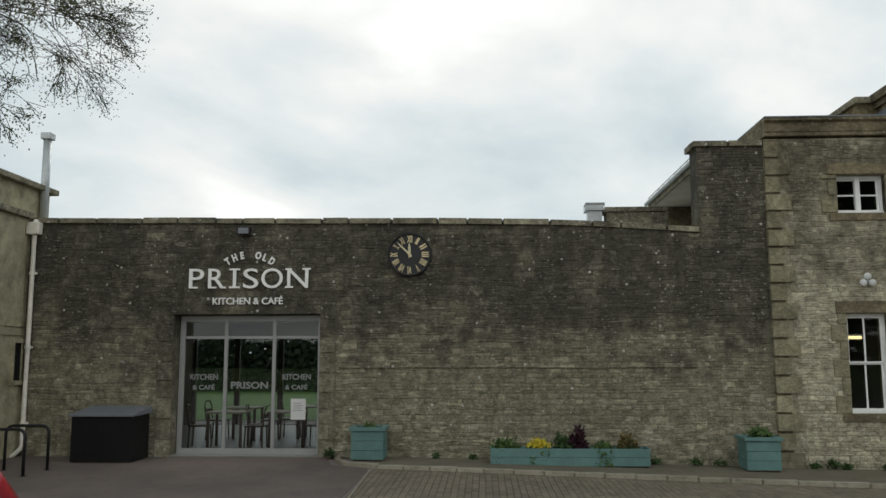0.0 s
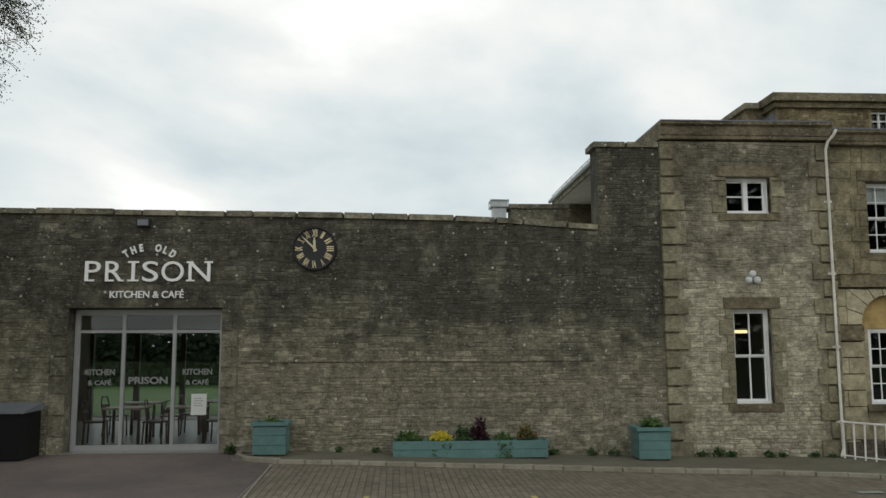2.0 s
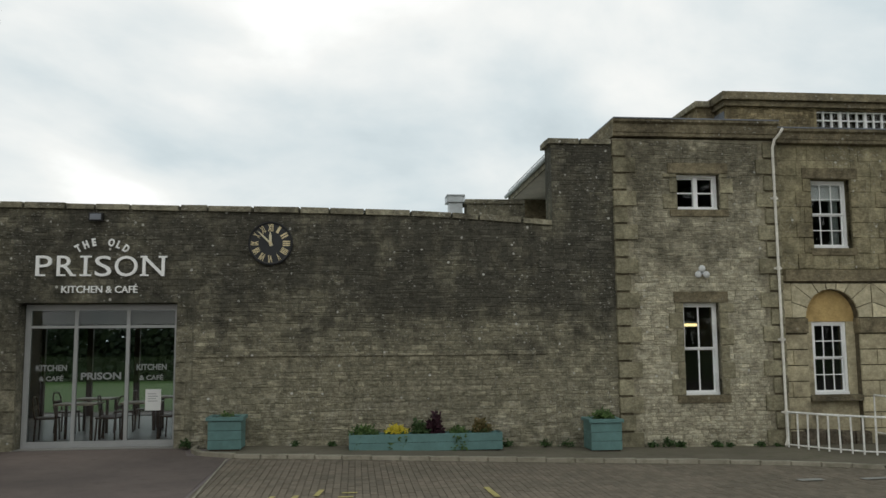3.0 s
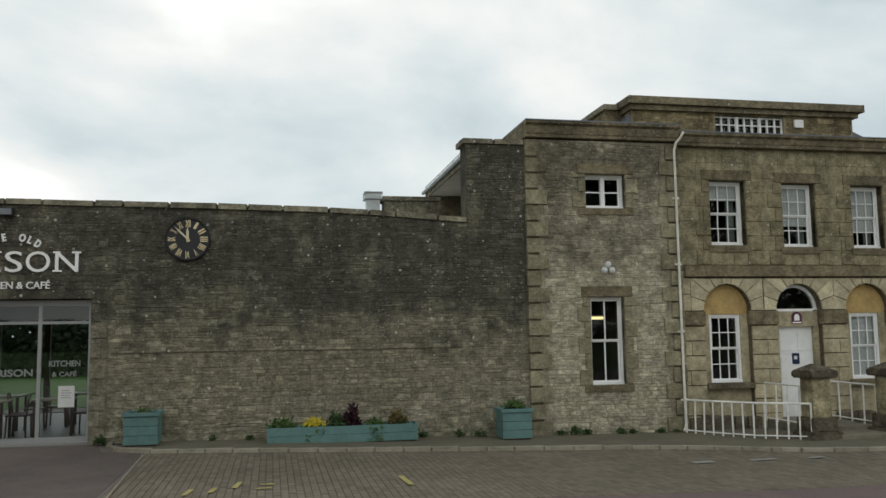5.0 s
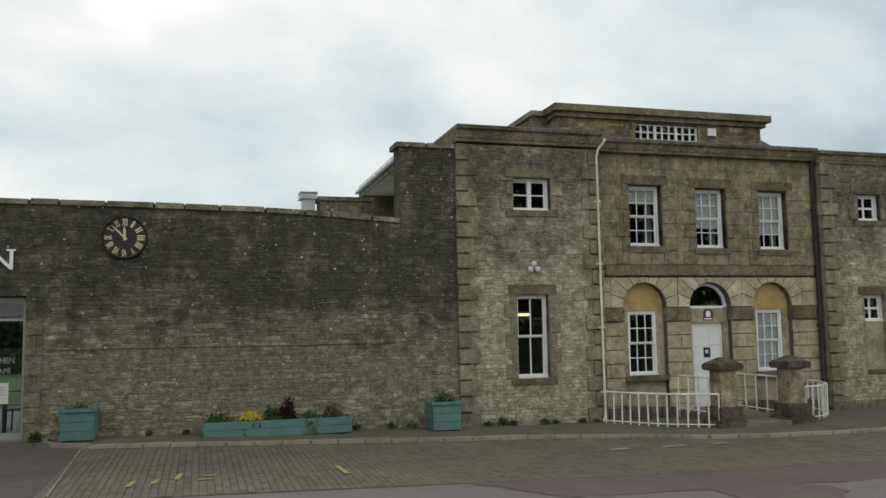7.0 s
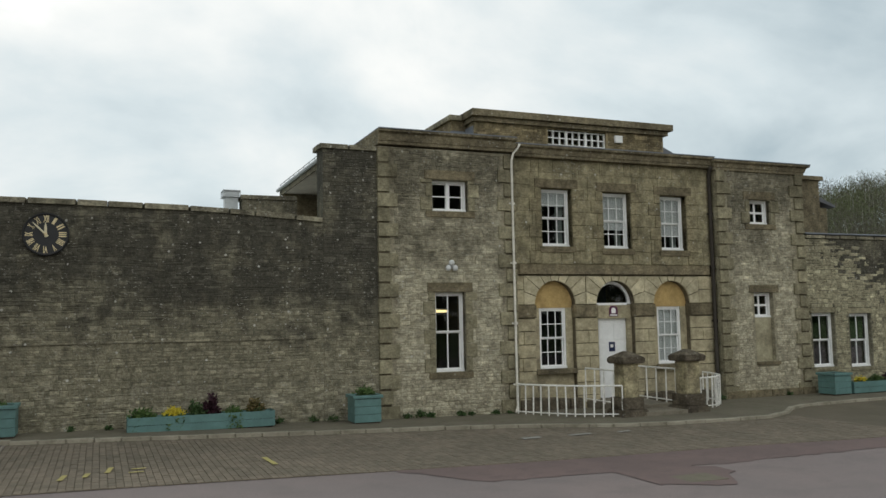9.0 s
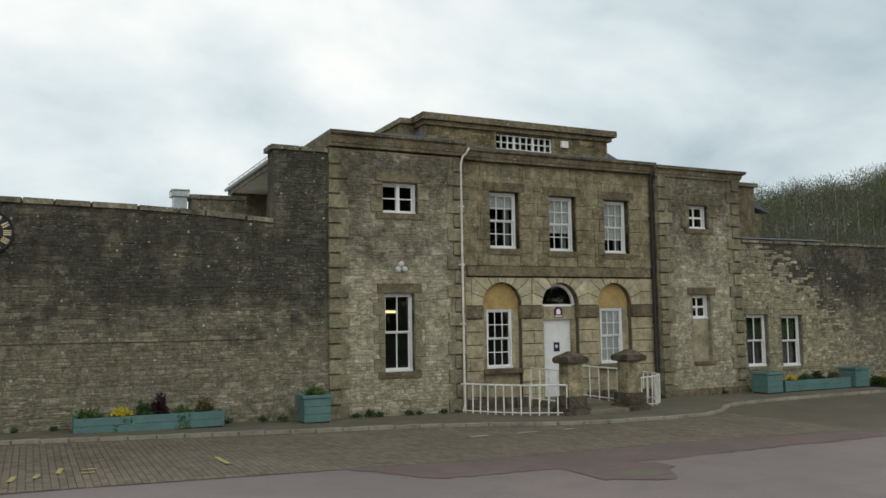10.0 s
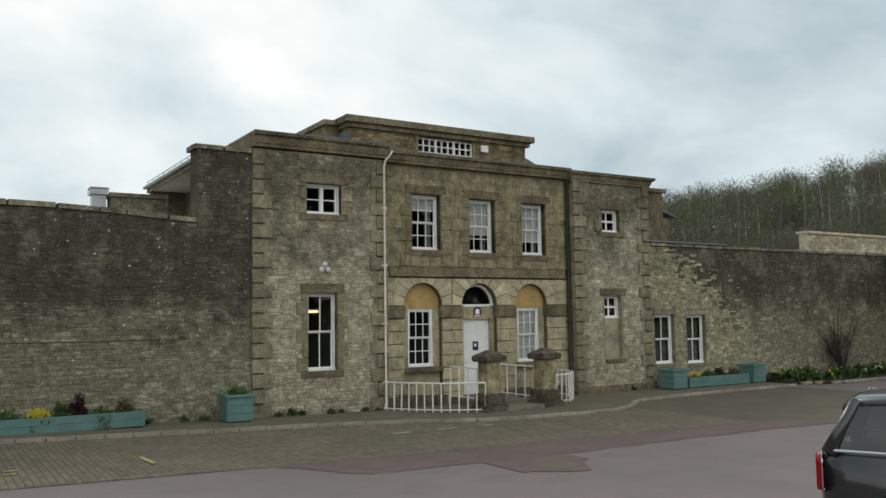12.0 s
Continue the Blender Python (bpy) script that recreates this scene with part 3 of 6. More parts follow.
def build_marks():
    for x, y, w, d, a, m in ((2.05, -4.95, 0.08, 0.75, 3, m_ymark), (-0.85, -5.45, 0.07, 0.4, -8, m_ymark), (-0.55, -5.35, 0.07, 0.3, -8, m_ymark),
                             (-0.25, -5.0, 0.07, 0.45, -8, m_ymark), (0.1, -5.3, 0.2, 0.06, 0, m_ymark), (0.15, -5.0, 0.2, 0.06, 0, m_ymark), (7.1, -4.0, 0.4, 0.16, 5, m_wmark), (8.2, -3.95, 0.5, 0.14, 5, m_wmark), (9.2, -3.95, 0.3, 0.10, 8, m_wmark),
                             (-1.85, -3.9, 0.03, 4.4, 2, m_kerb)):
        bm = bmesh.new()
        n = 7
        pts = [(-w / 2 + R.uniform(-0.004, 0.004), -d / 2 + d * i / n) for i in range(n + 1)] + [(w / 2 + R.uniform(-0.004, 0.004), d / 2 - d * i / n) for i in range(n + 1)]
        slab(bm, pts, 0, 0.003)
        ob = part("road_marking", bm, m)
        ob.matrix_basis = pose(x, y, gz(x, y) + 0.028, 0, 0, a)
        tagged(ob, "worn yellow painted bay mark" if m is m_ymark else "worn white painted mark", "road marking", "bay marks", "structure")


build_marks()

# ---- long rubble wall with the cafe doorway ----
def wall_top(x):
    if x > 4.16:
        return 6.27
    knots = ((-9.1, 4.91), (-8.5, 4.90), (-4.0, 4.845), (-0.8, 4.81), (1.4, 4.77), (2.1, 4.74), (4.2, 4.60))
    for (a, za), (b, zb) in zip(knots, knots[1:]):
        if x <= b:
            return za + (zb - za) * (x - a) / (b - a)


DOOR = (-6.01, -3.15, 0.0, 2.96)
bm = bmesh.new()
n = 26
for i in range(n):
    a, b = -9.0 + 13.16 * i / n, -9.0 + 13.16 * (i + 1) / n
    t = wall_top((a + b) / 2) - 0.1
    for r in cuts(a, b, -0.2, t, [DOOR]):
        bx(bm, r[0], r[1], 0, 0.55, r[2], r[3])
bx(bm, 4.16, 5.44, 0, 0.55, -0.2, 6.17)
wall_front = tagged(part("wall_front", bm, m_mortar), "long dark weathered coursed rubble stone wall", "wall", kind="structure")

rects = field(R, -8.95, 4.16, 0.02, lambda x: wall_top(x) - 0.11, [(-6.33, -2.83, 0, 3.14)]) + field(R, 4.16, 5.43, 0.02, lambda x: 6.15, [])
near = [r for r in rects if 0.0 < r[0] and r[1] < 3.1 and 0.75 < r[2] < 2.2][:298]
chosen = set(near)
stones("rubble", R, [r for r in rects if r not in chosen], m_wall, None, wall_front, "rough coursed rubble stones")

# coping of the wall, stone by stone
me_cope = block_mesh("coping_block", m_coping, 0.03)
x = -9.0
while x < 4.14:
    w = min(R.uniform(0.45, 0.95), 4.155 - x)
    z, ze = wall_top(x), wall_top(min(x + w, 4.15))
    ob = block("coping_stone", me_cope, x, x + w - 0.004, -0.05 - R.uniform(0, 0.02), 0.6, z - 0.11, z + R.uniform(-0.008, 0.012), wall_front)
    ob.rotation_euler = (0, math.atan((z - ze) / w) + R.gauss(0, 0.004), 0)
    x += w
for a, b in ((4.08, 4.75), (4.76, 5.42)):
    block("coping_stone", me_cope, a, b, -0.06, 0.62, 6.17, 6.28, wall_front)

# doorway: lintel and jamb stones
me_dress = block_mesh("dressed_block", m_dress, 0.03)
me_quoin = block_mesh("quoin_block", m_quoin, 0.035)
me_door = block_mesh("doorway_block", m_wall_piece, 0.03)
block("lintel", me_door, -6.16, -3.0, -0.028, 0.3, 2.965, 3.14, wall_front)
for side in (-6.01, -3.15):
    z, k = 0.24, 0
    while z < 2.9:
        h = min(R.uniform(0.28, 0.40), 2.955 - z)
        w = (0.30, 0.20)[k % 2]
        a, b = (side - w, side) if side < -5 else (side, side + w)
        block("jamb_stone", me_door, a + 0.004, b - 0.004, -0.024, 0.3, z, z + h - 0.01, wall_front)
        z, k = z + h, k + 1

# ---- cafe behind the doorway ----
bm = bmesh.new()
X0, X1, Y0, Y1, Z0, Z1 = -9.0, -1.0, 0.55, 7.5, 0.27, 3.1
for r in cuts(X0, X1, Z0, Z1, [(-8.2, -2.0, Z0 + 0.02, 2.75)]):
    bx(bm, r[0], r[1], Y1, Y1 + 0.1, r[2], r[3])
bx(bm, X0 - 0.1, X0, Y0, Y1, Z0, Z1)
bx(bm, X1, X1 + 0.1, Y0, Y1, Z0, Z1)
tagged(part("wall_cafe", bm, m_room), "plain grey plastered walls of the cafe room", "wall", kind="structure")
bm = bmesh.new()
bx(bm, X0, X1, 0.0, Y1, 0.06, Z0)
tagged(part("floor_cafe", bm, m_roomfloor), "grey polished concrete cafe floor", "floor", kind="structure")
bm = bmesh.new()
for r in cuts(X0 - 0.1, X1 + 0.1, Y0, Y1 + 0.1, [(-6.4, -2.6, 1.0, 3.6)]):  # unseen opening added to brighten the room
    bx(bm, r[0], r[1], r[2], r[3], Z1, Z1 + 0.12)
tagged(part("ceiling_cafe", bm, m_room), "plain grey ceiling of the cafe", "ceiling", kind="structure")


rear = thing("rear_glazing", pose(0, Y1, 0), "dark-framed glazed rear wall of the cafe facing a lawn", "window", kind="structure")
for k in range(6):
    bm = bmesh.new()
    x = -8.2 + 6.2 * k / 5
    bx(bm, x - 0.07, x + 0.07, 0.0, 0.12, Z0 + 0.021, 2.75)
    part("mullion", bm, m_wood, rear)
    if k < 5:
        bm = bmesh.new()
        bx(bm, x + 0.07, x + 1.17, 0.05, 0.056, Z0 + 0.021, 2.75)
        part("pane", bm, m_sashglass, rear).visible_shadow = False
sheet("lawn", lambda x: (9.2, 31.0), -32.0, 4.0, 2.0, 0.02, m_grass, "mown green lawn in the yard behind the cafe", "lawn")


def yard_hedge():
    rng = random.Random(3)
    verts, faces = [], []
    for _ in range(22000):
        p = Vector((rng.uniform(-32, 4), 31 + rng.random() * 2.2, rng.random() * 3.4 + 0.1))
        a = Vector((rng.gauss(0, 1), rng.gauss(0, 1), rng.gauss(0, 1))).normalized() * rng.uniform(0.12, 0.26)
        b, k = a.orthogonal() * 0.6, len(verts)
        verts += [tuple(p + a), tuple(p + b), tuple(p - a), tuple(p - b)]
        faces.append((k, k + 1, k + 2, k + 3))
    tagged(soup("hedge", verts, faces, m_hedge), "tall dark clipped hedge beyond the lawn", "hedge", kind="stuff")


yard_hedge()


def cafe_doors():
    d = thing("glass_door", pose(0, 0, 0), "three-leaf glazed door in a grey aluminium frame, shut", "door", kind="structure")
    y0, y1, z0, z1 = 0.30, 0.37, 0.28, 2.95
    xs = [-5.99, -5.07, -4.11, -3.17]
    bm = bmesh.new()
    bx(bm, xs[0], xs[3], y0 - 0.01, y1 + 0.02, z0 - 0.03, z0 + 0.04)
    bx(bm, xs[0], xs[3], y0 - 0.01, y1 + 0.02, z1 - 0.06, z1)
    bx(bm, xs[0], xs[0] + 0.06, y0 - 0.01, y1 + 0.02, z0 + 0.04, z1 - 0.06)
    bx(bm, xs[3] - 0.04, xs[3], y0 - 0.01, y1 + 0.02, z0 + 0.04, z1 - 0.06)
    part("door_frame", bm, m_alu, d)
    for i in range(3):
        a, b = xs[i] + (0.06 if i == 0 else 0.0), xs[i + 1] - (0.04 if i == 2 else 0.0)
        bm = bmesh.new()
        s = 0.032
        bx(bm, a, a + s, y0, y1, z0 + 0.04, z1 - 0.06)
        bx(bm, b - s, b, y0, y1, z0 + 0.04, z1 - 0.06)
        for c, e in ((z0 + 0.04, z0 + 0.10), (2.50, 2.55), (z1 - 0.11, z1 - 0.06)):
            bx(bm, a + s, b - s, y0 + 0.003, y1 - 0.003, c, e)
        leaf = part("door_leaf", bm, m_alu, d)
        for c, e in ((z0 + 0.10, 2.50), (2.55, z1 - 0.11)):
            bm = bmesh.new()
            bx(bm, a + s, b - s, 0.333, 0.339, c, e)
            g = part("pane", bm, m_glass, leaf)
            g.visible_shadow = False
        cx = (a + b) / 2
        if i == 1:
            lettering("PRISON", 0.13, 0.74, m_glassletter, "lettering", leaf, pose(cx, 0.328, 1.53), 0.002, 0.004)
        else:
            lettering("KITCHEN", 0.11, 0.56, m_glassletter, "lettering", leaf, pose(cx, 0.328, 1.70), 0.002, 0.003)
            lettering("& CAFÉ", 0.11, 0.44, m_glassletter, "lettering", leaf, pose(cx, 0.328, 1.51), 0.002, 0.003)
        if i == 2:
            bm = bmesh.new()
            bx(bm, cx - 0.10, cx + 0.19, 0.322, 0.331, 0.93, 1.33)
            n = part("paper_notice", bm, m_paper, leaf, "white paper notice taped inside the glass")
            bm = bmesh.new()
            for k in range(4):
                bx(bm, cx - 0.05, cx + 0.13 - 0.03 * (k % 2), 0.319, 0.3225, 1.10 + 0.045 * k, 1.116 + 0.045 * k)
            part("print", bm, m_alu, leaf)


cafe_doors()


def cafe_table():
    t = thing("cafe_table", pose(0, 0, 0), "small square dark wooden cafe table", "table", "cafe tables")
    bm = bmesh.new()
    bx(bm, -0.4, 0.4, -0.35, 0.35, 0.71, 0.745, 0.006)
    part("tabletop", bm, m_tablewood, t)
    for x in (-0.34, 0.34):
        for y in (-0.29, 0.29):
            bm = bmesh.new()
            bx(bm, x - 0.025, x + 0.025, y - 0.025, y + 0.025, 0, 0.71)
            part("leg", bm, m_wood, t)
    return t


def cafe_chair():
    c = thing("cafe_chair", pose(0, 0, 0), "dark wooden cafe chair with an open back", "chair", "cafe chairs")
    bm = bmesh.new()
    bx(bm, -0.21, 0.21, -0.21, 0.21, 0.43, 0.465, 0.01)
    part("seat", bm, m_wood, c)
    bm = bmesh.new()
    tube(bm, [(-0.19, 0.20, 0.46), (-0.20, 0.24, 0.75), (-0.12, 0.26, 0.87), (0.12, 0.26, 0.87), (0.20, 0.24, 0.75), (0.19, 0.20, 0.46)], 0.016, 6)
    bx(bm, -0.185, 0.185, 0.225, 0.245, 0.62, 0.70)
    part("backrest", bm, m_wood, c)
    for x in (-0.18, 0.18):
        for y in (-0.18, 0.18):
            bm = bmesh.new()
            tube(bm, [(x * 1.1, y * 1.1, 0), (x, y, 0.43)], 0.017, 6)
            part("leg", bm, m_wood, c)
    return c


tb, ch = cafe_table(), cafe_chair()
spots = [(-5.35, 1.55), (-4.15, 1.75), (-5.5, 3.2), (-3.9, 3.6), (-2.5, 1.9), (-2.6, 4.4)]
tb.matrix_basis = pose(spots[0][0], spots[0][1], Z0)
for i, (x, y) in enumerate(spots):
    if i:
        copy_thing(tb, pose(x, y, Z0, 0, 0, R.uniform(-8, 8)))
first = True
for x, y in spots:
    for dx, dy, a in ((-0.62, 0.05, 90), (0.62, -0.05, -90)):
        m = pose(x + dx, y + dy, Z0, 0, 0, a + R.uniform(-15, 15))
        if first:
            ch.matrix_basis, first = m, False
        else:
            copy_thing(ch, m)
counter = thing("cafe_counter", pose(-8.5, 4.2, Z0, 0, 0, 90), "long pale cafe counter with a wooden top", "counter")
bm = bmesh.new()
bx(bm, -1.6, 1.6, -0.3, 0.3, 0, 0.95)
part("body", bm, m_room, counter)
bm = bmesh.new()
bx(bm, -1.65, 1.65, -0.34, 0.34, 0.952, 1.0, 0.006)
part("worktop", bm, m_tablewood, counter)

# ---- lodge: wings, centre, attic ----
WING_L, WING_R = (5.44, 8.93), (15.08, 18.12)
CY = 0.2  # plane of the recessed centre


def holed_wall(name, x0, x1, z0, z1, y0, y1, holes, material, label, parent=None):
    bm = bmesh.new()
    for a, b, c, d in cuts(x0, x1, z0, z1, holes):
        bx(bm, a, b, y0, y1, c, d)
    return tagged(part(name, bm, material, parent), label, "wall", kind="structure")


WIN1, SQ1 = (6.80, 7.56, 1.08, 2.93), (6.77, 7.68, 4.84, 5.58)
RSQ, RLO = (16.20, 16.94, 4.78, 5.46), (16.22, 16.90, 1.0, 2.88)
wall_wing_1 = holed_wall("wall_wing_1", *WING_L, -0.2, 6.3, -0.03, 0.45, [WIN1, SQ1], m_wing_bed, "grey coursed rubble wing wall with dressed quoins")
wall_wing_2 = holed_wall("wall_wing_2", *WING_R, -0.2, 6.3, -0.03, 0.45, [RSQ, RLO], m_wing_bed, "pale grey rubble wing wall with dressed quoins")


def quoins(parent, x, sign, y, z0, z1, back):
    """Long and short corner stones from x inwards (sign), and their returns."""
    # Dark strip behind the stones puts the shadow of their joints into colour.
    bm = bmesh.new()
    a, b = (x + 0.012, x + 0.285) if sign > 0 else (x - 0.285, x - 0.012)
    bx(bm, a, b, y - 0.006, y + 0.02, z0, z1)
    part("joint_shade", bm, m_ashlar_bed, parent)
    z, k = z0, 0
    while z < z1 - 0.1:
        h = min(0.345, z1 - z)
        w = (0.50, 0.31)[k % 2] + R.uniform(-0.02, 0.02)
        a, b = (x, x + w) if sign > 0 else (x - w, x)
        block("quoin", me_quoin, a, b, y - 0.045 - R.uniform(0, 0.012), back, z + 0.013, z + h - 0.013, parent)
        z, k = z + h, k + 1


quoins(wall_wing_1, 5.415, 1, -0.03, 0.05, 6.28, 0.44)
quoins(wall_wing_1, 8.945, -1, -0.03, 0.05, 6.28, 0.30)
quoins(wall_wing_2, 15.065, 1, -0.03, 0.05, 6.28, 0.30)
quoins(wall_wing_2, 18.145, -1, -0.03, 0.05, 6.28, 0.44)
WING_PIECES = []
for par, wg, hs in ((wall_wing_1, WING_L, [WIN1, SQ1]), (wall_wing_2, WING_R, [RSQ, RLO])):
    grown = [(a - 0.06, b + 0.06, c - 0.14, d + 0.22) for a, b, c, d in hs]
    rr = field(R, wg[0] + 0.38, wg[1] - 0.38, 0.02, lambda x: 6.27, grown, (0.055, 0.11), (0.09, 0.30))
    single = [r for r in rr if r[2] < 2.6][:290]
    WING_PIECES.append((par, single))
    picked = set(single)
    stones("rubble", R, [r for r in rr if r not in picked], m_wing, pose(0, -0.03, 0), par, "coursed grey rubble stones")


def surround(parent, hole, y, sill=True, me=None):
    """Lintel, long-and-short jamb stones and sill round an opening."""
    a, b, c, d = hole
    me = me or me_quoin
    block("lintel", me_dress, a - 0.22, b + 0.22, y - 0.03, y + 0.2, d + 0.005, d + 0.23, parent)
    if sill:
        block("sill_stone", me_dress, a - 0.20, b + 0.20, y - 0.035, y + 0.2, c - 0.15, c - 0.004, parent)
    for side in (0, 1):
        z, k = c, side
        while z < d - 0.06:
            h = min(0.33, d - z)
            w = (0.30, 0.16)[k % 2] + R.uniform(-0.02, 0.02)
            p, q = (a - w, a) if side == 0 else (b, b + w)
            block("jamb_stone", me, p, q, y - 0.03 - R.uniform(0, 0.006), y + 0.15, z + 0.006, z + h - 0.006, parent)
            z, k = z + h, k + 1


for hole, par in ((WIN1, wall_wing_1), (SQ1, wall_wing_1), (RSQ, wall_wing_2)):
    surround(par, hole, -0.03)
block("lintel", me_dress, 16.02, 17.10, -0.07, 0.2, 2.885, 3.09, wall_wing_2)
block("sill_stone", me_dress, 16.2, 17.05, -0.08, 0.2, 0.90, 0.995, wall_wing_2)

N_WIN = [0]


def window(x0, x1, z0, z1, y, cols, rows, label, blind=0.0, sashes=2, bar=0.022, mullion=False, curtain=False, room=True):
    """A painted timber window with its glazing bars, panes and sill, and a dark-coloured lining for the room behind it.
    """
    N_WIN[0] += 1
    w = thing("window_%d" % N_WIN[0], pose(0, 0, 0), label, "window", kind="structure")
    f = 0.055
    bm = bmesh.new()
    bx(bm, x0, x0 + f, y, y + 0.11, z0 + f, z1)
    bx(bm, x1 - f, x1, y, y + 0.11, z0 + f, z1)
    bx(bm, x0 + f, x1 - f, y, y + 0.11, z1 - f, z1)
    bx(bm, x0, x1, y - 0.03, y + 0.11, z0, z0 + f)
    if mullion:
        c = (x0 + x1) / 2
        bx(bm, c - 0.045, c + 0.045, y + 0.002, y + 0.10, z0 + f, z1 - f)
    part("window_frame", bm, m_white, w)
    zs = [z0 + f + (z1 - z0 - 2 * f) * i / sashes for i in range(sashes + 1)]
    for s in range(sashes):
        yy = y + (0.055 if s == 0 else 0.02)
        a, b = zs[s], zs[s + 1]
        bm = bmesh.new()
        e = 0.03
        bx(bm, x0 + f, x0 + f + e, yy, yy + 0.03, a, b)
        bx(bm, x1 - f - e, x1 - f, yy, yy + 0.03, a, b)
        bx(bm, x0 + f + e, x1 - f - e, yy, yy + 0.03, a, a + e)
        bx(bm, x0 + f + e, x1 - f - e, yy, yy + 0.03, b - e, b)
        for c in range(1, cols):
            xc = x0 + f + (x1 - x0 - 2 * f) * c / cols
            if not (mullion and 2 * c == cols):
                bx(bm, xc - bar / 2, xc + bar / 2, yy + 0.002, yy + 0.028, a + e, b - e)
        for r in range(1, rows):
            zc = a + (b - a) * r / rows
            bx(bm, x0 + f + e, x1 - f - e, yy + 0.004, yy + 0.026, zc - bar / 2, zc + bar / 2)
        sash = part("sash", bm, m_white, w)
        bm = bmesh.new()
        bx(bm, x0 + f + e * 0.5, x1 - f - e * 0.5, yy + 0.012, yy + 0.017, a + e * 0.5, b - e * 0.5)
        part("pane", bm, m_sashglass, sash).visible_shadow = False
    if blind:
        bm = bmesh.new()
        zb = z1 - f - (z1 - z0) * blind
        k = 0
        zt = z1 - f
        while zt > zb:
            bx(bm, x0 + f, x1 - f, y + 0.10 + 0.006 * (k % 2), y + 0.112 + 0.006 * (k % 2), max(zb, zt - 0.06), zt - 0.002)
            zt, k = zt - 0.06, k + 1
        part("blind", bm, m_blind, w, "lowered white blind")
    if curtain:
        bm = bmesh.new()
        for k in range(5):
            xa = x1 - f - 0.20 + 0.04 * k
            tube(bm, [(xa, y + 0.2, z0), (xa, y + 0.2, z1 - f)], 0.024, 6)
        part("curtain", bm, m_curtain, w, "grey-green gathered curtain")
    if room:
        # Open box, its dark colour standing for the dimness of the room.
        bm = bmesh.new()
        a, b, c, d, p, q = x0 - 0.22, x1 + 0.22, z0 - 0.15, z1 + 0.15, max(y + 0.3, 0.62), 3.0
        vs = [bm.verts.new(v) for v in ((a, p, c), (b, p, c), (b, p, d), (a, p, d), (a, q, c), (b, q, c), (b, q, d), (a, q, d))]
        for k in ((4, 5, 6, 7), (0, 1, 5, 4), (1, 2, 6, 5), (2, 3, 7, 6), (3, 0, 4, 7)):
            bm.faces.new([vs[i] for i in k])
        part("room_lining", bm, m_dim_lining, w, "box coloured dark for the dim room behind the panes")
    return w


window(WIN1[0], WIN1[1], WIN1[2], WIN1[3], 0.12, 2, 1, "tall white-painted two-over-two sash window in rubble wall", bar=0.03)
window(SQ1[0], SQ1[1], SQ1[2], SQ1[3], 0.12, 2, 2, "small white-painted casement window with four panes", sashes=1, mullion=True, bar=0.03)
window(RSQ[0], RSQ[1], RSQ[2], RSQ[3], 0.12, 2, 2, "small white-painted four-pane casement window", sashes=1, bar=0.06)
window(RLO[0], RLO[1], 2.2, RLO[3], 0.12, 2, 2, "small white-painted four-pane casement over a blocked opening", sashes=1, bar=0.06)
bm = bmesh.new()
bx(bm, RLO[0], RLO[1], 0.10, 0.30, RLO[2], 2.2)
tagged(part("blocked_opening", bm, m_cream), "smooth rendered infill of the blocked window", "wall panel", kind="structure")

# strip lights inside
for x0, x1, y, z, m in ((6.9, 7.5, 1.0, 2.50, m_tube), (9.2, 10.0, 1.6, 2.47, m_tube_white)):
    lamp = thing("strip_light", pose((x0 + x1) / 2, y, z), "lit fluorescent strip light hanging in the room", "ceiling light", "strip lights")
    bm = bmesh.new()
    tube(bm, [((x0 - x1) / 2, 0, 0), ((x1 - x0) / 2, 0, 0)], 0.03, 8)
    part("tube", bm, m, lamp)
    bm = bmesh.new()
    bx(bm, (x0 - x1) / 2, (x1 - x0) / 2, -0.04, 0.04, 0.035, 0.07)
    part("batten", bm, m_white, lamp)

# centre: ground floor of channelled ashlar with three arched bays
ARCH = (10.12, 11.90, 13.66)
RX, RZ, SPR = 0.57, 0.59, 2.62
C0, C1 = 8.93, 15.08
holes = [(c - RX, c + RX, -0.3, SPR) for c in ARCH]
bm = bmesh.new()
for a, b, c, d in cuts(C0, C1, -0.2, SPR, holes):
    bx(bm, a, b, CY + 0.035, CY + 0.5, c, d)
for c in ARCH:  # the spandrel over each arch
    arc = [(c + RX * math.cos(k * math.pi / 20), SPR + RZ * math.sin(k * math.pi / 20)) for k in range(21)]
    h = 0.89
    for k in range(20):
        (xa, za), (xb, zb) = arc[k], arc[k + 1]
        prism(bm, [(xa, za), (xb, zb), (xb, 3.36), (xa, 3.36)], CY + 0.035, CY + 0.5)
for a, b in ((C0, ARCH[0] - RX), (ARCH[0] + RX, ARCH[1] - RX), (ARCH[1] + RX, ARCH[2] - RX), (ARCH[2] + RX, C1)):
    bx(bm, a, b, CY + 0.035, CY + 0.5, SPR, 3.36)
wall_centre = tagged(part("wall_centre", bm, m_ashlar_bed), "ochre channelled ashlar ground floor with three arched bays", "wall", kind="structure")
me_ash = block_mesh("ashlar_block", m_ashlar, 0.02)
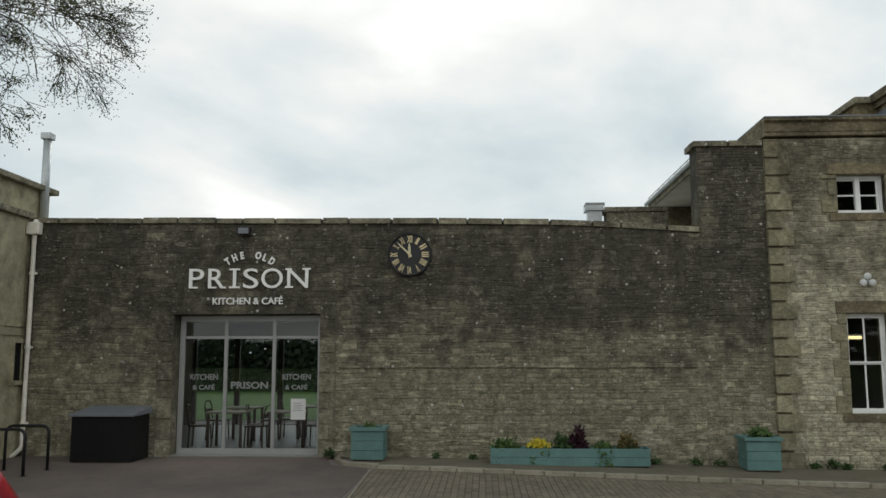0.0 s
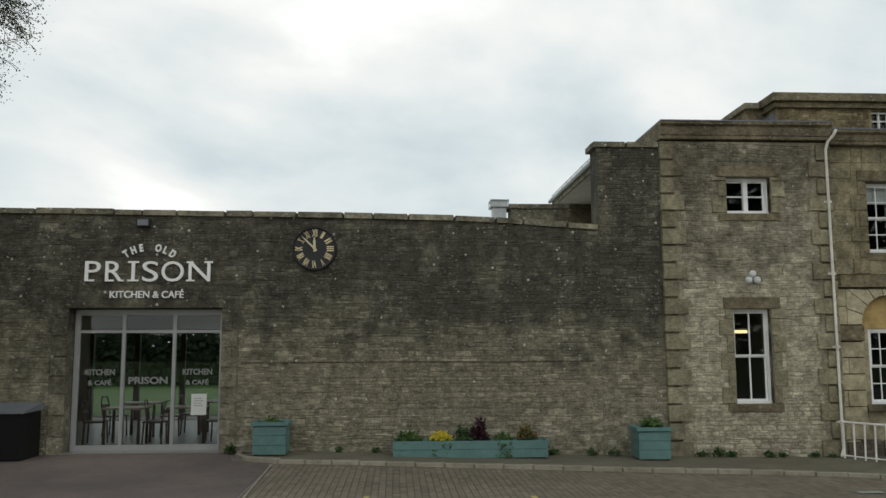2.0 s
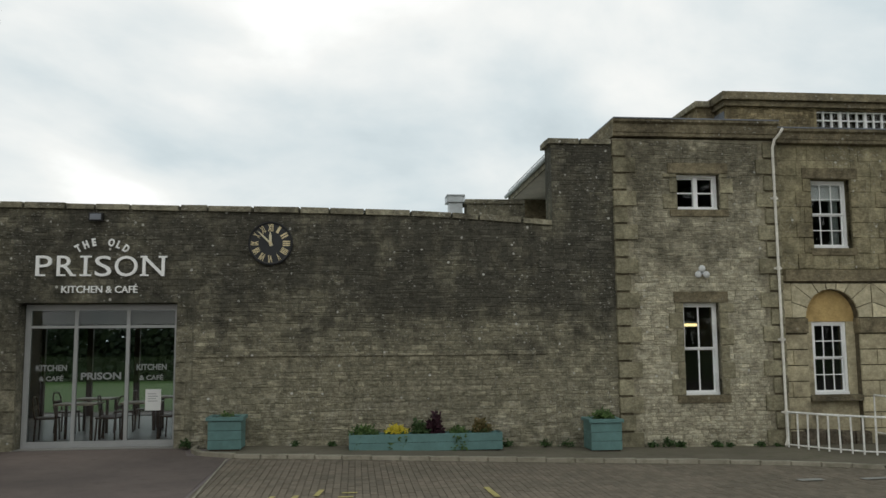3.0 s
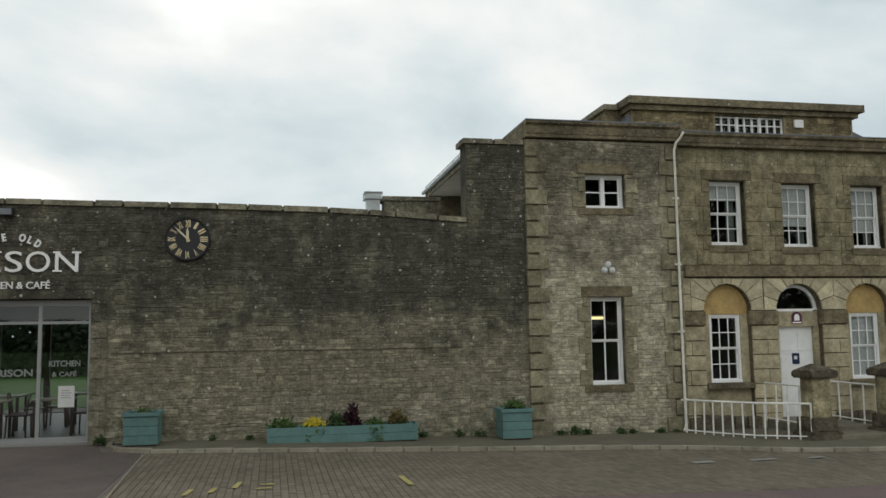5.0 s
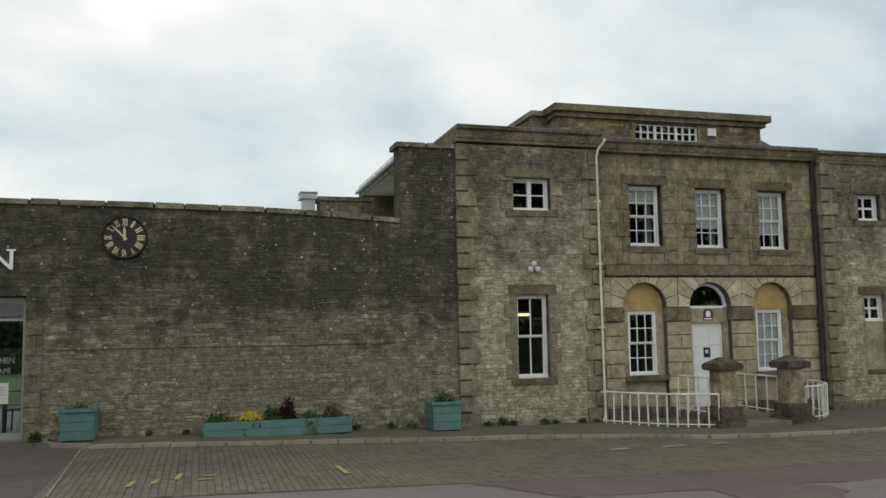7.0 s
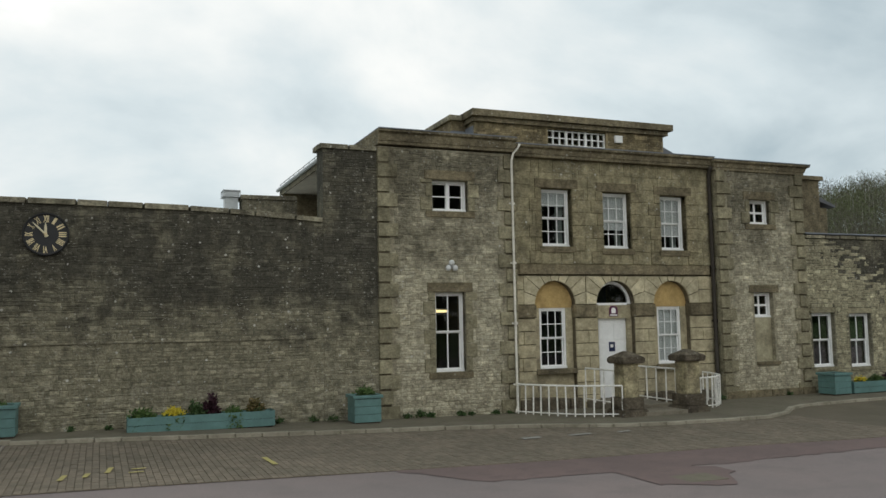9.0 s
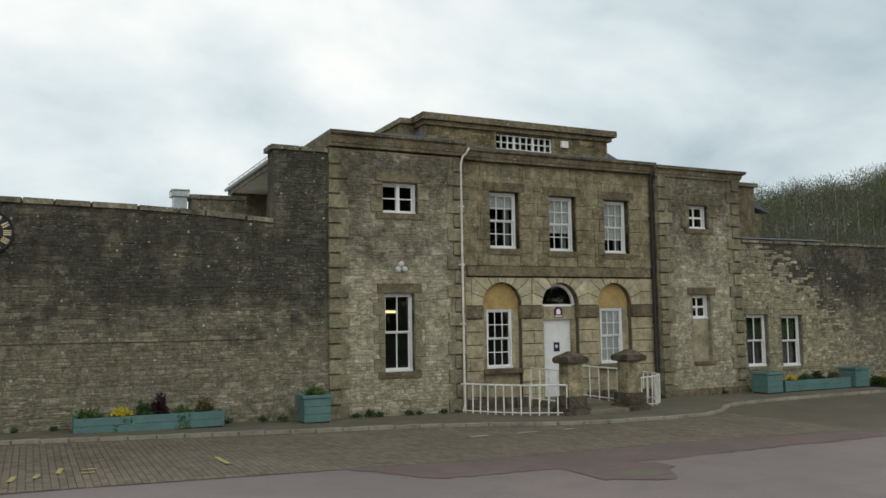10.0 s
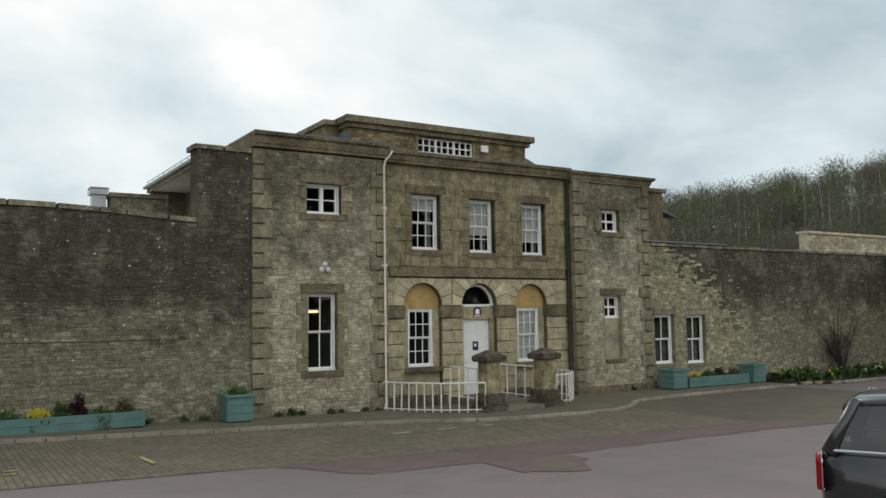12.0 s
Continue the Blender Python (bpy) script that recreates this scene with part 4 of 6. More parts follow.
for a, b in ((C0 + 0.01, ARCH[0] - RX), (ARCH[0] + RX, ARCH[1] - RX), (ARCH[1] + RX, ARCH[2] - RX), (ARCH[2] + RX, C1 - 0.02)):
    for k in range(7):
        z0, z1 = 0.02 + k * 0.3235, 0.02 + (k + 1) * 0.3235
        if k % 2 and b - a > 0.6:
            c = (a + b) / 2 + R.uniform(-0.1, 0.1)
            spans = ((a, c), (c, b))
        else:
            spans = ((a, b),)
        for p, q in spans:
            block("ashlar_block", me_ash, p + 0.004, q - 0.004, CY, CY + 0.04, z0 + 0.009, z1 - 0.009, wall_centre)
    ob = block("impost", me_dress, a - 0.02, b + 0.02, CY - 0.05, CY + 0.2, 2.295, 2.61, wall_centre)
# voussoirs
for c in ARCH:
    W, H, N = 0.888, 0.72, 9
    for k in range(N):
        t0, t1 = math.pi * k / N, math.pi * (k + 1) / N

        def outer(t):
            s = min(W / max(abs(math.cos(t)), 1e-6), H / max(abs(math.sin(t)), 1e-6))
            return (c + s * math.cos(t), SPR + s * math.sin(t))

        e = 0.008
        inner = [(c + RX * math.cos(t0 + (t1 - t0) * i / 4), SPR + RZ * math.sin(t0 + (t1 - t0) * i / 4)) for i in range(5)]
        p0, p1 = outer(t0), outer(t1)
        mid = []
        for sx in (1, -1):
            ca = math.atan2(H, W) if sx > 0 else math.pi - math.atan2(H, W)
            if t0 < ca < t1:
                mid = [(c + sx * W, SPR + H)]
        poly = [p0, *mid, p1, *inner[::-1]]
        cx, cz = sum(p[0] for p in poly) / len(poly), sum(p[1] for p in poly) / len(poly)
        poly = [(x + (cx - x) * 0.015 / math.hypot(cx - x, cz - z), z + (cz - z) * 0.015 / math.hypot(cx - x, cz - z)) for x, z in poly]
        bm = bmesh.new()
        prism(bm, poly, CY - R.uniform(0.0, 0.006), CY + 0.034)
        part("voussoir", bm, m_voussoir, wall_centre)
for a, b in ((C0 + 0.01, ARCH[0] - 0.88), (ARCH[2] + 0.88, C1 - 0.02)):
    for z0, z1 in ((2.625, 2.98), (2.99, 3.34)):
        block("ashlar_block", me_ash, a, b, CY, CY + 0.04, z0, z1, wall_centre)
# recess of each bay: rendered head, apron below the window
for i, c in enumerate(ARCH):
    yb = CY + 0.17
    wx, z0, z1 = 0.38, 1.03, 2.54
    bm = bmesh.new()
    arc = [(c + RX * math.cos(k * math.pi / 16), SPR + RZ * math.sin(k * math.pi / 16)) for k in range(17)]
    if i != 1:
        prism(bm, [(c + RX, z1), *arc, (c - RX, z1)], yb, yb + 0.1)
        tagged(part("arch_head", bm, m_ochre), "ochre rendered arch head above the window", "wall panel", "arch heads", "structure")
        bm = bmesh.new()
        bx(bm, c - RX, c - wx, yb, yb + 0.3, 0, z1)
        bx(bm, c + wx, c + RX, yb, yb + 0.3, 0, z1)
        bx(bm, c - wx, c + wx, yb, yb + 0.3, 0, 0.90)
        tagged(part("bay_infill", bm, m_ashlar), "ochre ashlar infill below and beside the window", "wall panel", "bay infills", "structure")
        bm = bmesh.new()
        bx(bm, c - RX + 0.005, c + RX - 0.005, CY - 0.03, yb + 0.2, 0.905, z0 - 0.002, 0.008)
        tagged(part("window_sill", bm, m_dress), "dark stone window sill", "window sill", "stone sills", "structure")
        window(c - wx, c + wx, z0, z1, yb + 0.03, 3, 2, "white-painted six-over-six sash window in an arched bay", 0.92 if i == 2 else 0.0)
    else:
        bm = bmesh.new()
        bx(bm, c - RX, c - 0.45, yb, yb + 0.3, 0.0, SPR)
        bx(bm, c + 0.45, c + RX, yb, yb + 0.3, 0.0, SPR)
        bx(bm, c - 0.45, c + 0.45, yb, yb + 0.3, 2.25, SPR - 0.03)
        tagged(part("door_surround", bm, m_ashlar), "ochre stone panel over the entrance door", "wall panel", kind="structure")
        # fanlight
        fl = thing("fanlight", pose(c, yb, SPR), "semicircular white-framed fanlight over the entrance door", "window", kind="structure")
        bm = bmesh.new()
        ro = [(0.565 * math.cos(k * math.pi / 20), 0.585 * math.sin(k * math.pi / 20)) for k in range(21)]
        ri = [(0.495 * math.cos(k * math.pi / 20), 0.02 + 0.495 * math.sin(k * math.pi / 20)) for k in range(21)]
        for k in range(20):
            prism(bm, [ro[k], ro[k + 1], ri[k + 1], ri[k]], 0.02, 0.1)
        bx(bm, -0.565, 0.565, 0.0, 0.1, -0.03, 0.03)
        part("frame", bm, m_white, fl)
        bm = bmesh.new()
        prism(bm, [(x, z + 0.012) for x, z in ri], 0.06, 0.066)
        part("pane", bm, m_sashglass, fl).visible_shadow = False
        # Dark sheet in place of the unlit interior behind the fanlight.
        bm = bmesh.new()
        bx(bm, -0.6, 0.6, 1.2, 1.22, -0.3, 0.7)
        part("room_lining", bm, m_dim_lining, fl)
        # door
        dr = thing("door_1", pose(c, yb + 0.1, 0.22), "white-painted panelled entrance door, shut", "door", kind="structure")
        bm = bmesh.new()
        bx(bm, -0.45, 0.45, 0, 0.06, 0, 2.03)
        part("door_leaf", bm, m_white, dr)
        for px in (-0.22, 0.22):
            for pz0, pz1 in ((0.15, 0.72), (0.86, 1.35), (1.48, 1.9)):
                bm = bmesh.new()
                bx(bm, px - 0.15, px + 0.15, -0.012, 0.0, pz0, pz1, 0.006)
                part("panel", bm, m_white, dr)
        bm = bmesh.new()
        bx(bm, -0.09, 0.09, -0.022, -0.013, 1.18, 1.42)
        part("notice_plate", bm, m_navy, dr, "small dark blue notice plate")
        bm = bmesh.new()
        bx(bm, -0.05, 0.03, -0.027, -0.021, 1.28, 1.36)
        part("emblem", bm, m_paper, dr)
        bm = bmesh.new()
        tube(bm, [(0.36, -0.06, 0.98), (0.36, -0.06, 1.1)], 0.012, 8)
        part("door_handle", bm, m_chrome, dr)
        sg = thing("round_topped_sign", pose(c + 0.02, yb - 0.012, 2.30), "small plum round-topped sign with a white emblem", "sign")
        bm = bmesh.new()
        prism(bm, [(-0.13, 0), (0.13, 0), (0.13, 0.18), *[(0.13 * math.cos(k * math.pi / 8), 0.18 + 0.1 * math.sin(k * math.pi / 8)) for k in range(1, 8)], (-0.13, 0.18)], 0, 0.012)
        part("board", bm, m_plum, sg)
        bm = bmesh.new()
        prism(bm, [(-0.065, 0.08), (0.065, 0.08), (0.065, 0.18), (0.03, 0.225), (-0.03, 0.225), (-0.065, 0.18)], -0.006, 0.0)
        part("emblem", bm, m_letter, sg)
        bm = bmesh.new()
        bx(bm, -0.11, 0.11, -0.005, 0.0, 0.02, 0.05)
        part("lettering_bar", bm, m_letter, sg)

# centre: upper floor
bm = bmesh.new()
UP = [(9.79, 10.67, 4.08, 5.55), (11.59, 12.45, 4.05, 5.52), (13.38, 14.23, 4.03, 5.50)]
wall_upper = holed_wall("wall_upper", C0, C1, 3.6, 6.3, CY, CY + 0.45, UP, m_upper, "weathered ochre-brown ashlar upper wall of the lodge")
me_jamb = block_mesh("jamb_block", m_jamb, 0.03)
me_up = block_mesh("upper_ashlar_block", m_upper_piece, 0.008)
z = 3.635
while z < 6.2:  # smooth coursed ashlar between the window surrounds
    h, x = min(0.33, 6.28 - z), C0 + 0.01
    while x < C1 - 0.15:
        w = R.uniform(0.5, 0.95)
        if C1 - 0.02 - x - w < 0.3:
            w = C1 - 0.02 - x
        for a, b, c, d in cuts(x, x + w, z, z + h, [(u - 0.05, v + 0.05, e - 0.08, f + 0.1) for u, v, e, f in UP]):
            if b - a > 0.04 and d - c > 0.03:
                block("ashlar_block", me_up, a + 0.002, b - 0.002, CY - 0.014, CY + 0.01, c + 0.002, d - 0.002, wall_upper)
        x += w
    z += h
block("string_course", me_dress, C0 + 0.005, C1 - 0.005, CY - 0.06, CY + 0.4, 3.37, 3.62, wall_upper)
for i, h in enumerate(UP):
    a, b, c, d = h
    block("lintel", me_dress, a - 0.22, b + 0.22, CY - 0.03, CY + 0.2, d + 0.004, d + 0.24, wall_upper)
    block("sill_stone", me_dress, a - 0.10, b + 0.10, CY - 0.05, CY + 0.2, c - 0.16, c - 0.003, wall_upper)
    for s in (0, 1):
        z, k = 3.64, s
        while z < d - 0.05:
            hh = min(0.325, d - z)
            w = (0.36, 0.2)[k % 2] + R.uniform(-0.03, 0.03)
            p, q = (a - w, a) if s == 0 else (b, b + w)
            block("jamb_stone", me_jamb, p, q, CY - 0.034 - R.uniform(0, 0.006), CY + 0.15, z + 0.006, z + hh - 0.006, wall_upper)
            z, k = z + hh, k + 1
    window(a + 0.01, b - 0.01, c + 0.01, d - 0.01, CY + 0.17, 3, 2, "white-painted six-over-six sash window" + ("" if i == 0 else " with a lowered blind"), (0.25, 0.62, 0.68)[i], curtain=True)


# cornices with lead gutter
def cornice(x0, x1, y, back, z0, z1, name, ends):
    prof = [(0.0, z0), (-0.05, z0 + 0.01), (-0.055, z0 + 0.07), (-0.075, z0 + 0.09), (-0.10, z1 - 0.09), (-0.17, z1 - 0.05), (-0.17, z1)]
    bm = bmesh.new()
    rows_ = []
    for q, z in prof:
        a = x0 + q * ends[0]
        b = x1 - q * ends[1]
        rows_.append([bm.verts.new(v) for v in ((a, back, z), (a, y + q, z), (b, y + q, z), (b, back, z))])
    for p, q in zip(rows_, rows_[1:]):
        for k in range(3):
            bm.faces.new((p[k], p[k + 1], q[k + 1], q[k]))
    bm.faces.new(rows_[-1])
    bm.faces.new(rows_[0][::-1])
    bm.faces.new([r[0] for r in rows_])
    bm.faces.new([r[3] for r in rows_][::-1])
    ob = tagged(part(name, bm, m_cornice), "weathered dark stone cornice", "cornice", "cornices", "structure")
    bm = bmesh.new()
    a, b = x0 - 0.185 * ends[0], x1 + 0.185 * ends[1]
    bx(bm, a, b, y - 0.185, y - 0.11, z1 + 0.002, z1 + 0.025)
    if ends[0]:
        bx(bm, a, a + 0.07, y - 0.108, back, z1 + 0.002, z1 + 0.025)
    part("gutter_edge", bm, m_lead, ob, "grey lead gutter edge")


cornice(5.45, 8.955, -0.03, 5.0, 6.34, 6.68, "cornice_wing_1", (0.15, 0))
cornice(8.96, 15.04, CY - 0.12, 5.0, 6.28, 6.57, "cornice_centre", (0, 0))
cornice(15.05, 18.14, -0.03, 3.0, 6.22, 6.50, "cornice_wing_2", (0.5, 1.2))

# body of the lodge behind, closing it above
bm = bmesh.new()
bx(bm, 5.50, 18.06, 4.6, 5.0, 0, 6.3)
bx(bm, 5.50, 5.9, 0.455, 4.6, 0, 6.3)
bx(bm, 17.66, 18.06, 0.455, 4.6, 0, 6.3)
tagged(part("wall_back", bm, m_attic), "plain rubble side and back walls of the lodge", "wall", kind="structure")
bm = bmesh.new()
bx(bm, 5.52, 18.0, 0.3, 5.0, 6.50, 6.57)
tagged(part("roof_flat", bm, m_lead), "low grey lead roof of the lodge", "roof", kind="structure")

# attic storey
AX0, AX1, AY, AZ0, AZ1 = 8.33, 14.11, 0.9, 6.58, 7.545
attic = thing("attic_storey", pose(0, 0, 0), "low stone attic storey with a barred strip window", "attic", kind="structure")
ST = (10.44, 12.24, 6.84, 7.25)
bm = bmesh.new()
for a, b, c, d in cuts(AX0, AX1, AZ0, AZ1 - 0.12, [ST]):
    bx(bm, a, b, AY, AY + 0.35, c, d)
bx(bm, AX0, AX0 + 0.3, AY + 0.352, 1.45, AZ0, AZ1 - 0.12)
bx(bm, AX1 - 0.3, AX1, AY + 0.352, 4.4, AZ0, AZ1 - 0.12)
bx(bm, ST[0] - 0.1, ST[1] + 0.1, AY + 1.2, AY + 1.22, 6.7, 7.4)
part("wall", bm, m_attic, attic)
rr = field(R, AX0 + 0.01, AX1 - 0.01, AZ0, lambda x: AZ1 - 0.26, [(ST[0] - 0.06, ST[1] + 0.06, ST[2] - 0.06, ST[3] + 0.06)], (0.09, 0.15), (0.16, 0.42))
stones("rubble", R, rr, m_attic, pose(0, AY, 0), attic)
bm = bmesh.new()
bx(bm, AX0 - 0.14, AX1 + 0.22, AY - 0.2, 4.6, AZ1 - 0.13, AZ1 + 0.05, 0.015)
bx(bm, AX0 - 0.07, AX1 + 0.11, AY - 0.1, 4.5, AZ1 - 0.25, AZ1 - 0.132, 0.01)
part("coping", bm, m_cornice, attic)
bm = bmesh.new()  # the wider part behind, set back, with its own coping
bx(bm, 7.92, AX0 - 0.004, 1.46, 4.4, AZ0, AZ1 - 0.13)
part("side_wall", bm, m_attic, attic)
bm = bmesh.new()
bx(bm, 7.84, AX0 - 0.145, 1.36, 4.5, AZ1 - 0.13, AZ1 + 0.01, 0.02)
part("side_coping", bm, m_coping, attic, "lichened stone coping")
bm = bmesh.new()  # lead flashing and sloping lead roofs at the feet
bx(bm, 7.90, AX0 - 0.006, 1.435, 1.459, AZ0, 7.15)
prism(bm, [(AX0 - 0.08, AZ0), (AX0 - 0.004, AZ0), (AX0 - 0.004, 7.2), (AX0 - 0.03, 7.2)], AY + 0.06, 1.43)
prism(bm, [(AX1 + 0.002, 6.58), (15.6, 6.58), (AX1 + 0.002, 7.22)], 1.3, 4.4)
part("lead_flashing", bm, m_lead, attic, "blue-grey lead flashing")
bm = bmesh.new()
n = 9
for k in range(n + 1):
    x = ST[0] + (ST[1] - ST[0]) * k / n
    w = 0.032 if k % 3 == 0 else 0.015
    bx(bm, x - w, x + w, AY + 0.06, AY + 0.12, ST[2], ST[3])
for z in (ST[2] + 0.02, (ST[2] + ST[3]) / 2, ST[3] - 0.02):
    bx(bm, ST[0], ST[1], AY + 0.063, AY + 0.117, z - 0.013, z + 0.013)
sw = part("window_frame", bm, m_white, attic, "white-painted barred strip window")
bm = bmesh.new()
bx(bm, ST[0], ST[1], AY + 0.13, AY + 0.135, ST[2], ST[3])
part("pane", bm, m_sashglass, sw)
bm = bmesh.new()
bx(bm, 12.48, 12.72, AY - 0.09, AY - 0.022, 7.0, 7.2, 0.015)
tagged(part("alarm_box", bm, m_white), "small white alarm box on the attic wall", "alarm box")

# roof of the block behind the long wall
bm = bmesh.new()
bx(bm, 5.30, 5.42, 0.56, 5.2, 0, 5.93)
bx(bm, 4.36, 5.42, 5.202, 5.5, 0, 5.93)
tagged(part("wall_rear_block", bm, m_dress), "plain rubble wall of the rear block", "wall", kind="structure")
bm = bmesh.new()
bx(bm, 4.34, 5.40, 0.70, 5.5, 5.935, 5.965)
tagged(part("soffit", bm, m_soffit), "pale boarded soffit under the overhanging eave", "soffit", kind="structure")
bm = bmesh.new()
bx(bm, 4.30, 4.335, 0.68, 5.55, 5.90, 6.06)
tagged(part("fascia", bm, m_coping), "weathered fascia along the eave", "fascia", kind="structure")
bm = bmesh.new()
prism(bm, [(4.34, 5.97), (5.40, 5.97), (5.40, 6.22), (4.34, 6.09)], 0.66, 5.6)
tagged(part("roof_rear_block", bm, m_slate), "shallow grey slated roof with an overhanging eave", "roof", kind="structure")
bm = bmesh.new()
tube(bm, [(4.25, 0.66, 6.06), (4.25, 5.6, 6.06)], 0.05, 8)
tagged(part("gutter", bm, m_zinc), "pale grey half-round gutter along the eave", "gutter", kind="structure")
er = thing("roof_edge_rail", pose(4.3, 0, 6.11), "low galvanised rail along the roof edge", "rail")
bm = bmesh.new()
tube(bm, [(0, 0.7, 0.10), (0, 5.5, 0.10)], 0.012, 6)
part("rail", bm, m_zinc, er)
for k in range(9):
    bm = bmesh.new()
    tube(bm, [(0, 0.75 + 0.58 * k, -0.04), (0, 0.75 + 0.58 * k, 0.10)], 0.012, 6)
    part("upright", bm, m_zinc, er)
bm = bmesh.new()
bx(bm, 2.66, 3.95, 1.7, 2.2, 3.0, 5.2)
bx(bm, 2.62, 3.95, 1.66, 2.24, 5.202, 5.31, 0.02)
tagged(part("parapet_block", bm, m_coping), "low stone parapet behind the long wall", "parapet", kind="structure")
vent = thing("roof_vent", pose(2.43, 2.0, 4.6), "square galvanised metal roof vent with a louvred cowl", "vent")
bm = bmesh.new()
bx(bm, -0.15, 0.15, -0.15, 0.15, 0, 0.66)
part("duct", bm, m_zinc, vent)
bm = bmesh.new()
bx(bm, -0.21, 0.21, -0.21, 0.21, 0.66, 0.69, 0.006)
part("collar", bm, m_zinc, vent)
bm = bmesh.new()
bx(bm, -0.18, 0.18, -0.18, 0.18, 0.692, 0.80, 0.01)
part("cowl", bm, m_zinc, vent)
bm = bmesh.new()
bx(bm, -0.205, 0.205, -0.205, 0.205, 0.802, 0.835, 0.008)
part("lid", bm, m_zinc, vent)
for sx in (-0.195, 0.195):
    for sy in (-0.195, 0.195):
        bm = bmesh.new()
        tube(bm, [(sx, sy, 0.67), (sx, sy, 0.83)], 0.008, 6)
        part("strut", bm, m_zinc, vent)
# unseen flat roof that closes the cafe and yard behind the wall, pale to light the soffit
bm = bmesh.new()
# Same added opening as in the ceiling, so daylight reaches the cafe.
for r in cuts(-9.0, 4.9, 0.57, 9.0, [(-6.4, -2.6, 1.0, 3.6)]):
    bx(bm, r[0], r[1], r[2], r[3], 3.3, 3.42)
tagged(part("roof_cafe", bm, m_bounce_roof), "unseen flat roof behind the long wall, pale to bounce light onto the soffit", "roof", kind="structure")

# ---- right-hand wall, rear blocks, far wall ----
RW1, RW2 = (18.30, 19.14, 0.76, 2.29), (19.72, 20.57, 0.72, 2.26)
wall_right = holed_wall("wall_right", 18.12, 31.0, -0.2, 4.42, 0.0, 0.5, [RW1, RW2], m_mortar, "rubble wall, pale near the lodge, dark with weather beyond")
rr = field(R, 18.16, 31.0, 0.02, lambda x: 4.41, [(a - 0.04, b + 0.04, c - 0.1, d + 0.16) for a, b, c, d in (RW1, RW2)], (0.055, 0.11), (0.10, 0.32))
old, pale = [], []
for r in rr:  # the older, blackened stretch begins with a ragged toothing
    edge = 24.6 - 1.25 * r[2] + 1.3 * noise.noise(Vector((r[0] * 0.9, r[2] * 0.9, 3))) + R.gauss(0, 0.8)
    (old if r[0] > edge else pale).append(r)
stones("rubble", R, pale, m_right, None, wall_right, "patchy pale rubble stones")
stones("rubble", R, old, m_wall, None, wall_right, "blackened rubble stones")
for a, b, c, d in (RW1, RW2):
    block("lintel", me_quoin, a - 0.1, b + 0.1, -0.025, 0.2, d + 0.004, d + 0.16, wall_right)
    block("sill_stone", me_quoin, a - 0.05, b + 0.05, -0.04, 0.2, c - 0.1, c - 0.004, wall_right)
    window(a, b, c, d, 0.12, 2, 1, "tall white-painted sash window beside a blue-green planter", bar=0.03)
x = 18.2
while x < 31.0:
    w = min(R.uniform(0.5, 0.95), 31.0 - x)
    block("coping_stone", me_cope, x, x + w - 0.012, -0.05, 0.55, 4.42 + R.uniform(0, 0.02), 4.52 + R.uniform(-0.012, 0.012), wall_right)
    x += w
wall_return = tagged(part("wall_return", (lambda b: (bx(b, 31.0, 31.5, -9.0, 0.5, -0.2, 4.45), b)[1])(bmesh.new()), m_mortar), "dark rubble return wall at the end of the yard", "wall", kind="structure")
rr = field(R, -0.5, 9.0, 0.0, lambda x: 4.42, [], (0.1, 0.15), (0.2, 0.5))
stones("rubble", R, rr, m_wall, pose(31.0, 0, 0, 0, 0, -90), wall_return)
bm = bmesh.new()
bx(bm, 18.2, 21.6, 0.56, 4.0, 4.3, 4.40)
bx(bm, 18.16, 21.7, -0.075, 0.5, 4.545, 4.585, 0.01)
tagged(part("roof_right", bm, m_lead), "low grey lead roof edge on the right wall", "roof", kind="structure")
bm = bmesh.new()
bx(bm, 18.3, 19.9, 1.0, 4.0, 4.3, 6.32)
bx(bm, 18.2, 20.0, 0.9, 4.1, 6.322, 6.45, 0.02)
tagged(part("rear_block", bm, m_dress), "dark stone block behind the wing", "wall", kind="structure")
bm = bmesh.new()
prism(bm, [(19.92, 5.78), (20.75, 5.55), (20.75, 5.62), (19.92, 5.95)], 1.2, 3.6)
tagged(part("rear_roof", bm, m_slate), "small slated lean-to roof behind the wing", "roof", kind="structure")
bm = bmesh.new()
bx(bm, 19.92, 20.55, 1.35, 3.4, 4.41, 5.55)
tagged(part("lean_to_wall", bm, m_dress), "dark stone wall of the small lean-to", "wall", kind="structure")
far_wall = tagged(part("wall_far", (lambda b: (bx(b, 36.4, 60.0, 7.0, 7.5, 0, 6.2), bx(b, 36.3, 60.0, 6.9, 7.6, 6.202, 6.32), b)[2])(bmesh.new()), m_pale), "pale rubble gable wall beyond the yard", "wall", kind="structure")
rr = field(R, 36.4, 52.0, 3.6, lambda x: 6.2, [], (0.12, 0.2), (0.25, 0.6))
stones("rubble", R, rr, m_pale, pose(0, 7.0, 0), far_wall)

# ---- left return building ----
bm = bmesh.new()
bx(bm, -14.0, -9.0, -9.0, 1.2, -0.1, 4.86)
left = tagged(part("wall_left", bm, m_cream), "cream-grey rendered side building with a stone coping", "wall", kind="structure")
bm = bmesh.new()
bx(bm, -9.3, -8.9, -9.0, -0.06, 4.865, 4.99, 0.02)
part("coping", bm, m_coping, left)
bm = bmesh.new()
bx(bm, -14.0, -9.35, -9.0, 1.3, 4.9, 5.62)
part("upper_wall", bm, m_cream, left)
bm = bmesh.new()
bx(bm, -14.1, -9.2, -9.0, 1.42, 5.622, 5.74, 0.02)
part("upper_coping", bm, m_coping, left)
bm = bmesh.new()
for z in (2.55, 2.72):
    bx(bm, -8.996, -8.985, -9.0, -0.02, z, z + 0.015)
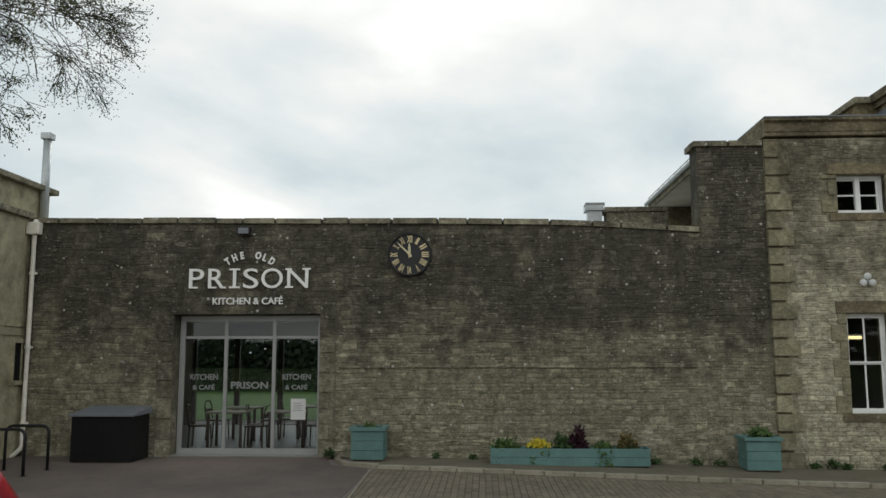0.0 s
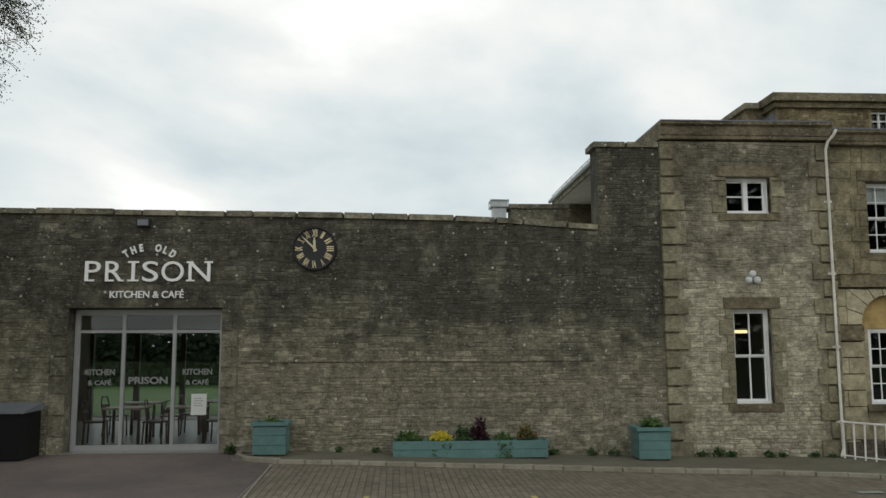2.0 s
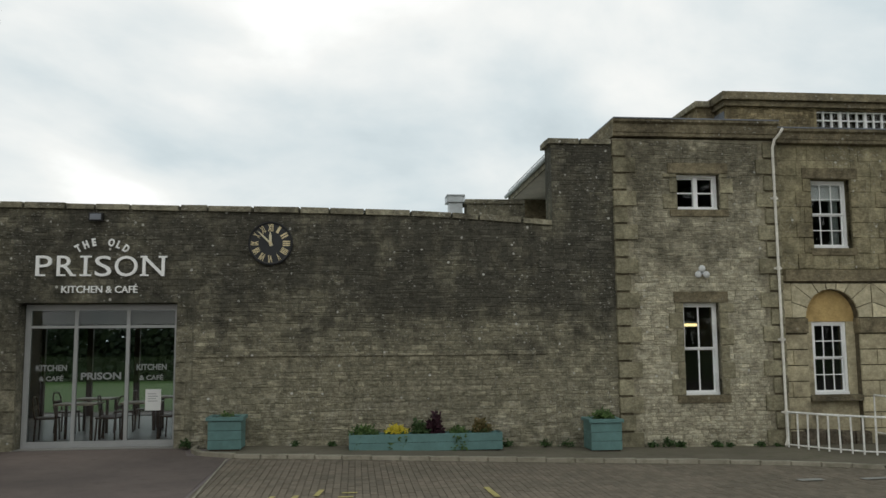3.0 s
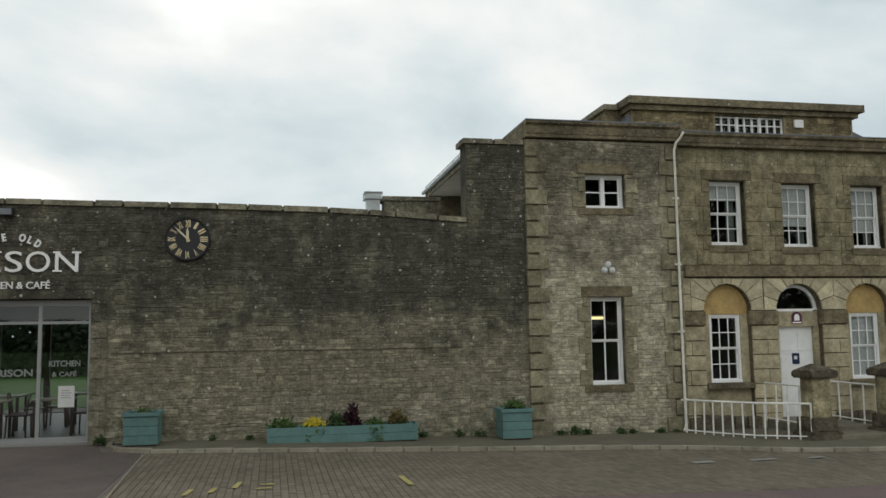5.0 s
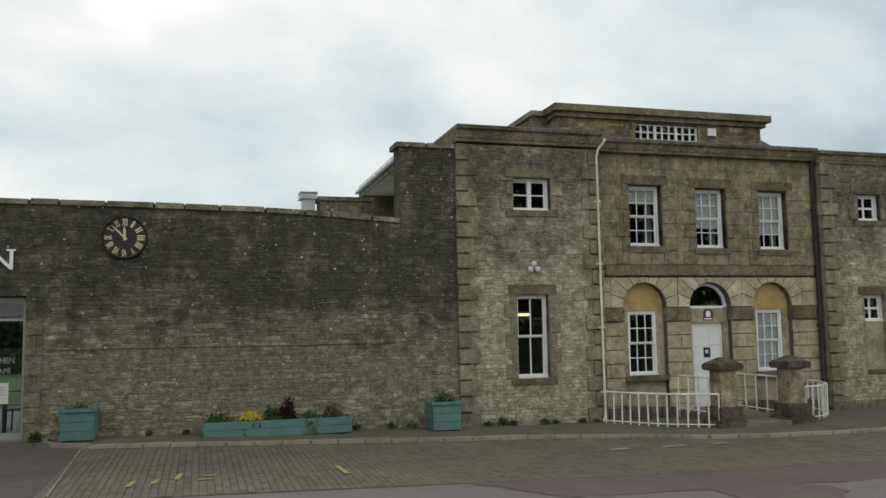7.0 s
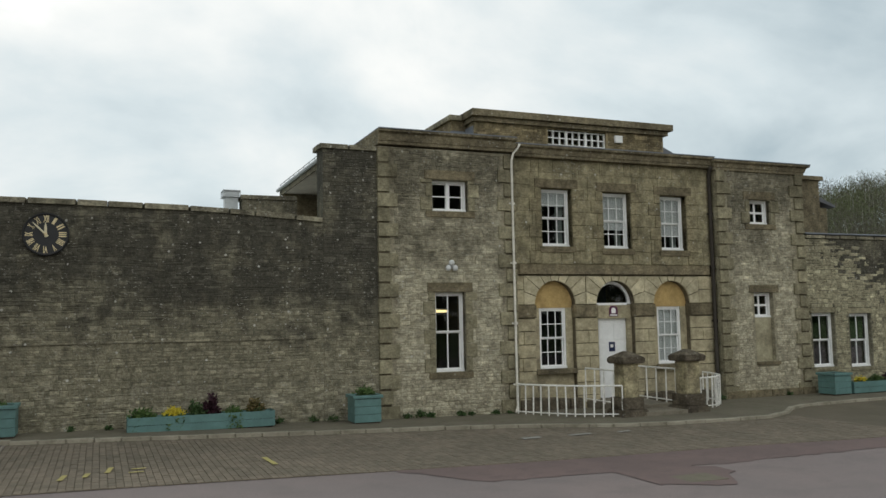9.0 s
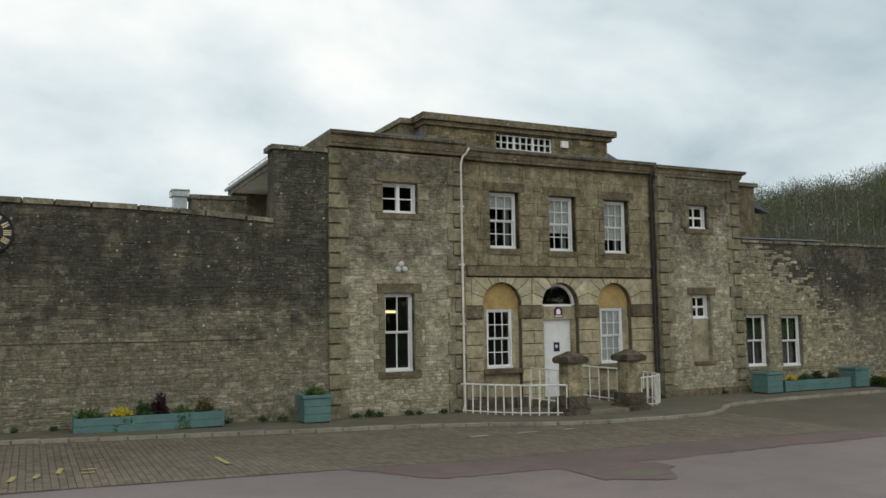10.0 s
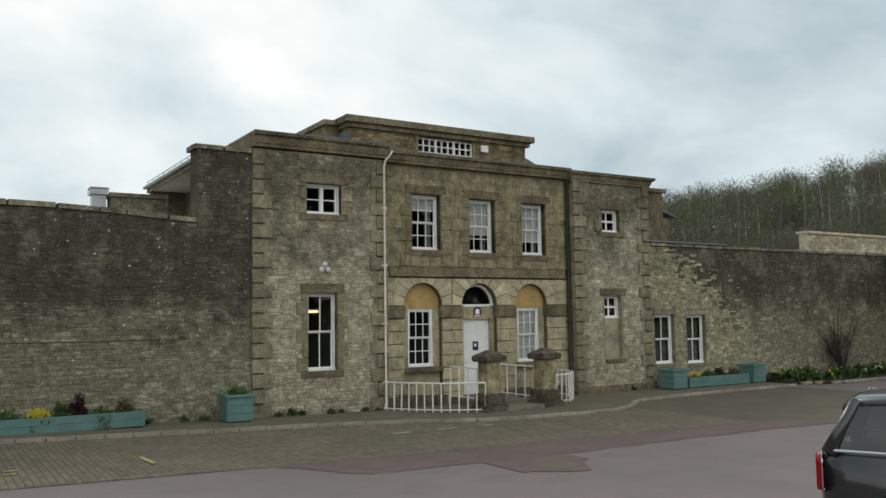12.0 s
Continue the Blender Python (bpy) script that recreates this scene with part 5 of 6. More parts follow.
part("string_line", bm, m_dress, left)
bm = bmesh.new()
bx(bm, -9.05, -8.96, -0.42, -0.36, 1.7, 2.42)
bx(bm, -9.05, -8.96, -0.10, -0.05, 1.7, 2.42)
bx(bm, -9.05, -8.95, -0.42, -0.05, 2.422, 2.5)
bx(bm, -9.05, -8.93, -0.44, -0.04, 1.62, 1.698)
sw = tagged(part("side_window", bm, m_cream), "narrow deep-set window slit in the side wall", "window", kind="structure")
bm = bmesh.new()
bx(bm, -8.999, -8.993, -0.36, -0.10, 1.7, 2.42)
part("pane", bm, m_binbody, sw)
flue = thing("flue_pipe", pose(-9.25, 0.9, 4.9), "pale grey metal flue pipe with a square cap", "flue")
bm = bmesh.new()
tube(bm, [(0, 0, 0), (0, 0, 1.85)], 0.085, 12)
part("pipe", bm, m_zinc, flue, flat=False)
bm = bmesh.new()
bx(bm, -0.11, 0.11, -0.11, 0.11, 1.85, 1.99, 0.012)
part("cap", bm, m_zinc, flue)


def downpipe(x, y, z0, z1, top, label, r=0.04, material=None):
    material = material or m_pipe
    d = thing("downpipe", pose(x, y, 0), label, "downpipe", "downpipes")
    bm = bmesh.new()
    tube(bm, [*top, (0, 0, z1 - 0.12), (0, 0, z0 + 0.25), (-0.01, -0.03, z0 + 0.15), (-0.07, -0.11, z0 + 0.07), (-0.13, -0.17, z0 + 0.0)], r, 10)
    part("pipe", bm, material, d, flat=False)
    z = z0 + 0.6
    while z < z1 - 0.3:
        bm = bmesh.new()
        tube(bm, [(0, 0, z), (0, 0, z + 0.07)], r + 0.013, 10)
        bx(bm, -0.08, 0.08, 0.02, 0.05, z + 0.015, z + 0.055)
        part("bracket", bm, material, d)
        z += 1.45
    return d


downpipe(8.83, -0.11, 0.09, 6.25, [(0.16, -0.16, 6.52), (0.13, -0.1, 6.42), (0.04, -0.03, 6.3)], "cream-painted iron downpipe with a swan neck and shoe", 0.028)
downpipe(-8.86, -0.10, 0.25, 4.6, [(0.0, 0.02, 4.85), (0.0, 0.0, 4.7)], "pale cream downpipe in the wall corner", 0.045)
downpipe(14.97, 0.10, 0.05, 6.25, [(0.0, -0.1, 6.33), (0.0, -0.06, 6.25)], "dark-painted iron downpipe in the angle of the wing", 0.055, m_ironpipe)
bm = bmesh.new()
bx(bm, -0.13, 0.13, -0.10, 0.07, 4.55, 4.8, 0.03)
tagged(part("hopper_head", bm, m_pipe), "pale rainwater hopper on the downpipe", "rain hopper").location = (-8.86, -0.1, 0)

x = 15.1
while x < 18.2:  # plinth of the far wing
    w = min(R.uniform(0.5, 0.8), 18.22 - x)
    block("plinth_block", me_dress, x, x + w - 0.006, -0.11, 0.0, 0.0, 0.24 + R.uniform(-0.01, 0.01), wall_wing_2)
    x += w
x = -2.75
while x < 3.3:  # thin ledge course on the long wall
    w = R.uniform(0.35, 0.8)
    block("ledge_stone", me_cope, x, x + w - 0.006, -0.03 - R.uniform(0, 0.008), 0.05, 1.93 + R.uniform(-0.006, 0.006), 1.965 + R.uniform(-0.006, 0.01), wall_front)
    x += w

# ---- things on the walls ----
sign = thing("wall_sign", pose(-4.57, -0.03, 0), "white cut-out lettering fixed over the cafe doorway", "sign")
for ch_, a, b, bars in (("P", -5.74, -5.45, ((0.0, 0.6, 0), (0, 0.3, 1))), ("R", -5.36, -5.04, ((0.0, 0.5, 0), (0, 0.3, 1), (0.78, 1.08, 0))), ("I", -4.90, -4.78, ((-0.35, 1.35, 0), (-0.35, 1.35, 1))),
                       ("S", -4.67, -4.37, ()), ("O", -4.31, -3.89, ()), ("N", -3.80, -3.39, ((-0.1, 0.28, 0), (-0.1, 0.2, 1), (0.72, 1.1, 1)))):
    lt = lettering(ch_, 0.385, (b - a) * (0.5 if ch_ == "I" else 1), m_letter, "letter", sign, pose((a + b) / 2 + 4.57, 0, 3.47), 0.02, 0.0)
    for u0, u1, up in bars:
        bm = bmesh.new()
        w = b - a
        bx(bm, (u0 - 0.5) * w, (u1 - 0.5) * w, -0.019, 0.019, 0.352 if up else 0.0, 0.385 if up else 0.033)
        part("serif", bm, m_letter, lt)
lettering("KITCHEN & CAFÉ", 0.165, 1.38, m_letter, "word", sign, pose(0, 0, 3.155), 0.02, 0.0015)
for ch_, ang in zip("THE OLD", (33, 22, 11, 0, -12, -22, -33)):
    if ch_ != " ":
        ar = radians(ang)
        lettering(ch_, 0.14, 0, m_letter, "letter", sign, pose(-0.74 * math.sin(ar) + 0.02, 0, 3.32 + 0.74 * math.cos(ar), 0, -ang, 0), 0.02, 0.006)


def build_clock():
    c = thing("wall_clock", pose(-1.41, -0.03, 4.10), "round black wall clock with gilt numerals and hands", "clock")
    bm = bmesh.new()
    ring = [(0.425 * math.cos(k * math.pi / 24), 0.425 * math.sin(k * math.pi / 24)) for k in range(48)]
    prism(bm, ring, -0.05, 0.03)
    part("dial", bm, m_face, c)
    bm = bmesh.new()
    tube(bm, [(0.40 * math.cos(k * math.pi / 24), -0.055, 0.40 * math.sin(k * math.pi / 24)) for k in range(48)], 0.022, 6, True)
    part("rim", bm, m_black, c)
    for k, word in enumerate(("XII", "I", "II", "III", "IIII", "V", "VI", "VII", "VIII", "IX", "X", "XI")):
        a = radians(30 * k)
        lettering(word, 0.135, min(0.026 * len(word) + 0.026, 0.10), m_gold, "numeral", c, pose(0.238 * math.sin(a), -0.055, 0.238 * math.cos(a), 0, 30 * k, 0), 0.003, 0.004)
    for name, ang, ln, w in (("hour_hand", -2, 0.24, 0.022), ("minute_hand", -46, 0.35, 0.016)):
        bm = bmesh.new()
        prism(bm, [(-w, -0.06), (w, -0.06), (w * 1.1, ln * 0.6), (0, ln), (-w * 1.1, ln * 0.6)], -0.012, 0.0)
        part(name, bm, m_hand, c).matrix_basis = pose(0, -0.068 - (0.013 if ln > 0.3 else 0), 0, 0, ang, 0)
    bm = bmesh.new()
    prism(bm, [(0.03 * math.cos(k * math.pi / 6), 0.03 * math.sin(k * math.pi / 6)) for k in range(12)], -0.1, -0.055)
    part("hub", bm, m_gold, c)


build_clock()
fl = thing("floodlight", pose(-4.66, -0.02, 4.585), "small black floodlight on a wall bracket", "floodlight")
bm = bmesh.new()
bx(bm, -0.13, 0.13, -0.14, -0.06, -0.08, 0.08, 0.015)
part("housing", bm, m_black, fl)
bm = bmesh.new()
bx(bm, -0.10, 0.10, -0.148, -0.141, -0.055, 0.055)
part("lens", bm, m_binlid, fl)
bm = bmesh.new()
bx(bm, -0.03, 0.03, -0.058, 0.02, -0.03, 0.03)
part("bracket", bm, m_black, fl)
tri = thing("cluster_lamp", pose(7.18, -0.06, 3.53), "cluster of three round white lamps on a bracket", "wall lamp")
for x, z in ((-0.085, -0.04), (0.085, -0.04), (0.0, 0.08)):
    bm = bmesh.new()
    bmesh.ops.create_uvsphere(bm, u_segments=14, v_segments=8, radius=0.07)
    ob = part("globe", bm, m_lampglass, tri, flat=False)
    ob.matrix_basis = pose(x, -0.1, z) @ Matrix.Diagonal((1, 0.6, 1, 1))
bm = bmesh.new()
bx(bm, -0.05, 0.05, -0.06, 0.03, -0.03, 0.05)
part("bracket", bm, m_zinc, tri)

# ---- entrance: steps, piers, railings ----
bm = bmesh.new()
slab(bm, [(10.95, 0.36), (10.95, -1.55), (12.15, -1.55), (12.6, 0.36)], 0.0, 0.215)
ent = tagged(part("landing", bm, m_step), "worn stone landing before the entrance door", "landing", kind="structure")
for k, (y0, y1, z) in enumerate(((-2.25, -1.55, 0.14),)):
    bm = bmesh.new()
    bx(bm, 10.97, 12.1, y0, y1 - 0.003, 0.0, z, 0.012)
    tagged(part("stone_step", bm, m_step), "worn low stone step between the piers", "step", "entrance steps", "structure")


def gate_pier():
    g = thing("gate_pier", pose(0, 0, 0), "square weathered stone gate pier with a shallow pyramid cap", "gate pier", "entrance piers")

    def frus(w0, z0, w1, z1, bev=0.012):
        bm = bmesh.new()
        v = [bm.verts.new((sx * w, sy * w, z)) for w, z in ((w0, z0), (w1, z1)) for sx, sy in ((-1, -1), (1, -1), (1, 1), (-1, 1))]
        bm.faces.new(v[:4][::-1])
        bm.faces.new(v[4:])
        for i in range(4):
            bm.faces.new((v[i], v[(i + 1) % 4], v[4 + (i + 1) % 4], v[4 + i]))
        bmesh.ops.bevel(bm, geom=list(bm.edges), offset=bev, segments=2, affect="EDGES")
        for vv in bm.verts:
            vv.co += Vector((R.uniform(-1, 1), R.uniform(-1, 1), R.uniform(-1, 1))) * 0.004
        return bm

    part("base", frus(0.36, 0.0, 0.34, 0.20, 0.03), m_pier_dark, g)
    part("plinth", frus(0.27, 0.202, 0.27, 0.46), m_pier_dark, g)
    part("shaft", frus(0.20, 0.462, 0.20, 1.22), m_pier, g)
    part("cap", frus(0.31, 1.222, 0.32, 1.36, 0.025), m_pier_dark, g)
    part("cap_top", frus(0.30, 1.362, 0.05, 1.50), m_pier_dark, g)
    return g


gp = gate_pier()
gp.matrix_basis = pose(10.72, -1.87, 0.0)
copy_thing(gp, pose(12.42, -1.87, 0.0, 0, 0, 90))


def railing(pts, z0, z1, step, label):
    """A low rail on thin uprights along pts."""
    r = thing("railing", pose(0, 0, 0), label, "railing", "entrance railings")
    for z, rad, name in ((z1, 0.02, "top_rail"), (z0 + 0.07, 0.014, "bottom_rail")):
        bm = bmesh.new()
        tube(bm, [(x, y, z) for x, y in pts], rad, 8)
        part(name, bm, m_rail, r)
    ln = [math.dist(a, b) for a, b in zip(pts, pts[1:])]
    n = max(2, round(sum(ln) / step))
    for k in range(n + 1):
        s = sum(ln) * k / n
        i = 0
        while i < len(ln) - 1 and s > ln[i]:
            s, i = s - ln[i], i + 1
        t = min(1, s / ln[i])
        x, y = pts[i][0] + (pts[i + 1][0] - pts[i][0]) * t, pts[i][1] + (pts[i + 1][1] - pts[i][1]) * t
        bm = bmesh.new()
        tube(bm, [(x, y, z0), (x + R.uniform(-0.012, 0.012), y + R.uniform(-0.01, 0.01), z1)], 0.018, 6)
        part("upright", bm, m_rail, r)
    return r


railing([(8.76, -0.28), (9.12, -0.95), (9.6, -1.55), (10.46, -2.06)], 0.04, 0.74, 0.21, "low white-painted iron railing with thin uprights")
railing([(12.76, -1.72), (13.5, -1.52), (14.1, -1.0), (14.45, -0.3), (14.5, 0.14)], 0.04, 0.78, 0.21, "low curved white-painted iron railing")
railing([(10.86, -1.55), (10.86, 0.10)], 0.20, 1.02, 0.4, "white-painted handrail beside the steps")
railing([(12.33, -1.55), (12.42, 0.12)], 0.20, 1.02, 0.4, "white-painted handrail beside the steps")
for a, b in ((9.0, 10.75), (12.65, 15.0)):
    x = a
    while x < b - 0.2:
        w = min(R.uniform(0.3, 0.5), b - x)
        bm = bmesh.new()
        bx(bm, x, x + w - 0.02, 0.02, CY - 0.004, 0.0, R.uniform(0.27, 0.36), 0.05)
        tagged(part("plinth_stone", bm, m_pier_dark), "rounded mossy plinth stone at the foot of the wall", "stone", "plinth stones")
        x += w

# ---- planters and plants ----
def planter_tub(w=0.59, h=0.60):
    t = thing("planter_tub", pose(0, 0, 0), "square blue-green painted wooden planter tub with a wide rim", "planter", "square planters")
    for k in range(3):
        bm = bmesh.new()
        z0, z1 = 0.03 + (h - 0.10) * k / 3, 0.03 + (h - 0.10) * (k + 1) / 3 - 0.006
        bx(bm, -w / 2, w / 2, -w / 2, w / 2, z0, z1, 0.006)
        part("board", bm, m_teal, t)
    bm = bmesh.new()
    e = w / 2 + 0.035
    for a, b, c, d in ((-e, e, -e, -e + 0.09), (-e, e, e - 0.09, e), (-e, -e + 0.09, -e + 0.09, e - 0.09), (e - 0.09, e, -e + 0.09, e - 0.09)):
        bx(bm, a, b, c, d, h - 0.065, h, 0.006)
    part("rim", bm, m_teal, t)
    bm = bmesh.new()
    bx(bm, -w / 2 + 0.03, w / 2 - 0.03, -w / 2 + 0.03, w / 2 - 0.03, 0.0, 0.03)
    part("foot", bm, m_wood, t)
    bm = bmesh.new()
    bx(bm, -w / 2 + 0.06, w / 2 - 0.06, -w / 2 + 0.06, w / 2 - 0.06, h - 0.075, h - 0.03)
    part("soil", bm, m_soil, t)
    return t


def planter_trough(ln, h=0.33, d=0.42):
    t = thing("planter_trough", pose(0, 0, 0), "long low blue-green painted wooden planter trough", "planter", "trough planters")
    for k in range(2):
        z0, z1 = 0.02 + (h - 0.02) * k / 2, 0.02 + (h - 0.02) * (k + 1) / 2 - 0.005
        for y in (-d / 2, d / 2 - 0.03):
            bm = bmesh.new()
            bx(bm, -ln / 2, ln / 2, y, y + 0.03, z0, z1, 0.005)
            part("board", bm, m_teal, t)
    for x in (-ln / 2, ln / 2 - 0.03):
        bm = bmesh.new()
        bx(bm, x, x + 0.03, -d / 2 + 0.032, d / 2 - 0.032, 0.02, h)
        part("end_board", bm, m_teal, t)
    bm = bmesh.new()
    bx(bm, -ln / 2 + 0.035, ln / 2 - 0.035, -d / 2 + 0.035, d / 2 - 0.035, 0.0, h - 0.05)
    part("soil", bm, m_soil, t)
    return t


def leaves(rng, n, c, r, size, material, name, parent, up=0.5, label="", trail=0.0):
    """Small folded leaves strewn through an uneven mound."""
    verts, faces = [], []
    for _ in range(n):
        u = Vector((rng.gauss(0, 1), rng.gauss(0, 1), rng.gauss(0, 1))).normalized()
        k = rng.random() ** 0.4 * (0.75 + 0.5 * noise.noise(u * 2.3 + Vector(c)))
        p = Vector(c) + Vector((u.x * r[0], u.y * r[1], abs(u.z) * r[2])) * k
        if trail and rng.random() < trail:
            p = Vector(c) + Vector((rng.uniform(-r[0], r[0]) * 0.6, -r[1] * 1.05 - rng.uniform(0, 0.02), -rng.random() ** 1.6 * 0.28))
        d = Vector((rng.gauss(0, 1), rng.gauss(0, 1), rng.gauss(0, 1) + up)).normalized()
        s = size * rng.uniform(0.6, 1.3)
        w = d.orthogonal().normalized() * s * 0.28
        o = d.cross(w).normalized() * s * 0.08
        k0 = len(verts)
        verts += [tuple(p), tuple(p + d * s * 0.5 + w + o), tuple(p + d * s), tuple(p + d * s * 0.5 - w + o)]
        faces += [(k0, k0 + 1, k0 + 2), (k0, k0 + 2, k0 + 3)]
    ob = soup(name, verts, faces, material, parent)
    ob["kind"] = "stuff"
    if label:
        ob["label"] = label
    return ob


def plant(x, y, z, label, clumps, category="plant"):
    p = thing("plant", pose(x, y, z), label, category, "planter plants")
    for n, c, r, s, m, nm, tr in clumps:
        leaves(R, n, c, r, s, m, nm, p, trail=tr)
    return p


tub = planter_tub()
tub.matrix_basis = pose(-2.10, -0.52, gz(-1.9) + 0.052)
for x, y in ((4.92, -0.50), (18.35, -0.62), (22.0, -0.62)):
    copy_thing(tub, pose(x, y, gz(x + 0.2) + 0.052, 0, 0, R.uniform(-2, 2)))
tr1 = planter_trough(2.84)
tr1.matrix_basis = pose(1.53, -0.50, gz(2.6) + 0.052)
copy_thing(tr1, pose(20.22, -0.62, gz(20) + 0.052) @ Matrix.Diagonal((0.97, 1, 1, 1)))
zt = gz(2.6) + 0.335
plant(0.40, -0.5, zt, "low spreading green herb in the trough", [(420, (0, 0, 0), (0.32, 0.2, 0.24), 0.075, m_leaf, "foliage", 0.03)])
plant(1.0, -0.5, zt, "bright yellow flowering plant spilling over the trough", [(260, (0, 0, 0), (0.26, 0.2, 0.12), 0.07, m_leaf, "foliage", 0.12), (520, (0, -0.02, 0.05), (0.27, 0.21, 0.17), 0.05, m_yellow, "flowers", 0.0)])
plant(1.42, -0.48, zt, "green leafy herb in the trough", [(380, (0, 0, 0), (0.2, 0.2, 0.30), 0.08, m_leaf2, "foliage", 0.0)])
plant(1.72, -0.46, zt, "upright dark purple-leaved shrub in the trough", [(560, (0, 0, 0), (0.17, 0.15, 0.50), 0.10, m_purple, "foliage", 0.0)])
plant(2.15, -0.52, zt, "trailing green herb hanging over the trough edge", [(320, (0, 0, 0), (0.24, 0.2, 0.17), 0.07, m_leaf, "foliage", 0.14)])
plant(2.58, -0.48, zt, "tan and green grassy plant in the trough", [(300, (0, 0, 0), (0.22, 0.17, 0.30), 0.10, m_tan, "foliage", 0.0), (200, (0, 0, 0), (0.24, 0.18, 0.2), 0.08, m_leaf2, "leaves", 0.0)])
plant(-2.1, -0.52, gz(-2.1) + 0.63, "small green plant in the tub", [(90, (0, 0, 0), (0.2, 0.2, 0.10), 0.06, m_leaf, "foliage", 0.0)])
plant(4.95, -0.5, gz(4.9) + 0.63, "low bushy green plant in the tub", [(420, (0, 0, 0), (0.24, 0.24, 0.20), 0.075, m_leaf, "foliage", 0.0)])
zt2 = gz(20) + 0.335
for x, lab, m, h in ((19.3, "yellow-green herb in the trough", m_yellow, 0.2), (19.9, "green herb in the trough", m_leaf, 0.22), (20.4, "dark purple-leaved shrub in the trough", m_purple, 0.34), (21.1, "tan grassy plant in the trough", m_tan, 0.3)):
    plant(x, -0.62, zt2, lab, [(260, (0, 0, 0), (0.26, 0.18, h), 0.09, m, "foliage", 0.0), (160, (0, 0, 0), (0.28, 0.19, h * 0.6), 0.08, m_leaf2, "leaves", 0.0)])
# weeds along the foot of the wall
for x, s in ((3.12, 0.16), (4.35, 0.18), (6.35, 0.22), (7.35, 0.14), (8.25, 0.09), (-2.9, 0.12), (-0.9, 0.10), (3.9, 0.13), (14.8, 0.2), (17.2, 0.12), (22.9, 0.2), (6.02, 0.07), (6.62, 0.12), (7.62, 0.07), (8.6, 0.06), (-0.2, 0.08), (14.9, 0.14)):
    w = thing("weed", pose(x, -0.14, gz(x) + 0.07), "small green weed growing at the foot of the wall", "weed", "wall-foot weeds")
    leaves(R, int(40 + 380 * s), (0, 0, 0), (s * R.uniform(0.8, 1.7), 0.1, s * R.uniform(0.75, 1.1)), R.uniform(0.05, 0.085), m_leaf2, "foliage", w, up=R.uniform(0.0, 0.9))

# flower bed at the end
bm = bmesh.new()
pts = [(22.6, -0.05), (22.7, -1.6), (23.6, -2.2), (26.0, -2.3), (30.9, -2.2), (30.9, -0.05)]
slab(bm, pts, 0.0, 0.08)
tagged(part("flower_bed", bm, m_soil), "dark soil flower bed edged with stones", "flower bed", kind="structure")
for i in range(17):
    x = 22.8 + i * 0.46
    bm = bmesh.new()
    bx(bm, x, x + 0.42, -2.46 + 0.5 * smooth(24, 22.8, x), -2.31 + 0.5 * smooth(24, 22.8, x), 0.0, 0.095, 0.025)
    tagged(part("edging_stone", bm, m_kerb), "rough pale edging stone of the flower bed", "edging stone", "bed edging")
for i in range(44):
    x, y = R.uniform(22.9, 29.5), R.uniform(-2.05, -0.5)
    fm, fl_ = ((m_orange, "orange spring flower"), (m_cream_fl, "pale daffodil"), (m_yellow, "yellow spring flower"), (m_leaf, "leafy green clump"))[i % 4]
    p = thing("flower_clump", pose(x, y, 0.075), fl_ + " clump in the bed", "flowers", "bed flowers")
    leaves(R, 140, (0, 0, 0), (0.25, 0.2, 0.34), 0.16, m_leaf, "foliage", p, up=1.6)
    if i % 4 < 3:
        leaves(R, (9, 16, 14)[i % 4], (0, 0, 0.2), (0.24, 0.2, 0.2), 0.085, fm, "flowers", p)
sh = thing("bare_shrub", pose(27.3, -0.35, 0.07), "leafless twiggy shrub trained on the wall", "shrub")
bm = bmesh.new()
for i in range(46):
    a, h = R.uniform(-1.7, 1.7), R.uniform(0.9, 2.5)
    mid_ = Vector((a * 0.4, R.uniform(-0.1, 0.2), h * 0.5))
    tube(bm, [(R.uniform(-0.1, 0.1), 0, 0), mid_, (a * 0.95, R.uniform(-0.2, 0.2), h)], [0.013, 0.009, 0.004], 4)
    for k in range(3):
        tube(bm, [mid_, mid_ + Vector((R.uniform(-0.5, 0.5), R.uniform(-0.15, 0.15), R.uniform(0.15, 0.7)))], [0.006, 0.003], 3)
part("stems", bm, m_twig, sh)["kind"] = "stuff"

# ---- bin store and cycle stands ----
bs = thing("storage_box", pose(-6.91, -0.62, gz(-6.8)), "large black storage box with a sloping grey lid", "storage box")
bm = bmesh.new()
prism(bm, [(-0.56, 0.02), (0.56, 0.02), (0.56, 0.84), (-0.56, 0.84)], -0.36, 0.42)
part("body", bm, m_binbody, bs)
bm = bmesh.new()
v = [bm.verts.new(p) for p in ((-0.6, -0.42, 0.86), (0.6, -0.42, 0.86), (0.6, 0.46, 0.97), (-0.6, 0.46, 0.97), (-0.6, -0.42, 0.825), (0.6, -0.42, 0.825), (0.6, 0.46, 0.845), (-0.6, 0.46, 0.845))]
for q in ((0, 1, 2, 3), (7, 6, 5, 4), (0, 4, 5, 1), (1, 5, 6, 2), (2, 6, 7, 3), (3, 7, 4, 0)):
    bm.faces.new([v[i] for i in q])
part("lid", bm, m_binlid, bs)


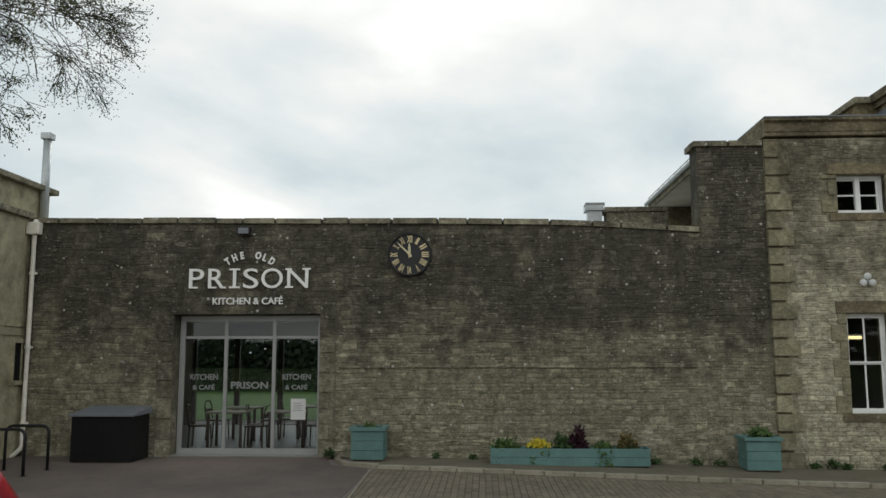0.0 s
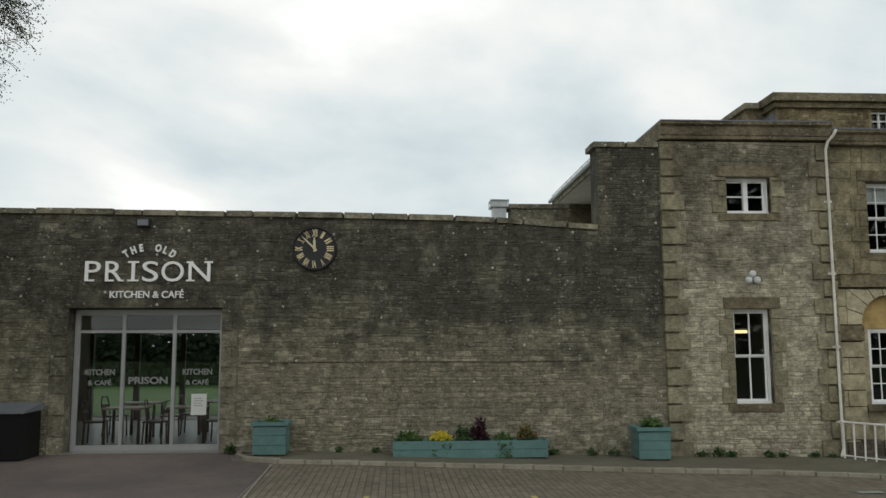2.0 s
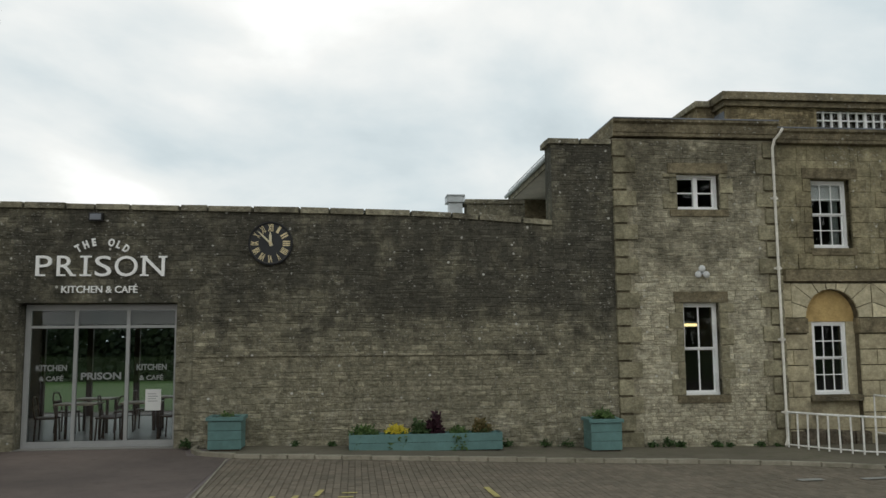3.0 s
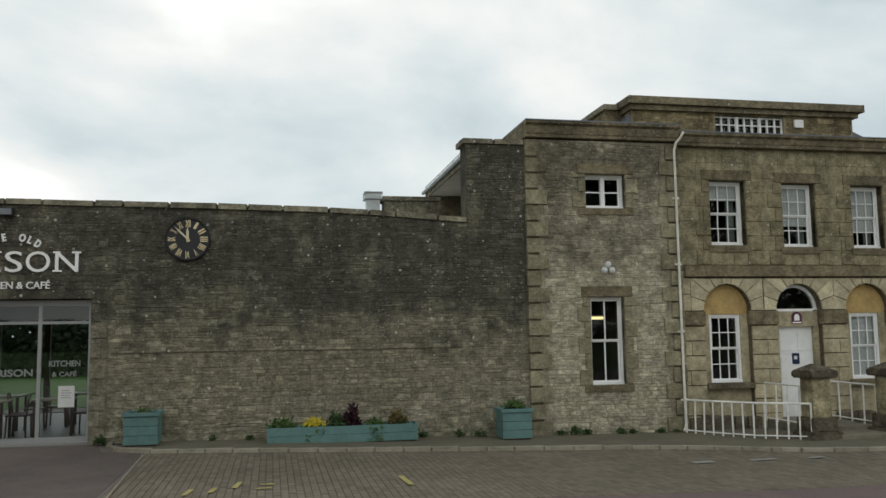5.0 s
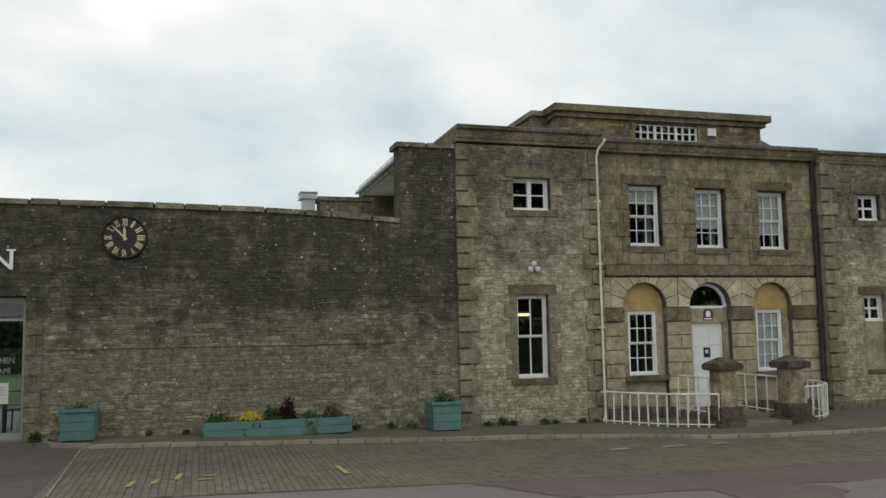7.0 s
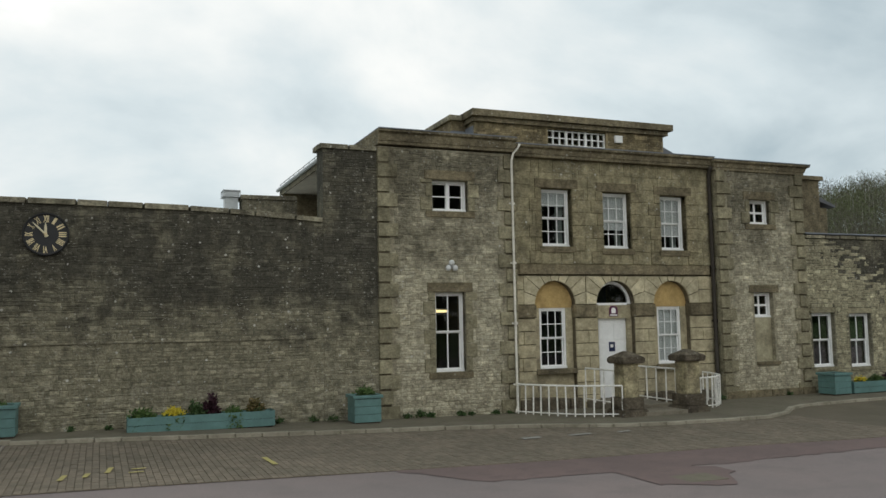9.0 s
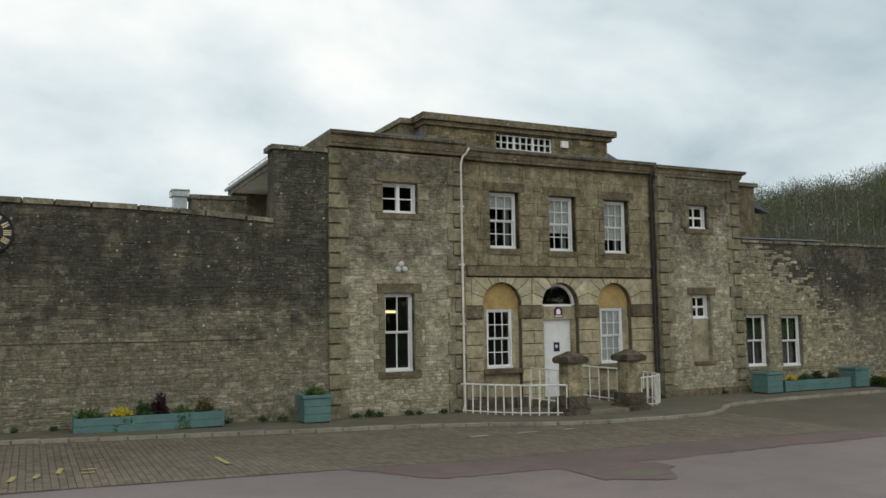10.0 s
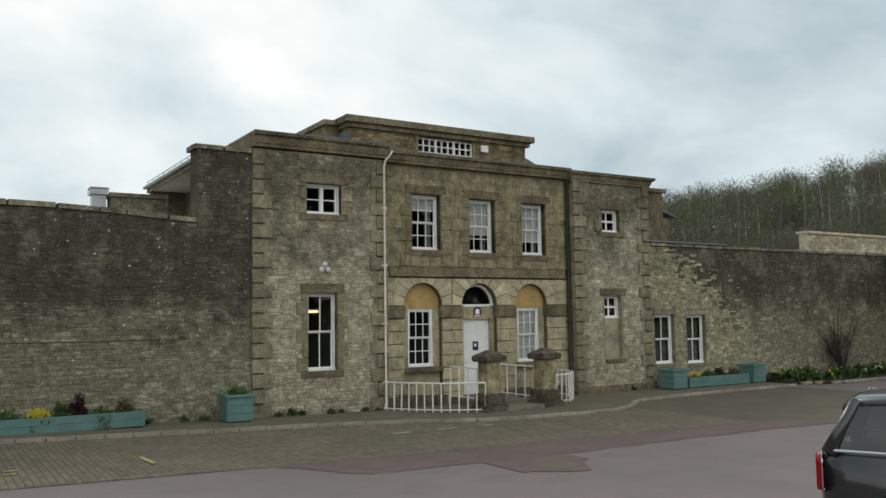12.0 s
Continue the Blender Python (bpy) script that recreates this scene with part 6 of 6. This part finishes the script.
def cycle_stand():
    c = thing("cycle_stand", pose(0, 0, 0), "black tubular steel cycle stand hoop", "cycle stand", "cycle stands")
    bm = bmesh.new()
    pts = [(-0.36, 0, 0), (-0.36, 0, 0.62)] + [(-0.24 - 0.12 * math.cos(k * math.pi / 10), 0, 0.62 + 0.12 * math.sin(k * math.pi / 10)) for k in range(1, 6)]
    pts += [(-x, y, z) for x, y, z in pts[::-1]]
    tube(bm, pts, 0.026, 10)
    part("hoop", bm, m_black, c, flat=False)
    for x in (-0.36, 0.36):
        bm = bmesh.new()
        tube(bm, [(x, 0, 0.0), (x, 0, 0.012)], 0.06, 12)
        part("foot_plate", bm, m_black, c)
    return c


cs = cycle_stand()
cs.matrix_basis = pose(-7.72, -2.75, gz(-7.7), 0, 0, 4)
copy_thing(cs, pose(-7.72, -2.0, gz(-7.7), 0, 0, 4))


# ---- cars ----
def build_car(body, label):
    """A small hatchback; the tail at x = 0, the nose along +x."""
    c = thing("car", pose(0, 0, 0), label, "car", "parked cars")
    secs = [(0.00, 0.60, 0.34, 0.86, 0.74), (0.05, 0.72, 0.28, 0.95, 0.80), (0.25, 0.80, 0.24, 1.00, 0.84), (0.9, 0.86, 0.22, 1.01, 0.86), (2.0, 0.87, 0.20, 0.98, 0.86), (2.9, 0.86, 0.22, 0.95, 0.84),
            (3.6, 0.82, 0.24, 0.86, 0.80), (3.95, 0.72, 0.28, 0.74, 0.70), (4.05, 0.60, 0.36, 0.62, 0.62)]
    bm = bmesh.new()
    rings = []
    for x, w, z0, z1, wt in secs:
        prof = [(-w * 0.86, z0), (-w, z0 + 0.12), (-w * 1.01, (z0 + z1) / 2), (-wt * 0.99, z1 - 0.05), (-wt * 0.9, z1), (wt * 0.9, z1), (wt * 0.99, z1 - 0.05), (w * 1.01, (z0 + z1) / 2), (w, z0 + 0.12), (w * 0.86, z0)]
        rings.append([bm.verts.new((x, y, z)) for y, z in prof])
    for a, b in zip(rings, rings[1:]):
        for k in range(10):
            bm.faces.new((a[k], a[(k + 1) % 10], b[(k + 1) % 10], b[k]))
    bm.faces.new(rings[0])
    bm.faces.new(rings[-1][::-1])
    bd = part("body", bm, body, c, flat=False)
    # cabin: pillars and roof as a shell, glass inside
    lo = [(0.10, 0.77), (0.9, 0.82), (2.0, 0.82), (3.05, 0.76)]
    hi = [(0.33, 0.60), (1.0, 0.64), (1.75, 0.64), (2.25, 0.60)]
    bm = bmesh.new()
    g0 = [(x, s * w, 0.985) for s in (-1, 1) for x, w in lo]
    g1 = [(x, s * w, 1.41) for s in (-1, 1) for x, w in hi]
    va, vb = [bm.verts.new(p) for p in g0], [bm.verts.new(p) for p in g1]
    for o in (0, 4):
        for k in range(3):
            bm.faces.new((va[o + k], va[o + k + 1], vb[o + k + 1], vb[o + k]))
    bm.faces.new((va[0], va[4], vb[4], vb[0]))
    bm.faces.new((va[3], va[7], vb[7], vb[3]))
    part("cabin_glass", bm, m_carglass, c, "dark tinted car windows")
    bm = bmesh.new()
    rr_ = []
    for x, w, z in ((0.20, 0.56, 1.38), (0.32, 0.63, 1.43), (1.0, 0.665, 1.475), (1.7, 0.665, 1.475), (2.2, 0.62, 1.42)):
        rr_.append([bm.verts.new((x, y, zz)) for y, zz in ((-w, z - 0.06), (-w * 0.93, z - 0.01), (-w * 0.5, z + 0.012), (w * 0.5, z + 0.012), (w * 0.93, z - 0.01), (w, z - 0.06), (w * 0.9, z - 0.07), (-w * 0.9, z - 0.07))])
    for a, b in zip(rr_, rr_[1:]):
        for k in range(8):
            bm.faces.new((a[k], a[(k + 1) % 8], b[(k + 1) % 8], b[k]))
    bm.faces.new(rr_[0])
    bm.faces.new(rr_[-1][::-1])
    part("roof", bm, body, c, flat=False)
    for s in (-1, 1):
        for (xa, wa), (xb, wb), r in ((lo[0], hi[0], 0.05), (lo[1], hi[1], 0.04), (lo[2], hi[2], 0.035), (lo[3], hi[3], 0.045)):
            bm = bmesh.new()
            tube(bm, [(xa, s * wa, 0.96), ((xa + xb) / 2, s * (wa + wb) / 2 * 1.01, 1.2), (xb, s * wb, 1.42)], [r * 1.5, r, r], 8)
            part("pillar", bm, body, c, flat=False)
        bm = bmesh.new()
        tube(bm, [(0.10, s * 0.80, 0.995), (0.9, s * 0.862, 1.005), (2.0, s * 0.862, 0.985), (3.0, s * 0.80, 0.965)], 0.014, 6)
        part("waist_trim", bm, m_chrome, c, "bright chrome waist trim")
        bm = bmesh.new()
        ring = [(0.085 * math.cos(k * math.pi / 12), 0.17 * math.sin(k * math.pi / 12)) for k in range(24)]
        vs = [[bm.verts.new((x + 0.05 * (1 - kk) + 0.16 * abs(y) , s * (0.735 + y * kk), 0.80 + z * kk)) for y, z in ring] for x, kk in ((0.03, 1.0), (-0.025, 0.9), (-0.04, 0.55))]
        for ra, rb in zip(vs, vs[1:]):
            for k in range(24):
                bm.faces.new((ra[k], ra[(k + 1) % 24], rb[(k + 1) % 24], rb[k]))
        bm.faces.new(vs[-1])
        lt = part("tail_light", bm, m_tail, c, "red tail light", False)
        bm = bmesh.new()
        tube(bm, [(0.035 + 0.16 * abs(y), s * (0.735 + y * 1.04), 0.80 + z * 1.04) for y, z in ring], 0.006, 6, True)
        part("light_trim", bm, m_chrome, lt)
        for x in (0.72, 3.22):
            bm = bmesh.new()
            ring = [(0.31 * math.cos(k * math.pi / 14), 0.31 * math.sin(k * math.pi / 14)) for k in range(28)]
            prism(bm, ring, -0.10, 0.10)
            bmesh.ops.bevel(bm, geom=[e for e in bm.edges if e.calc_length() < 0.1], offset=0.02, segments=2, affect="EDGES")
            wh = part("wheel", bm, m_tyre, c)
            wh.matrix_basis = pose(x, s * 0.79, 0.31)
            bm = bmesh.new()
            for k in range(5):
                a = k * 2 * math.pi / 5
                tube(bm, [(0, s * 0.105, 0), (0.19 * math.cos(a), s * 0.105, 0.19 * math.sin(a))], 0.025, 6)
            tube(bm, [(0.2 * math.cos(k * math.pi / 10), s * 0.105, 0.2 * math.sin(k * math.pi / 10)) for k in range(20)], 0.018, 6, True)
            part("rim", bm, m_chrome, wh)
            bm = bmesh.new()
            tube(bm, [(x + 0.37 * math.cos(k * math.pi / 10), s * 0.845, 0.33 + 0.36 * math.sin(k * math.pi / 10)) for k in range(11)], 0.035, 6)
            part("wheel_arch", bm, m_black, c, "black plastic wheel arch trim")
    bm = bmesh.new()
    bx(bm, -0.06, 0.12, -0.74, 0.74, 0.24, 0.46, 0.05)
    part("bumper", bm, m_black, c)
    bm = bmesh.new()
    bx(bm, -0.07, -0.055, -0.26, 0.26, 0.50, 0.61)
    part("number_plate", bm, m_ymark, c)
    return c


build_car(m_car_grey, "dark grey small hatchback car with red tail lights, parked").matrix_basis = pose(6.72, -13.50, 0.0, 0, 0, -66) @ Matrix.Diagonal((1, 1, 1.05, 1))
build_car(m_car_red, "red small hatchback car, parked near the cycle stands").matrix_basis = pose(-3.38, -11.3, gz(-3.5, -12), 0, 0, -90)


# ---- trees ----
def grow(bm, rng, p, d, ln, r, depth, tips, droop=0.0, minr=0.004):
    """A limb that bends, thins and forks."""
    pts, rad = [p], [r]
    for k in range(3):
        d = (d + Vector((rng.gauss(0, 0.16), rng.gauss(0, 0.16), rng.gauss(0, 0.12) - droop))).normalized()
        p = p + d * ln / 3
        pts.append(p)
        rad.append(max(minr, r * (1 - 0.14 * (k + 1))))
    tube(bm, pts, rad, 6 if depth > 3 else (4 if depth > 1 else 3))
    if depth <= 1:
        tips.append((p, d))
    if depth > 0:
        for k in range(rng.choice((2, 3, 3)) if depth > 1 else 3):
            q = pts[rng.choice((2, 3, 3))] if k else p
            a = Vector((rng.gauss(0, 1), rng.gauss(0, 1), rng.gauss(0, 0.8))).normalized()
            grow(bm, rng, q, (d + a * rng.uniform(0.45, 0.8)).normalized(), ln * rng.uniform(0.62, 0.82), rad[-1] * 0.68, depth - 1, tips, droop * 1.1, minr)


def tip_leaves(rng, tips, per, size, spread):
    verts, faces = [], []
    for p, d in tips:
        for _ in range(per):
            q = p + Vector((rng.gauss(0, spread), rng.gauss(0, spread), rng.gauss(0, spread)))
            a = Vector((rng.gauss(0, 1), rng.gauss(0, 1), rng.gauss(0, 1))).normalized()
            w = a.orthogonal().normalized()
            s = size * rng.uniform(0.6, 1.3)
            k = len(verts)
            verts += [tuple(q), tuple(q + a * s * 0.5 + w * s * 0.3), tuple(q + a * s), tuple(q + a * s * 0.5 - w * s * 0.3)]
            faces.append((k, k + 1, k + 2, k + 3))
    return verts, faces


def near_tree():
    rng = random.Random(11)
    base = Vector((-20.45, 4.5, 5.95))
    t = thing("tree", pose(*base), "tall spreading tree with bare twigs and first small leaves", "tree")
    bm = bmesh.new()
    tube(bm, [(0, 0, -6.0), (0.15, 0, 2.5), (0.1, 0.1, 5.2)], [0.45, 0.34, 0.28], 10)
    part("trunk", bm, m_bark, t)
    bm, tips = bmesh.new(), []
    for d, ln, r, z in (((0.9, -0.05, 0.45), 3.9, 0.17, 5.0), ((0.8, -0.35, 0.75), 3.6, 0.15, 5.2), ((0.85, 0.3, 0.6), 3.6, 0.15, 4.9), ((0.6, 0.0, 0.95), 3.6, 0.15, 5.2), ((0.3, 0.5, 1.0), 3.4, 0.15, 5.2), ((-0.6, 0.1, 0.9), 3.4, 0.16, 5.2), ((0.1, -0.6, 0.9), 3.2, 0.14, 5.2)):
        grow(bm, rng, Vector((0.1, 0.1, z)), Vector(d).normalized(), ln, r, 6, tips, 0.035, 0.011)
    part("crown", bm, m_twig, t)
    v, f = tip_leaves(rng, tips, 9, 0.075, 0.16)
    soup("leaves", v, f, m_bud, t)
    return t


near_tree()


def hillside_wood():
    """The far wood on the hill: trunks, twiggy crowns and first leaf."""
    rng = random.Random(5)
    groups = {"trunks": ([], []), "twigs": ([], []), "buds": ([], []), "evergreen": ([], [])}

    def spike(key, p, q, w):
        v, f = groups[key]
        k, d = len(v), (q - p)
        a = d.cross(Vector((0.6, -0.8, 0.1))).normalized() * w
        b = d.cross(a).normalized() * w
        v += [tuple(p + a), tuple(p - a * 0.5 + b * 0.86), tuple(p - a * 0.5 - b * 0.86), tuple(q)]
        f += [(k, k + 1, k + 3), (k + 1, k + 2, k + 3), (k + 2, k, k + 3)]

    n = 0
    while n < 720:
        az, dist = radians(rng.uniform(38, 84)), rng.uniform(95, 245)
        x, y = dist * math.sin(az), dist * math.cos(az) - 17
        z = gz(x, y) - 0.5
        h = rng.uniform(9, 14) * (0.8 if dist < 130 else 1)
        base, lean = Vector((x, y, z)), Vector((rng.gauss(0, 0.5), rng.gauss(0, 0.5), 0))
        top = base + lean + Vector((0, 0, h))
        ever = rng.random() < 0.02
        spike("trunks", base, top, rng.uniform(0.22, 0.42))
        key = "evergreen" if ever else ("buds" if rng.random() < 0.35 else "twigs")
        m = 300 if ever else 520
        wide = h * rng.uniform(0.22, 0.42)
        v, f = groups[key]
        for _ in range(m):
            u = Vector((rng.gauss(0, 1), rng.gauss(0, 1), rng.gauss(0, 1))).normalized() * rng.random() ** 0.45
            c = base + lean * 0.7 + Vector((u.x * wide, u.y * wide, h * (0.72 + 0.31 * u.z)))
            d = Vector((u.x * 0.8 + rng.gauss(0, 0.4), u.y * 0.8 + rng.gauss(0, 0.4), 0.5 + rng.gauss(0, 0.6))).normalized()
            ln = rng.uniform(0.35, 1.15) if not ever else rng.uniform(0.3, 0.7)
            s = d.cross(Vector((0.75, 0.66, 0.0))).normalized() * (rng.uniform(0.02, 0.045) if not ever else 0.3)
            k = len(v)
            v += [tuple(c - s), tuple(c + s), tuple(c + d * ln)]
            f.append((k, k + 1, k + 2))
        for _ in range(5):
            t = rng.uniform(0.35, 0.7)
            p = base + lean * t + Vector((0, 0, h * t))
            a = rng.uniform(0, 2 * math.pi)
            spike("twigs", p, p + Vector((math.cos(a) * wide * 0.8, math.sin(a) * wide * 0.8, h * 0.25)), 0.06)
        n += 1
    ob = thing("hillside_wood", pose(0, 0, 0), "leafless grey-brown wood covering the far hillside", "woodland", kind="stuff")
    for key, m in (("trunks", m_wood_trunk), ("twigs", m_wood_twig), ("buds", m_wood_bud), ("evergreen", m_ivy)):
        soup(key, *groups[key], m, ob)["kind"] = "stuff"


hillside_wood()


def rear_hedge():
    """The belt of trees across the green, seen in the panes; its tall right part is added to darken the upper ones."""
    rng = random.Random(9)
    verts, faces = [], []
    for _ in range(26000):
        x, y = rng.uniform(-220, 220), -150 - rng.random() * 12
        # Added height beyond x = 15 keeps bright sky out of the upper panes.
        h = 5 + 42 * smooth(15, 60, x) + 2.5 * noise.noise(Vector((x * 0.08, 0, 3)))
        z = rng.random() ** 0.8 * h
        s = rng.uniform(0.9, 2.2)
        a = Vector((rng.gauss(0, 1), rng.gauss(0, 1), rng.gauss(0, 1))).normalized() * s
        b = a.orthogonal().normalized() * s * 0.6
        p, k = Vector((x, y, z)), len(verts)
        verts += [tuple(p + a), tuple(p + b), tuple(p - a), tuple(p - b)]
        faces.append((k, k + 1, k + 2, k + 3))
    tagged(soup("tree_belt", verts, faces, m_ivy), "dark belt of trees across the green, raised on the right to darken the upper panes", "trees", kind="stuff")


rear_hedge()

# ---- kerb, paving blocks and wall stones, piece by piece ----
me_kerb = block_mesh("kerb_block", m_kerb, 0.04)
kerb = thing("kerb", pose(0, 0, 0), "line of worn pale kerb stones edging the pavement", "kerb", kind="structure")
for (xa, ya), (xb, yb) in zip(KERB, KERB[1:]):
    ln = math.dist((xa, ya), (xb, yb))
    n = max(1, round(ln / 0.5))
    ang = math.degrees(math.atan2(yb - ya, xb - xa))
    for k in range(n):
        x, y = xa + (xb - xa) * k / n, ya + (yb - ya) * k / n
        ob = new("kerb_stone", me_kerb)
        ob.parent = kerb
        ob.matrix_basis = pose(x, y, gz(x) - 0.08, 0, 0, ang) @ Matrix.Translation((0, -0.05, 0)) @ Matrix.Diagonal((ln / n - 0.002, 0.10, 0.15 + R.uniform(-0.006, 0.006), 1))

verts, faces = [], []
x = -1.88
while x < 14.0:
    y = kerb_y(x) - 0.12 - R.uniform(0, 0.2)
    yend = paving_edge(x)
    while y > yend + 0.03:
        ln = min(0.2, y - yend)
        z = gz(x, y) + 0.012 + R.uniform(-0.003, 0.003)
        k, e = len(verts), 0.005
        a, b, c, d = x + 0.002, x + 0.098, y - ln + 0.002, y - 0.002
        verts += [(a, c, z - 0.012), (b, c, z - 0.012), (b, d, z - 0.012), (a, d, z - 0.012), (a + e, c + e, z), (b - e, c + e, z), (b - e, d - e, z), (a + e, d - e, z)]
        faces.append((k + 4, k + 5, k + 6, k + 7))
        faces += [(k + i, k + (i + 1) % 4, k + 4 + (i + 1) % 4, k + 4 + i) for i in range(4)]
        y -= ln
    x += 0.1
paving = tagged(soup("block_paving", verts, faces, m_paver), "brown concrete block paving of the parking bays", "paving", kind="stuff")

me_rubs = [rough_block_mesh("rubble_stone", m_wall_piece) for _ in range(8)]
for a, b, c, d in near:
    block("stone", R.choice(me_rubs), a + 0.004, b - 0.004, -R.uniform(0.004, 0.014), 0.03, c + 0.004, d - 0.004, wall_front)
me_wings = [rough_block_mesh("wing_rubble_stone", m_wing_piece) for _ in range(8)]
for par, single in WING_PIECES:
    for a, b, c, d in single:
        block("stone", R.choice(me_wings), a + 0.004, b - 0.004, -0.03 - R.uniform(0.004, 0.014), 0.0, c + 0.004, d - 0.004, par)
